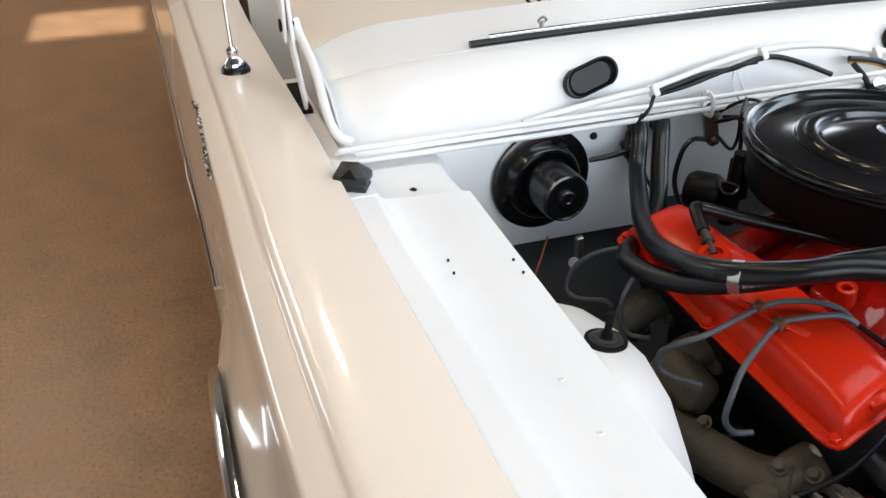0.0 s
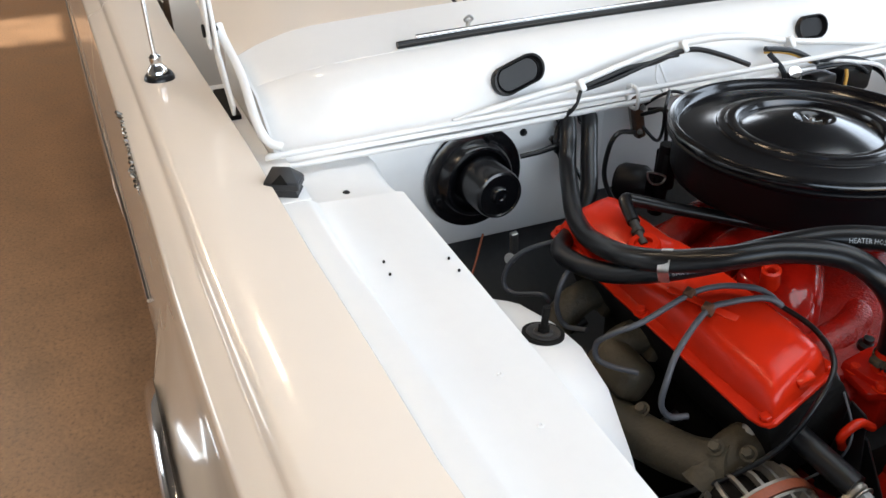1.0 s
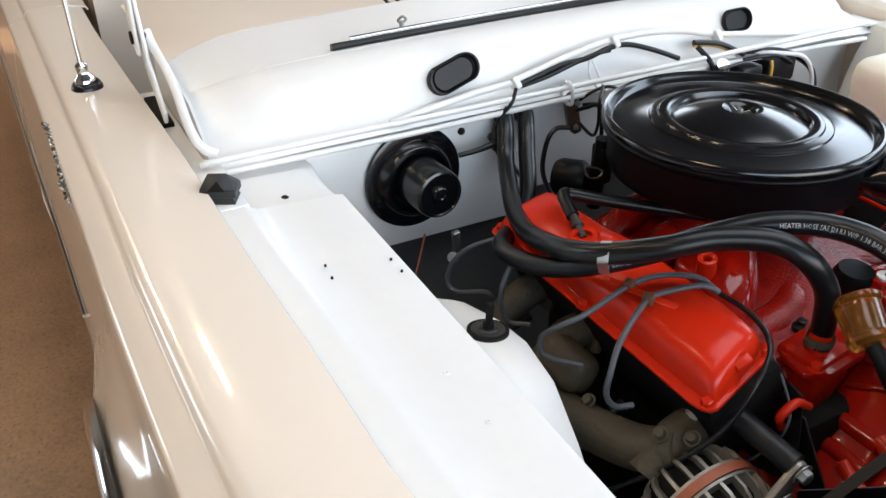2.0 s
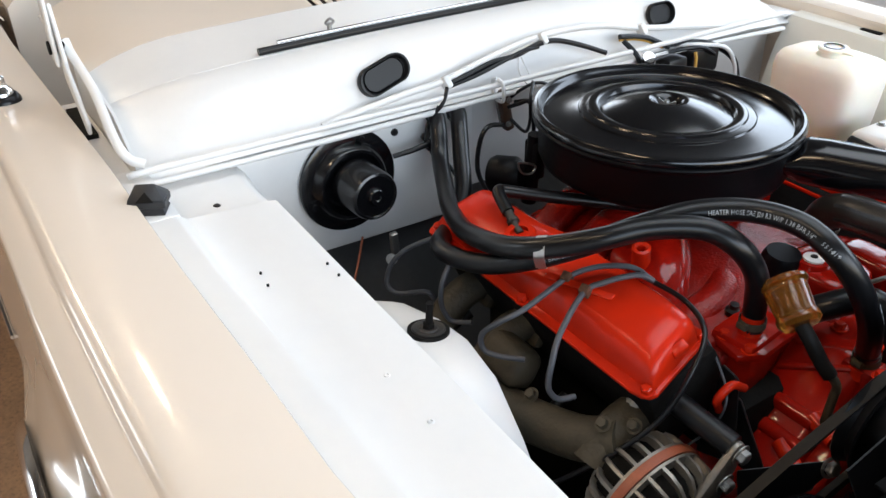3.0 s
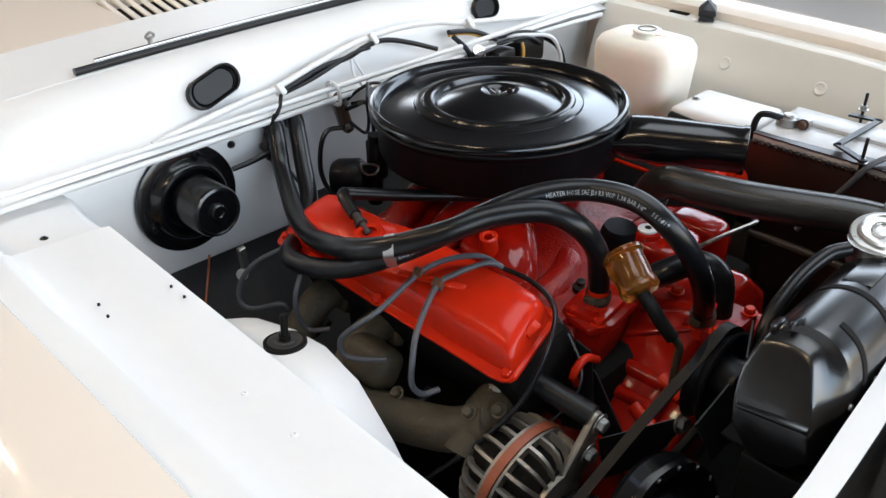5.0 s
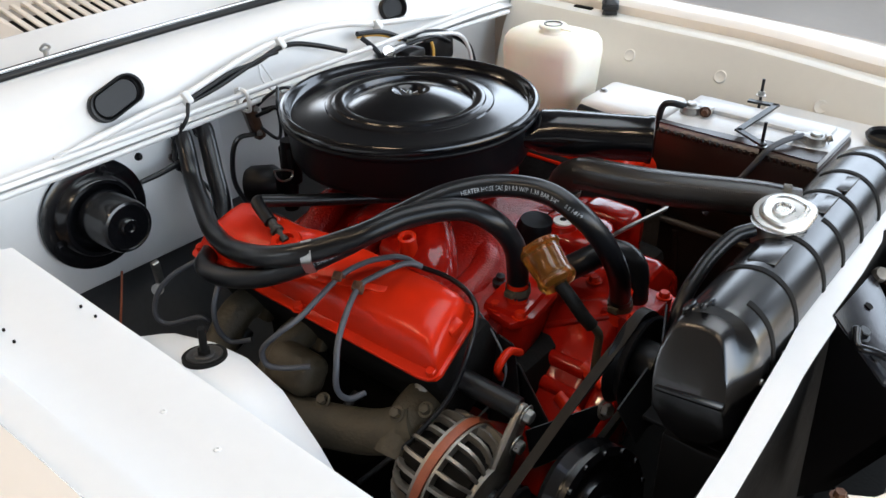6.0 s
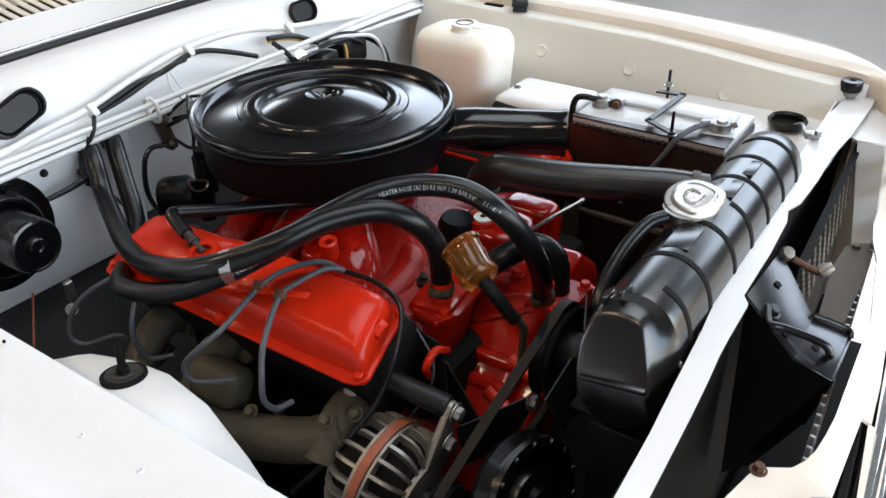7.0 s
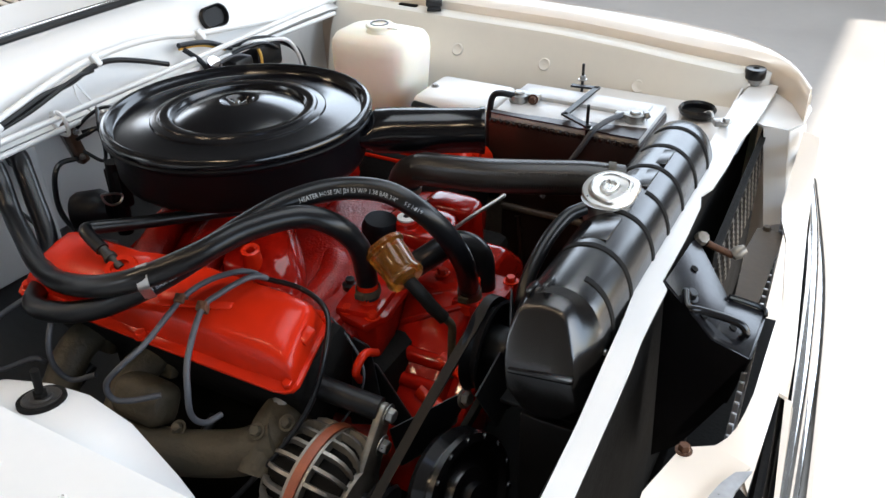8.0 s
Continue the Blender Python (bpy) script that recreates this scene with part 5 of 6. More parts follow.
belt([(0.792, -0.088, 0.790), (0.791, -0.100, 0.832), (0.790, -0.122, 0.860), (0.788, -0.146, 0.8655), (0.785, -0.172, 0.849), (0.772, -0.226, 0.805), (0.761, -0.272, 0.768), (0.748, -0.335, 0.716), (0.742, -0.362, 0.680), (0.746, -0.345, 0.645), (0.770, -0.23, 0.68), (0.786, -0.13, 0.738)], "black rubber fan belt running to the alternator")

# ---- blower motor on the firewall ----
blower = thing("blower_motor", (0.03, -0.365, 0.74), "black heater blower motor on a round plate on the firewall", "blower motor")
bx = Vector((1.0, 0.04, 0.03)).normalized()
bc = Vector((0.020, -0.3625, 0.829))
bm = B()
lathe(bm, [(0, -0.006), (0.083, -0.006), (0.085, -0.003), (0.084, 0.001), (0.080, 0.003), (0.066, 0.004), (0.063, 0.007), (0.060, 0.017), (0.057, 0.020), (0.0525, 0.020), (0.0495, 0.016), (0.048, 0.006), (0.040, 0.004), (0, 0.016)], bc, bx, 48)
part("plate", bm, BLACK, blower, "glossy black pressed mounting plate")
bm = B()
lathe(bm, [(0.0420, 0.012), (0.0415, 0.020), (0.0402, 0.022), (0.0395, 0.066), (0.0375, 0.0725), (0.0340, 0.0740), (0.0325, 0.0715), (0.0145, 0.0710), (0.0130, 0.0765), (0.0115, 0.0780), (0.0065, 0.0780), (0.0050, 0.0760), (0, 0.0760)], bc + Vector((0.004, 0.004, 0.0)), bx, 40)
part("motor", bm, BLACK, blower, "satin black motor can")
bmx = frame_of(bx)
for a in (70, 200, 330):
    bm = B()
    bolt(bm, bc + bmx @ Vector((0.071 * math.cos(radians(a)), 0.071 * math.sin(radians(a)), 0.004)), bx, 0.006, 0.006)
    part("screw", bm, BLACK, blower)
bm = B()
tube(bm, [(0.055, -0.300, 0.868), (0.060, -0.270, 0.872), (0.060, -0.245, 0.875), (0.058, -0.236, 0.873)], 0.005, 10, 5, radii=[0.004, 0.0045, 0.005, 0.005])
box(bm, (0.058, -0.232, 0.872), (0.012, 0.016, 0.018), bev=0.003)
part("plug", bm, RUBBER, blower, "black rubber wire plug")
bm = B()
tube(bm, [(0.058, -0.236, 0.870), (0.075, -0.215, 0.845), (0.10, -0.205, 0.815)], 0.003, 8, 6)
tube(bm, [(0.056, -0.238, 0.878), (0.048, -0.225, 0.90), (0.040, -0.205, 0.925)], 0.003, 8, 6)
part("lead", bm, RUBBER, blower)

# heater core fittings
for y, z in ((-0.200, 0.898), (-0.160, 0.892)):
    hf = thing("heater_fitting", (0.008, y, z), "white painted heater pipe stub on the firewall", "pipe fitting", "heater fittings")
    bm = B()
    lathe(bm, [(0, 0), (0.019, 0), (0.019, 0.006), (0.0125, 0.008), (0.0125, 0.05), (0, 0.05)], (-0.032, y, z), (1, 0, 0.05), 20)
    part("stub", bm, INNER, hf)
bm = B()
box(bm, (0.008, -0.222, 0.872), (0.003, 0.022, 0.028), pose(0, 0, 0, 0, 0, 0), bev=0.001)
strap = thing("ground_strap", (0.008, -0.222, 0.858), "dark ground strap bolted on the firewall", "wire")
part("tab", bm, INNER, strap)
bm = B()
bolt(bm, (0.010, -0.220, 0.868), (1, 0, 0), 0.006, 0.006)
part("bolt", bm, STEEL, strap)
bm = B()
tube(bm, [(0.014, -0.218, 0.864), (0.030, -0.214, 0.845), (0.048, -0.212, 0.820), (0.06, -0.21, 0.79)], 0.0035, 8, 6)
part("lead", bm, RUBBER, strap)
rw = thing("red_wire", (0.06, -0.40, 0.70), "thin red wire low on the firewall", "wire")
bm = B()
tube(bm, [(0.05, -0.36, 0.74), (0.08, -0.39, 0.70), (0.10, -0.42, 0.64)], 0.0018, 6, 6)
part("lead", bm, STATOR, rw)
br = thing("firewall_bracket", (0.10, -0.33, 0.74), "small bright steel bracket below the blower", "bracket")
bm = B()
box(bm, (0.115, -0.338, 0.752), (0.010, 0.012, 0.045), pose(0, 0, 0, 8, 10, 0), bev=0.002)
lathe(bm, [(0.009, 0), (0.009, 0.004), (0, 0.004)], (0.118, -0.345, 0.728), (0.6, -0.6, 0.4), 16)
part("strap", bm, STEEL, br)

# ballast resistor and harness on the firewall
bal = thing("ballast_resistor", (0.02, -0.068, 0.85), "brown ceramic ballast resistor on the firewall", "resistor")
bm = B()
box(bm, (0.030, -0.066, 0.884), (0.018, 0.017, 0.075), pose(0, 0, 0, 14, 0, 0), bev=0.004)
part("core", bm, BROWN, bal)
bm = B()
box(bm, (0.022, -0.064, 0.884), (0.006, 0.024, 0.055), pose(0, 0, 0, 14, 0, 0), bev=0.001)
for z in (0.905, 0.862):
    bolt(bm, (0.040, -0.066, z), (1, 0, 0), 0.0035, 0.006)
part("clip", bm, STEEL, bal)
for w, r in (([(0.036, -0.052, 0.898), (0.055, -0.03, 0.90), (0.07, -0.02, 0.88), (0.085, -0.03, 0.85), (0.10, -0.06, 0.80)], 0.003),
             ([(0.034, -0.072, 0.86), (0.05, -0.115, 0.872), (0.055, -0.135, 0.85), (0.058, -0.14, 0.80), (0.085, -0.13, 0.76), (0.13, -0.11, 0.75)], 0.0042), ([(0.036, -0.06, 0.87), (0.06, -0.045, 0.85), (0.085, -0.055, 0.88), (0.09, -0.06, 0.92), (0.07, -0.04, 0.94)], 0.003),
             ([(0.034, -0.060, 0.905), (0.052, -0.045, 0.925), (0.060, -0.020, 0.932), (0.062, 0.010, 0.915), (0.070, 0.02, 0.87)], 0.0028), ([(0.040, -0.066, 0.892), (0.058, -0.060, 0.902), (0.070, -0.045, 0.905), (0.078, -0.04, 0.86), (0.085, -0.05, 0.80)], 0.0035)):
    sp = thing("coil_wire", w[1], "black wire beside the ballast resistor", "wire", "firewall wires")
    bm = B()
    tube(bm, w, r, 8, 8)
    part("lead", bm, RUBBER, sp)
harness = thing("wiring_harness", (0.0, 0.0, 0.95), "white wrapped wiring harness with black branches clipped on the cowl", "wiring harness")
bm = B()
tube(bm, [(0.022, -0.40, 0.930), (0.022, -0.334, 0.940), (0.022, -0.25, 0.951), (0.022, -0.185, 0.957), (0.016, -0.10, 0.974), (0.010, -0.03, 0.985), (0.008, 0.018, 0.990), (0.006, 0.10, 0.990), (0.006, 0.18, 0.981), (0.008, 0.255, 0.965), (0.006, 0.42, 0.940), (0.008, 0.60, 0.908), (0.006, 0.68, 0.895)], 0.0056, 12, 6)
part("loom", bm, INNER, harness, "white tape wrapped loom")
bm = B()
tube(bm, [(0.030, -0.178, 0.953), (0.028, -0.135, 0.962), (0.024, -0.09, 0.970), (0.022, -0.040, 0.972), (0.020, 0.008, 0.982), (0.018, 0.05, 0.980), (0.026, 0.10, 0.965), (0.036, 0.15, 0.945)], 0.0046, 10, 6)
tube(bm, [(0.030, -0.178, 0.949), (0.030, -0.125, 0.957), (0.028, -0.08, 0.967), (0.026, -0.03, 0.978), (0.020, 0.008, 0.977)], 0.0035, 10, 6)
tube(bm, [(0.034, -0.185, 0.95), (0.044, -0.20, 0.93), (0.036, -0.222, 0.90), (0.05, -0.236, 0.878)], 0.0032, 10, 6)
part("branch", bm, RUBBER, harness, "black wire branch")
for p in ([(0.024, -0.036, 0.968), (0.034, -0.040, 0.945), (0.045, -0.03, 0.925)], [(0.024, -0.030, 0.968), (0.038, -0.022, 0.94), (0.05, -0.015, 0.92)]):
    bm = B()
    tube(bm, p, 0.002, 6, 6)
    part("strand", bm, INNER, harness, "thin pale strand")
for y, z, x in ((-0.182, 0.957, 0.022), (0.020, 0.989, 0.010), (0.255, 0.965, 0.010)):
    bm = B()
    box(bm, (x + 0.004, y, z - 0.002), (0.020, 0.012, 0.022), pose(0, 0, 0, 15, -30, 0), bev=0.004)
    part("clip", bm, INNER, harness, "white painted clip")
# driver side cluster of wires and the bulkhead plug
bulk = thing("bulkhead_connector", (0.03, 0.36, 0.86), "black bulkhead wiring plug with mixed wires", "connector")
bm = B()
box(bm, (0.040, 0.385, 0.892), (0.05, 0.075, 0.05), bev=0.008)
box(bm, (0.055, 0.300, 0.898), (0.04, 0.05, 0.036), bev=0.008)
part("housing", bm, SATIN, bulk)
for p, m, r in (([(0.030, 0.30, 0.930), (0.035, 0.36, 0.926), (0.050, 0.41, 0.917), (0.070, 0.455, 0.888), (0.080, 0.47, 0.84)], RUBBER, 0.006), ([(0.030, 0.33, 0.925), (0.050, 0.38, 0.922), (0.070, 0.43, 0.912), (0.085, 0.445, 0.88), (0.090, 0.45, 0.83)], INNER, 0.004),
                ([(0.026, 0.19, 0.958), (0.026, 0.225, 0.954), (0.026, 0.26, 0.944), (0.030, 0.30, 0.926)], ORANGE, 0.0026), ([(0.066, 0.350, 0.917), (0.072, 0.348, 0.905), (0.075, 0.345, 0.885)], ORANGE, 0.003),
                ([(0.026, 0.19, 0.964), (0.027, 0.23, 0.958), (0.028, 0.265, 0.948), (0.035, 0.31, 0.926)], RUBBER, 0.005), ([(0.026, 0.20, 0.955), (0.050, 0.215, 0.930), (0.060, 0.22, 0.90)], RUBBER, 0.005),
                ([(0.045, 0.30, 0.920), (0.060, 0.33, 0.926), (0.066, 0.37, 0.922), (0.070, 0.40, 0.905)], RUBBER, 0.004), ([(0.050, 0.26, 0.915), (0.062, 0.29, 0.922), (0.070, 0.32, 0.912)], WIRE, 0.003)):
    bm = B()
    tube(bm, p, r, 8, 8)
    part("wire", bm, m, bulk)
bm = B()
lathe(bm, [(0, 0), (0.012, 0), (0.013, 0.006), (0.011, 0.016), (0, 0.018)], (0.055, 0.235, 0.918), (0.6, -0.3, 0.7), 20)
part("cap", bm, CHROME, bulk, "bright round cap")

# ---- washer bottle ----
wb = thing("washer_bottle", (0.262, 0.47, 0.76), "milky white plastic washer bottle with a black cap", "washer bottle")
bm = B()
rings = []
for z, w, d in ((0.760, 0.145, 0.100), (0.768, 0.155, 0.110), (0.84, 0.168, 0.122), (0.905, 0.176, 0.128), (0.925, 0.172, 0.124), (0.937, 0.158, 0.110), (0.942, 0.130, 0.085)):
    c = (0.253 + 0.02 * (z - 0.76), 0.487)
    ring = []
    for k in range(40):
        a = 2 * math.pi * k / 40
        q = 5.0
        ca, sa = math.cos(a), math.sin(a)
        f = (abs(ca) ** q + abs(sa) ** q) ** (-1 / q)
        ring.append(Vector((c[0] + w / 2 * ca * f, c[1] + d / 2 * sa * f, z)))
    rings.append(ring)
loft(bm, rings)
part("body", bm, PLASTIC, wb, "milky translucent plastic body", 60)
bm = B()
lathe(bm, [(0.030, -0.012), (0.027, 0.0), (0.024, 0.004), (0.024, 0.010), (0, 0.010)], (0.263, 0.475, 0.942), (0, 0, 1), 32)
part("neck", bm, PLASTIC, wb)
bm = B()
lathe(bm, [(0.0245, 0.008), (0.0265, 0.009), (0.0265, 0.013), (0.024, 0.0150), (0.0185, 0.0150), (0.0180, 0.0135), (0, 0.0135)], (0.263, 0.475, 0.942), (0, 0, 1), 36)
cap = part("cap", bm, PLASTIC, wb, "white cap")
bm = B()
lathe(bm, [(0.0175, 0.0145), (0.0180, 0.0158), (0.0150, 0.0160), (0.0150, 0.0145)], (0.263, 0.475, 0.942), (0, 0, 1), 36, close=True)
part("ring", bm, RUBBER, cap, "black ring")
bm = B()
box(bm, (0.298, 0.470, 0.9530), (0.022, 0.012, 0.003), bev=0.001)
part("tab", bm, PLASTIC, cap)

bm = B()
prism(bm, [(0.30, 0.375, 0.80), (0.545, 0.365, 0.80), (0.545, 0.345, 0.45), (0.30, 0.345, 0.45)], (0, 0.004, 0))
part("splash_panel", bm, DUSTY, car, "dusty grey-brown splash panel behind the engine")

# battery tray ledge and white box section beside the battery
led = thing("relay_box", (0.46, 0.47, 0.80), "white painted sheet metal box section beside the battery", "sheet metal")
bm = B()
box(bm, (0.465, 0.435, 0.846), (0.155, 0.125, 0.046), bev=0.012, seg=3)
part("box", bm, INNER, led)
bm = B()
bolt(bm, (0.405, 0.432, 0.869), (0, 0, 1), 0.005, 0.005)
part("bolt", bm, STEEL, led)
bm = B()
rod(bm, (0.395, 0.369, 0.852), (0.45, 0.366, 0.848), 0.010, 0.010, 14)
part("rubber_end", bm, RUBBER, led, "black rubber end")

# ---- battery ----
bat = thing("battery", (0.69, 0.42, 0.68), "dark brown-black battery with a grey top and a hold-down frame", "battery")
bm = B()
box(bm, (0.690, 0.415, 0.7935), (0.262, 0.160, 0.152), bev=0.006)
part("case", bm, BATTERY, bat)
bm = B()
box(bm, (0.690, 0.416, 0.8745), (0.256, 0.156, 0.012), bev=0.004)
box(bm, (0.690, 0.450, 0.8825), (0.22, 0.055, 0.010), bev=0.004)
part("lid", bm, BATTOP, bat, "scuffed grey battery lid")
bm = B()
prism(bm, [(0.563, 0.3365, 0.8798), (0.563, 0.350, 0.8798), (0.600, 0.349, 0.8798), (0.650, 0.354, 0.8798), (0.690, 0.357, 0.8798), (0.715, 0.367, 0.8798), (0.760, 0.372, 0.8798), (0.817, 0.382, 0.8798), (0.817, 0.3365, 0.8798)], (0, 0, 0.0022))
part("lid_edge", bm, BATTERY, bat, "dark strip along the near lid edge")
for k in range(22):
    bm = B()
    box(bm, (0.568 + 0.0118 * k, 0.336, 0.868), (0.0085, 0.006, 0.008), bev=0.002, seg=1)
    part("lid_notch", bm, BATTERY, bat)
for x, y in ((0.585, 0.405), (0.790, 0.402)):
    bm = B()
    lathe(bm, [(0.010, 0), (0.009, 0.016), (0.007, 0.018), (0, 0.018)], (x, y, 0.881), (0, 0, 1), 16)
    part("post", bm, STEEL, bat, "lead terminal post")
bm = B()
lathe(bm, [(0.0175, 0), (0.0175, 0.012), (0.0095, 0.013)], (0.585, 0.405, 0.8815), (0, 0, 1), 20)
box(bm, (0.607, 0.412, 0.889), (0.026, 0.018, 0.012), bev=0.003)
part("clamp", bm, STEEL, bat, "corroded cable clamp")
bm = B()
bolt(bm, (0.612, 0.402, 0.889), (0.2, -1, 0.1), 0.006, 0.010)
part("clamp_bolt", bm, RUSTY, bat, "rust red clamp bolt")
bm = B()
lathe(bm, [(0.016, 0), (0.016, 0.013), (0.0095, 0.014)], (0.790, 0.402, 0.8815), (0, 0, 1), 20)
box(bm, (0.772, 0.398, 0.889), (0.028, 0.016, 0.012), bev=0.003)
bolt(bm, (0.805, 0.405, 0.892), (0.8, 0.3, 0.4), 0.006, 0.008)
part("clamp", bm, STEEL, bat, "bright cable clamp")
bm = B()
tube(bm, [(0.772, 0.396, 0.892), (0.757, 0.365, 0.891), (0.744, 0.334, 0.883), (0.730, 0.320, 0.856), (0.712, 0.310, 0.825), (0.68, 0.29, 0.77)], 0.0046, 12, 8)
part("cable", bm, WIRE, bat, "black battery cable")
bm = B()
tube(bm, [(0.580, 0.395, 0.893), (0.560, 0.383, 0.898), (0.548, 0.378, 0.892), (0.545, 0.372, 0.865), (0.548, 0.36, 0.80)], 0.0055, 12, 8)
part("cable", bm, RUBBER, bat, "black battery cable")
for x, y, z0 in ((0.659, 0.515, 0.80), (0.732, 0.338, 0.80)):
    bm = B()
    rod(bm, (x, y, z0), (x, y, 0.923), 0.0026, seg=10)
    part("hold_down_rod", bm, SATIN, bat, "thin threaded rod")
bm = B()
for a, b in (((0.686, 0.36, 0.889), (0.693, 0.494, 0.889)), ((0.693, 0.494, 0.889), (0.652, 0.489, 0.889)), ((0.686, 0.36, 0.889), (0.735, 0.33, 0.889))):
    a, b = Vector(a), Vector(b)
    d = (b - a).normalized()
    w = Vector((-d.y, d.x, 0)) * 0.005
    e = d * 0.004
    prism(bm, [a - e - w, b + e - w, b + e + w, a - e + w], (0, 0, 0.0035))
part("hold_down", bm, SATIN, bat, "bent black hold-down strap")
for x, y, z in ((0.659, 0.515, 0.894), (0.732, 0.338, 0.884)):
    bm = B()
    bolt(bm, (x, y, z), (0, 0, 1), 0.0055, 0.008)
    part("nut", bm, STEEL, bat)

tray = thing("battery_tray", (0.713, 0.42, 0.49), "grimy brown sheet metal tray under the battery", "tray")
bm = B()
box(bm, (0.713, 0.415, 0.7115), (0.252, 0.170, 0.010), bev=0.003)
part("shelf", bm, DUSTY, tray)
bm = B()
box(bm, (0.713, 0.337, 0.600), (0.250, 0.008, 0.212), bev=0.003)
part("skirt", bm, BATTERY, tray, "dark brown tray skirt")
for x in (0.62, 0.78):
    bm = B()
    tube(bm, [(x, 0.331, 0.70), (x + 0.01, 0.328, 0.60), (x, 0.326, 0.50)], 0.006, 8, 4)
    part("brace", bm, BATTERY, tray)

# ---- radiator ----
rad = thing("radiator", (0.90, 0.015, 0.42), "gloss black radiator with a rounded, banded top tank", "radiator")
bm = B()


def tank_ring(y, mix=0.0, grow=1.0, lean=0.0):
    """A section of the top tank; mix leads from the round section to the flat-topped end, lean tips it back towards the top."""
    full = [(0.842, 0.862), (0.838, 0.885), (0.843, 0.907), (0.856, 0.925), (0.873, 0.936), (0.893, 0.939), (0.911, 0.933), (0.925, 0.920), (0.934, 0.900), (0.937, 0.880), (0.936, 0.855)]
    flat = [(0.844, 0.858), (0.841, 0.880), (0.843, 0.902), (0.850, 0.917), (0.866, 0.923), (0.884, 0.924), (0.897, 0.921), (0.905, 0.911), (0.915, 0.890), (0.922, 0.872), (0.927, 0.852)]
    prof = [(p.x + (q.x - p.x) * mix, p.z + (q.z - p.z) * mix) for p, q in zip(smooth([(x, 0, z) for x, z in full], 4), smooth([(x, 0, z) for x, z in flat], 4))]
    low = [(0.932, 0.826), (0.914, 0.806), (0.890, 0.799), (0.868, 0.804), (0.848, 0.828)]
    shaped = [(0.886 + (x - 0.886) * grow, 0.868 + (z - 0.868) * grow) for x, z in prof + low]
    return [Vector((x, y + lean * max(0.0, z - 0.852), z)) for x, z in shaped]


rings = []
END = [(-0.2268, 1.0, 0.30, 0.50), (-0.2265, 1.0, 0.87, 0.50), (-0.2255, 1.0, 0.935, 0.50), (-0.2230, 1.0, 0.968, 0.49), (-0.2160, 0.94, 0.985, 0.46), (-0.2040, 0.70, 0.997, 0.36), (-0.1900, 0.32, 1.0, 0.18), (-0.178, 0.08, 1.0, 0.04)]
FAR_END = [(0.285, 0.0, 1.0, 0.0), (0.305, 0.0, 0.98, 0.0), (0.322, 0.2, 0.92, 0.0), (0.330, 0.5, 0.80, 0.0), (0.333, 1.0, 0.50, 0.0)]
for y, mix, grow, lean in END + [(-0.168, 0.0, 1.0, 0.0), (0.0, 0.0, 1.0, 0.0)] + FAR_END:
    rings.append(tank_ring(y, mix, grow, lean))
loft(bm, rings)
tank = part("top_tank", bm, TANK, rad, "gloss black rounded top tank", 32)
# folded seam and the sloping belly under the near end
bm = B()
box(bm, (0.887, -0.2235, 0.8585), (0.072, 0.010, 0.006), pose(0, 0, 0, 0, -8, 0), bev=0.0025)
part("end_seam", bm, TANK, tank, "folded seam across the tank end")
# Pressed grooves of the tank: their shade is put in as near-black bands.
for y in (-0.148, -0.085, 0.000, 0.066, 0.135, 0.205, 0.272):
    bm = B()
    lo = 12 if y not in (0.066, -0.148) else 22
    prof = tank_ring(y)[:41]
    c = Vector((0.890, y, 0.87))
    out = [p + (p - c).normalized() * 0.0012 for p in prof][lo:]
    loft(bm, [[p + Vector((0, q, 0)) for p in (out if k else [c + (p - c) * 0.97 for p in out])] for q, k in ((-0.0050, 0), (-0.0038, 1), (0.0038, 1), (0.0050, 0))], closed=False)
    part("strap", bm, NEAR_BLACK, tank, "raised near-black band for the shade of a groove")
for x in (0.852, 0.870):
    bm = B()
    hts = []
    for grow, up in ((1.0, -0.003), (1.0, 0.0015), (0.8, 0.003)):
        hts.append([Vector((x + 0.0052 * grow * math.cos(radians(a)), -0.170 + 0.013 * grow * math.sin(radians(a)), 0.9235 + 0.72 * (x - 0.852) + 0.5 * 0.0052 * grow * math.cos(radians(a)) + up)) for a in range(0, 360, 20)])
    loft(bm, hts)
    part("boss", bm, TANK, tank, "raised oval boss")
# embossed plates, lettering as plain bars
for y, x, ly in ((-0.043, 0.884, 0.055), (0.100, 0.887, 0.052), (0.170, 0.890, 0.048)):
    bm = B()
    box(bm, (x, y, 0.9374), (0.030, ly, 0.003), pose(0, 0, 0, 0, -9, 0), bev=0.0012)
    plate = part("name_plate", bm, TANK, tank, "raised black plate")
    for k in range(2):
        bm = B()
        box(bm, (x - 0.006 + 0.012 * k, y, 0.9384 + 0.0019 * (k - 0.5)), (0.005, ly * 0.70, 0.0010), pose(0, 0, 0, 0, -9, 0), bev=0.0004)
        part("raised_bar", bm, TANK, plate)
bm = B()
box(bm, (0.890, 0.062, 0.788), (0.112, 0.535, 0.006), bev=0.002)
part("core_flange", bm, SATIN, rad, "black folded core flange")
bm = B()
box(bm, (0.900, 0.06, 0.59), (0.060, 0.50, 0.40))
part("core", bm, NEAR_BLACK, rad, "dark finned radiator core")
bm = B()
box(bm, (0.900, -0.203, 0.60), (0.075, 0.026, 0.38), bev=0.004)
part("side_frame", bm, SATIN, rad, "black side channel")
bm = B()
box(bm, (0.900, 0.322, 0.60), (0.075, 0.026, 0.38), bev=0.004)
part("side_frame", bm, SATIN, rad, "black side channel")
bm = B()
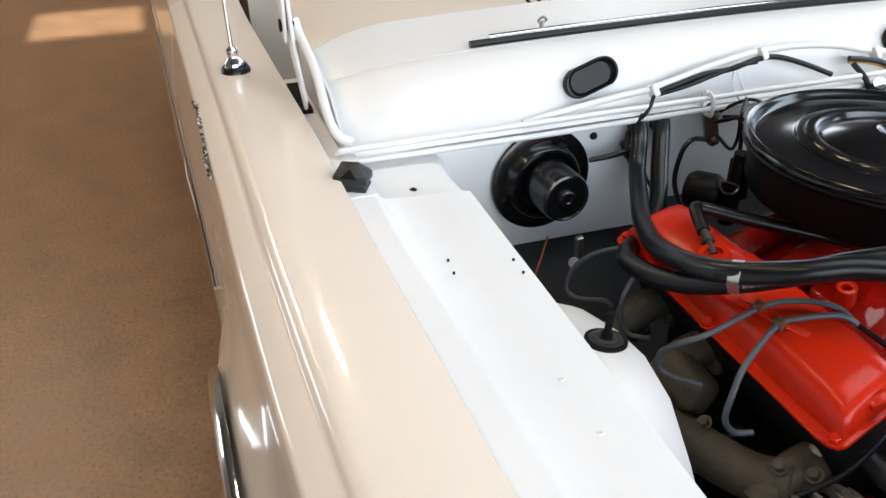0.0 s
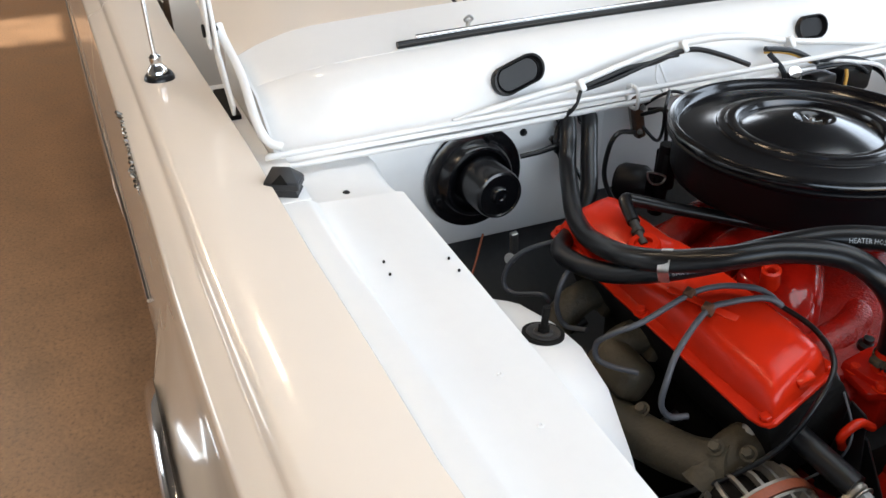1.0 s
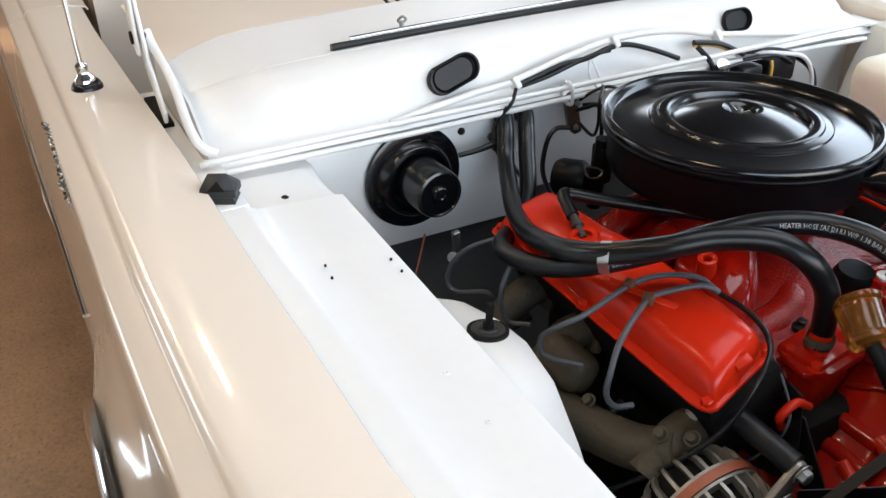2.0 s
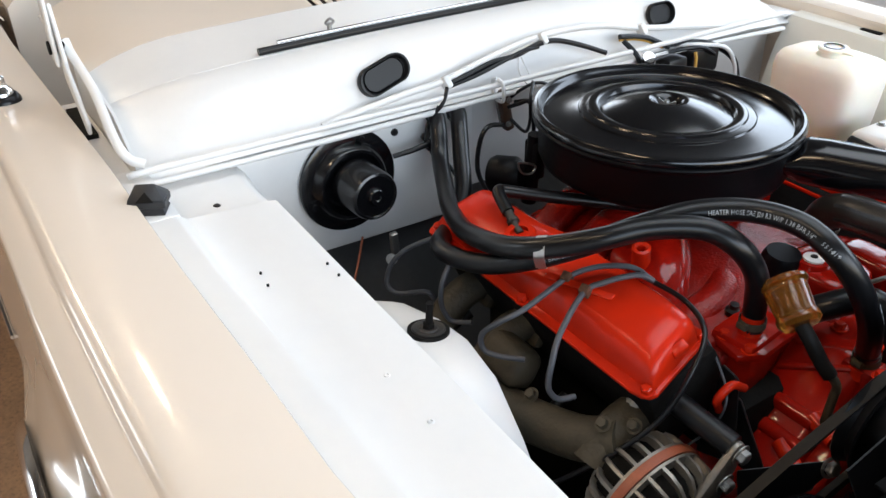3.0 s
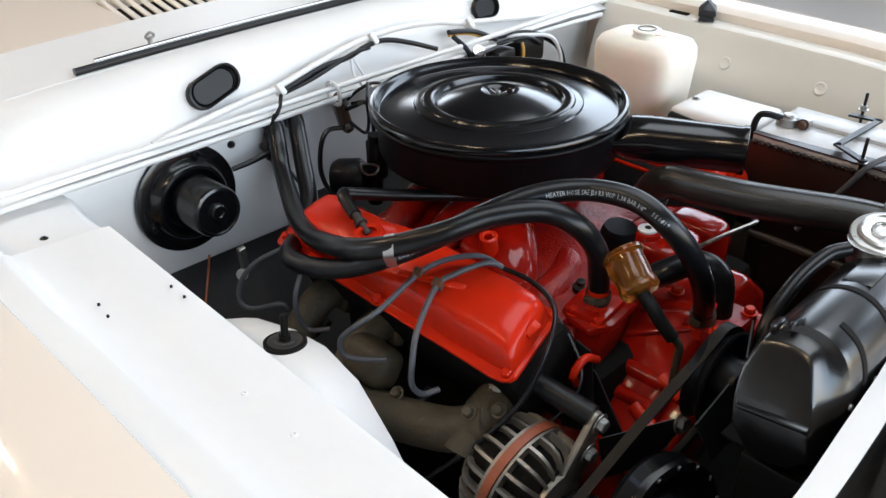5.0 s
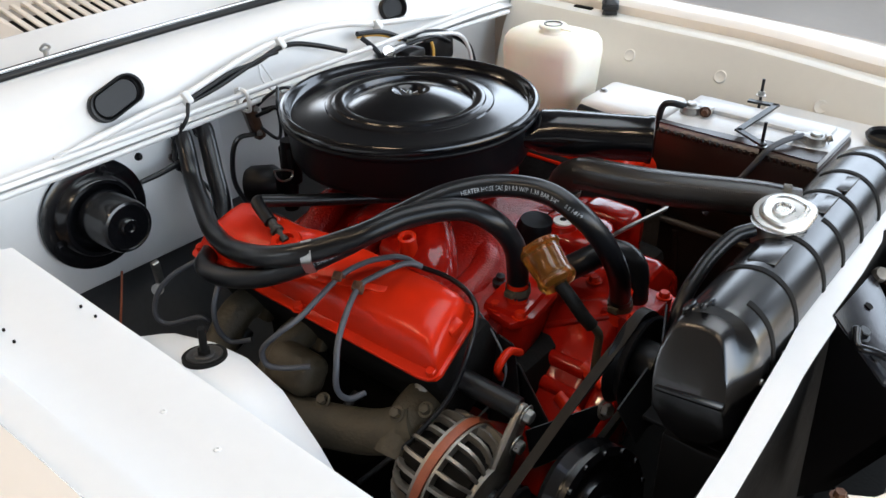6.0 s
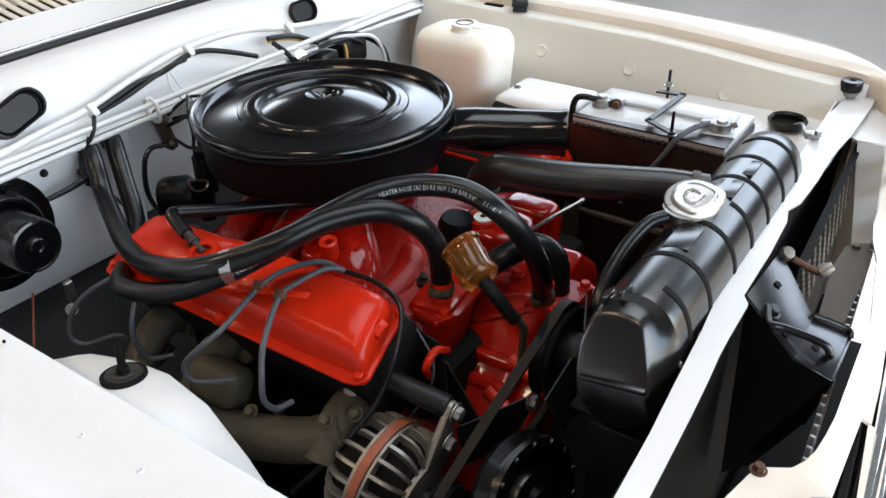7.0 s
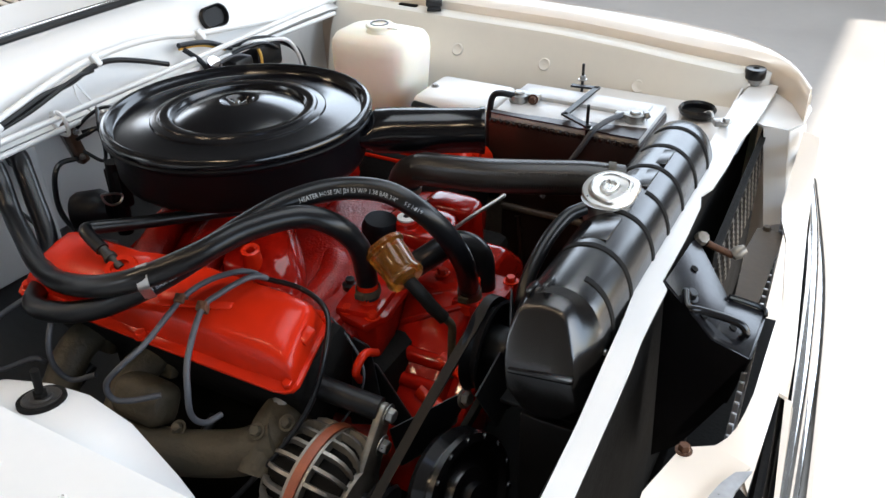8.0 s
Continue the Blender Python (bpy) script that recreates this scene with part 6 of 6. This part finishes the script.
lathe(bm, [(0, -0.02), (0.026, -0.02), (0.026, 0.006), (0.030, 0.008), (0, 0.008)], (0.868, 0.018, 0.935), (0, 0, 1), 28)
part("filler_neck", bm, STEEL, rad)
bm = B()
ring = []
for k in range(96):
    a = 2 * math.pi * k / 96
    e = 0.0330 + 0.0050 * max(0, math.cos(a + 1.2)) ** 16 + 0.0050 * max(0, math.cos(a - 0.6)) ** 16
    ring.append((math.cos(a) * e, math.sin(a) * e))
loft(bm, [[Vector((0.868 + x * g, 0.018 + y * g, z)) for x, y in ring] for g, z in ((0.97, 0.942), (1.0, 0.945), (1.0, 0.950), (0.96, 0.952), (0.78, 0.9525), (0.74, 0.956), (0.66, 0.957), (0.62, 0.9545), (0.36, 0.9540), (0.32, 0.9575), (0.24, 0.9578), (0.20, 0.955), (0.02, 0.955))])
bmesh.ops.transform(bm, matrix=Matrix.Translation((0.868, 0.028, 0.950)) @ pose(0, 0, 0, 17, 0, 0) @ Matrix.Translation((-0.868, -0.018, -0.950)), verts=bm.verts)
part("cap", bm, SILVER, rad, "silver pressure cap")
bm = B()
tube(bm, [(0.850, -0.008, 0.938), (0.835, -0.03, 0.932), (0.826, -0.08, 0.912), (0.826, -0.13, 0.872), (0.85, -0.16, 0.80)], 0.0085, 12, 8)
part("overflow_hose", bm, RUBBER, rad, "black overflow hose")
for y in np.linspace(-0.17, 0.29, 9):
    bm = B()
    lathe(bm, [(0.004, -0.001), (0.0035, 0.002), (0, 0.003)], (0.9365, y, 0.868), (1, 0, 0.1), 8)
    part("rivet", bm, STEEL, tank, "bright rivet")

# ---- radiator support ----
bm = B()
top = [(0.966, -0.62), (0.995, -0.62), (0.982, -0.385), (0.977, -0.265), (0.9735, -0.20), (0.970, -0.155), (0.969, -0.122), (0.968, -0.054), (0.9585, -0.039), (0.9585, 0.0686), (0.955, 0.156), (0.948, 0.187), (0.957, 0.216), (0.9603, 0.30), (0.9595, 0.387), (0.966, 0.475), (0.971, 0.614), (0.970, 0.66), (0.928, 0.66), (0.920, 0.56), (0.918, 0.45), (0.920, 0.30), (0.924, 0.10), (0.930, 0.0), (0.936, -0.07), (0.942, -0.13), (0.948, -0.22), (0.954, -0.30), (0.958, -0.39)]
prism(bm, [(x, y, 0.886) for x, y in top], (0, 0, -0.004))
prism(bm, [(0.966, -0.62, 0.884), (0.9605, -0.38, 0.884), (0.9205, 0.34, 0.884), (0.9145, 0.62, 0.884), (0.9145, 0.62, 0.852), (0.9205, 0.34, 0.852), (0.9605, -0.38, 0.852), (0.966, -0.62, 0.852)], (0.003, 0, 0))
support = part("radiator_support", bm, INNER, car, "white painted radiator support bar")
bm = B()
prism(bm, [(0.958, -0.62, 0.881), (0.940, 0.62, 0.881), (0.940, 0.62, 0.42), (0.958, -0.62, 0.42)], (0.004, 0, 0))
part("support_face", bm, NEAR_BLACK, support, "black support face")
bm = B()
lathe(bm, [(0.017, -0.001), (0.016, 0.002), (0.0105, 0.004), (0.0105, 0.010), (0.009, 0.012), (0, 0.012)], (0.908, 0.634, 0.868), (0, -0.85, 0.5), 20)
part("fender_bolt", bm, INNER, support, "large painted bolt")
bm = B()
box(bm, (0.930, 0.652, 0.878), (0.055, 0.055, 0.005), bev=0.002)
part("stop_bracket", bm, INNER, support)
fs = thing("adjustable_stop", (0.930, 0.640, 0.878), "round black rubber hood bumper on a threaded stud", "rubber stop")
bm = B()
lathe(bm, [(0, 0.018), (0.0165, 0.018), (0.018, 0.020), (0.018, 0.034), (0.0165, 0.036), (0.006, 0.036), (0.004, 0.033), (0, 0.033)], (0.930, 0.640, 0.880), (0, 0, 1), 28)
part("pad", bm, RUBBER, fs)
bm = B()
lathe(bm, [(0, 0.0), (0.015, 0.0), (0.016, 0.004), (0.011, 0.006), (0.011, 0.010), (0.014, 0.012), (0.014, 0.018), (0, 0.018)], (0.930, 0.640, 0.880), (0, 0, 1), 20)
part("stud", bm, STEEL, fs)
# round opening with a seal beside the battery
hole = thing("horn_grommet", (0.862, 0.528, 0.858), "black rubber ringed opening in the corner panel", "grommet")
bm = B()
lathe(bm, [(0.026, 0.0), (0.030, 0.004), (0.032, 0.010), (0.029, 0.014), (0.025, 0.010), (0.024, 0.0)], (0.862, 0.528, 0.860), (0, 0, 1), 32, close=True)
part("ring", bm, RUBBER, hole)
bm = B()
lathe(bm, [(0, 0.0), (0.025, 0.0), (0.025, 0.003), (0, 0.003)], (0.862, 0.528, 0.859), (0, 0, 1), 24)
part("well", bm, NEAR_BLACK, hole)
bm = B()
box(bm, (0.80, 0.52, 0.845), (0.30, 0.16, 0.02), bev=0.006)
part("corner_tray", bm, INNER, car, "white painted corner tray")
dc = thing("drain_cock", (0.925, 0.440, 0.886), "small steel cable clamp on the support bar", "clamp")
bm = B()
box(bm, (0.918, 0.432, 0.892), (0.022, 0.016, 0.010), pose(0, 0, 0, 0, 0, 30), bev=0.002)
bolt(bm, (0.928, 0.424, 0.897), (0, 0, 1), 0.006, 0.007)
part("body", bm, STEEL, dc)
bm = B()
tube(bm, [(0.905, 0.445, 0.89), (0.895, 0.48, 0.885), (0.885, 0.505, 0.876), (0.875, 0.51, 0.868)], 0.003, 8, 6)
part("wire", bm, STEEL, dc)

# ---- hood latch ----
latch = thing("hood_latch", (1.0, 0.03, 0.60), "gloss black hood latch bracket with a loop striker", "latch")
bm = B()
prism(bm, [(0.9565, -0.010, 0.868), (0.9625, 0.112, 0.866), (1.0240, 0.041, 0.832), (1.0251, -0.045, 0.830)], (0.0, 0.0, -0.004))
prism(bm, [(1.0241, 0.040, 0.8315), (1.0656, 0.057, 0.815), (1.0656, -0.036, 0.812), (1.0252, -0.044, 0.8295)], (0.0, 0.0, -0.004))
prism(bm, [(0.957, -0.013, 0.866), (1.0245, -0.047, 0.829), (1.066, -0.038, 0.811), (1.050, -0.034, 0.735), (1.005, -0.028, 0.640), (0.972, -0.020, 0.600)], (0.0, 0.003, 0))
prism(bm, [(1.066, -0.038, 0.811), (1.066, 0.057, 0.813), (1.048, 0.050, 0.735), (1.050, -0.034, 0.735)], (0.003, 0, 0))
soften(bm, 0.003)
part("bracket", bm, LATCH, latch)
bm = B()
tube(bm, [(0.9815, -0.012, 0.862), (0.990, -0.033, 0.856), (1.005, -0.028, 0.852), (1.032, -0.020, 0.845), (1.050, -0.016, 0.838), (1.056, -0.016, 0.828), (1.052, -0.012, 0.817)], 0.0048, 10, 6)
part("loop", bm, BLACK, latch, "black steel striker loop")
bm = B()
tube(bm, [(1.0245, 0.042, 0.834), (1.045, 0.052, 0.826), (1.064, 0.058, 0.818), (1.068, 0.052, 0.812)], 0.0034, 8, 6)
part("rolled_lip", bm, BLACK, latch, "rolled black edge")
bm = B()
bolt(bm, (0.986, -0.008, 0.8545), (0.45, 0, 0.9), 0.0075, 0.008)
part("bolt", bm, SATIN, latch)
for x, y, z in ((0.978, 0.046, 0.8585), (1.008, -0.022, 0.8415), (1.040, -0.006, 0.8245)):
    bm = B()
    lathe(bm, [(0.0048, 0), (0.0048, 0.0008), (0, 0.0008)], (x, y, z), (0.45, 0, 0.9), 14)
    part("hole", bm, NEAR_BLACK, latch)
lb = thing("latch_bolt", (0.99, 0.10, 0.84), "rusty latch rod with a pale nut beside the hood latch", "bolt")
bm = B()
rod(bm, (0.978, 0.110, 0.860), (1.010, 0.118, 0.846), 0.0045, seg=12)
part("shank", bm, RUSTY, lb)
bm = B()
lathe(bm, [(0, 0), (0.009, 0), (0.010, 0.004), (0.008, 0.010), (0, 0.011)], (0.968, 0.112, 0.862), (0.5, -0.4, 0.7), 8)
part("nut", bm, ALLOY, lb, "pale metal nut")
bm = B()
lathe(bm, [(0, 0), (0.007, 0), (0.009, 0.008), (0.006, 0.018), (0, 0.019)], (1.010, 0.118, 0.846), (0.6, 0.5, 0.4), 16)
part("tip", bm, ALLOY, lb, "pale metal tip")

# ---- grille, header panel, bumper trim ----
nose = thing("grille_header", (1.10, 0, 0.60), "white painted grille header panel", "body panel")
bm = B()
prism(bm, [(1.104, -0.24, 0.812), (1.090, -0.215, 0.820), (1.060, -0.212, 0.825), (1.066, -0.203, 0.824), (1.073, -0.188, 0.823), (1.078, -0.168, 0.822), (1.081, -0.140, 0.821), (1.083, -0.106, 0.820), (1.081, 0.088, 0.820), (1.062, 0.234, 0.820), (1.048, 0.285, 0.820), (1.040, 0.33, 0.822), (1.037, 0.42, 0.834), (1.034, 0.54, 0.856), (1.060, 0.54, 0.850), (1.082, 0.30, 0.808), (1.112, 0.0, 0.800), (1.116, -0.075, 0.802), (1.106, -0.082, 0.812)], (0, 0, -0.005))
bmesh.ops.triangulate(bm, faces=[f for f in bm.faces if len(f.verts) > 4])
part("panel", bm, PAINT, nose)
bm = B()
prism(bm, [(0.954, 0.516, 0.870), (0.960, 0.600, 0.872), (0.966, 0.664, 0.874), (0.990, 0.682, 0.873), (1.016, 0.676, 0.868), (1.034, 0.624, 0.864), (1.030, 0.560, 0.862), (1.014, 0.520, 0.864), (0.975, 0.507, 0.868)], (0, 0, -0.004))
prism(bm, [(0.974, 0.508, 0.867), (1.013, 0.516, 0.863), (1.036, 0.506, 0.700), (1.006, 0.502, 0.690)], (0, 0.004, 0))
prism(bm, [(1.014, 0.516, 0.862), (1.031, 0.560, 0.861), (1.056, 0.552, 0.70), (1.036, 0.507, 0.700)], (0.003, 0.002, 0))
bmesh.ops.triangulate(bm, faces=[f for f in bm.faces if len(f.verts) > 4])
part("end_panel", bm, INNER, nose, "white panel between header and fender", 75)
bm = B()
prism(bm, [(1.037, -0.228, 0.829), (1.066, -0.209, 0.828), (1.101, -0.218, 0.823), (1.092, -0.238, 0.823), (1.080, -0.262, 0.823), (1.055, -0.34, 0.824), (1.03, -0.45, 0.83), (1.02, -0.30, 0.83)], (0, 0, -0.003))
part("corner_plate", bm, PAINT, nose, "cream corner plate")
bm = B()
prism(bm, [(1.1035, -0.2290, 0.8270), (1.0897, -0.2380, 0.8275), (1.0808, -0.2566, 0.8275), (1.0750, -0.2760, 0.8275), (1.0700, -0.3100, 0.8275), (1.0900, -0.3100, 0.8270), (1.0950, -0.2600, 0.8270)], (0, 0, 0.003))
part("lamp_bucket_edge", bm, GREYMESH, nose, "grey rounded lamp bucket edge")
bm = B()
prism(bm, [(1.113, -0.078, 0.803), (1.121, -0.076, 0.800), (1.160, -0.60, 0.786), (1.140, -0.60, 0.792), (1.127, -0.22, 0.797)], (0, 0, -0.004))
part("front_lip", bm, PAINT, nose, "cream front lip")
bm = B()
bolt(bm, (1.040, -0.231, 0.829), (0, 0, 1), 0.0056, 0.008)
part("bolt", bm, RUSTY, nose, "rusty bolt head")
bm = B()
tube(bm, [(1.153, -0.60, 0.776), (1.137, -0.3, 0.781), (1.121, 0.0, 0.786), (1.091, 0.30, 0.791), (1.040, 0.56, 0.812)], 0.011, 12, 6)
part("edge_moulding", bm, CHROME, nose, "bright chrome hood edge moulding")
bm = B()
tube(bm, [(1.165, -0.62, 0.70), (1.150, -0.3, 0.705), (1.132, 0.0, 0.71), (1.105, 0.30, 0.715), (1.05, 0.60, 0.73)], 0.024, 14, 6)
part("front_trim", bm, CHROME, nose, "chrome front trim")
grille = thing("grille", (1.08, 0.1, 0.55), "dark grille of thin upright bright metal slats", "grille")
for k in range(36):
    bm = B()
    y = -0.24 + 0.0185 * k
    x = 1.068 - 0.05 * (y + 0.1)
    box(bm, (x, y, 0.715), (0.007, 0.005, 0.150), bev=0.0012, seg=1)
    part("slat", bm, GREYMESH, grille)
bm = B()
prism(bm, [(1.112, -0.28, 0.60), (1.080, 0.42, 0.60), (1.080, 0.42, 0.80), (1.112, -0.28, 0.795)], (0.004, 0, 0))
part("backing", bm, NEAR_BLACK, grille)
vp = thing("air_baffle", (1.03, 0.20, 0.50), "brown-grey dusty sheet metal baffle behind the grille", "sheet metal")
bm = B()
prism(bm, [(1.017, 0.288, 0.800), (1.036, 0.294, 0.800), (1.052, 0.286, 0.800), (1.054, 0.262, 0.798), (1.053, 0.127, 0.788), (1.044, 0.060, 0.775), (1.024, 0.095, 0.785), (1.0136, 0.223, 0.800)], (0.0, 0.002, -0.003))
lathe(bm, [(0.006, 0), (0.005, 0.006), (0, 0.007)], (1.030, 0.288, 0.800), (0, 0, 1), 8)
part("panel", bm, DUSTY, vp)
# expanded mesh screen in front of the support
screen = thing("mesh_screen", (0.985, 0.35, 0.55), "black expanded metal screen ahead of the radiator", "mesh screen")
# Pale bars stand in for the light seen through the screen's slots.
bm = B()
for i in range(9):
    for j in range(13):
        y = 0.150 + 0.036 * j + (0.018 if i % 2 else 0)
        box(bm, (0.9865 - 0.03 * (y - 0.13), y, 0.832 - 0.0190 * i), (0.002, 0.009, 0.0115))
part("mesh", bm, ALLOY, screen)
bm = B()
box(bm, (0.977, 0.38, 0.68), (0.003, 0.50, 0.34), pose(0, 0, 0, 0, 0, 1.7))
for z in (0.845, 0.50):
    box(bm, (0.981, 0.38, z), (0.008, 0.50, 0.006), pose(0, 0, 0, 0, 0, 1.7))
part("frame", bm, NEAR_BLACK, screen)
bm = B()
box(bm, (1.04, 0, 0.43), (0.15, 1.2, 0.02))
part("valance", bm, NEAR_BLACK, car, "dark lower valance")
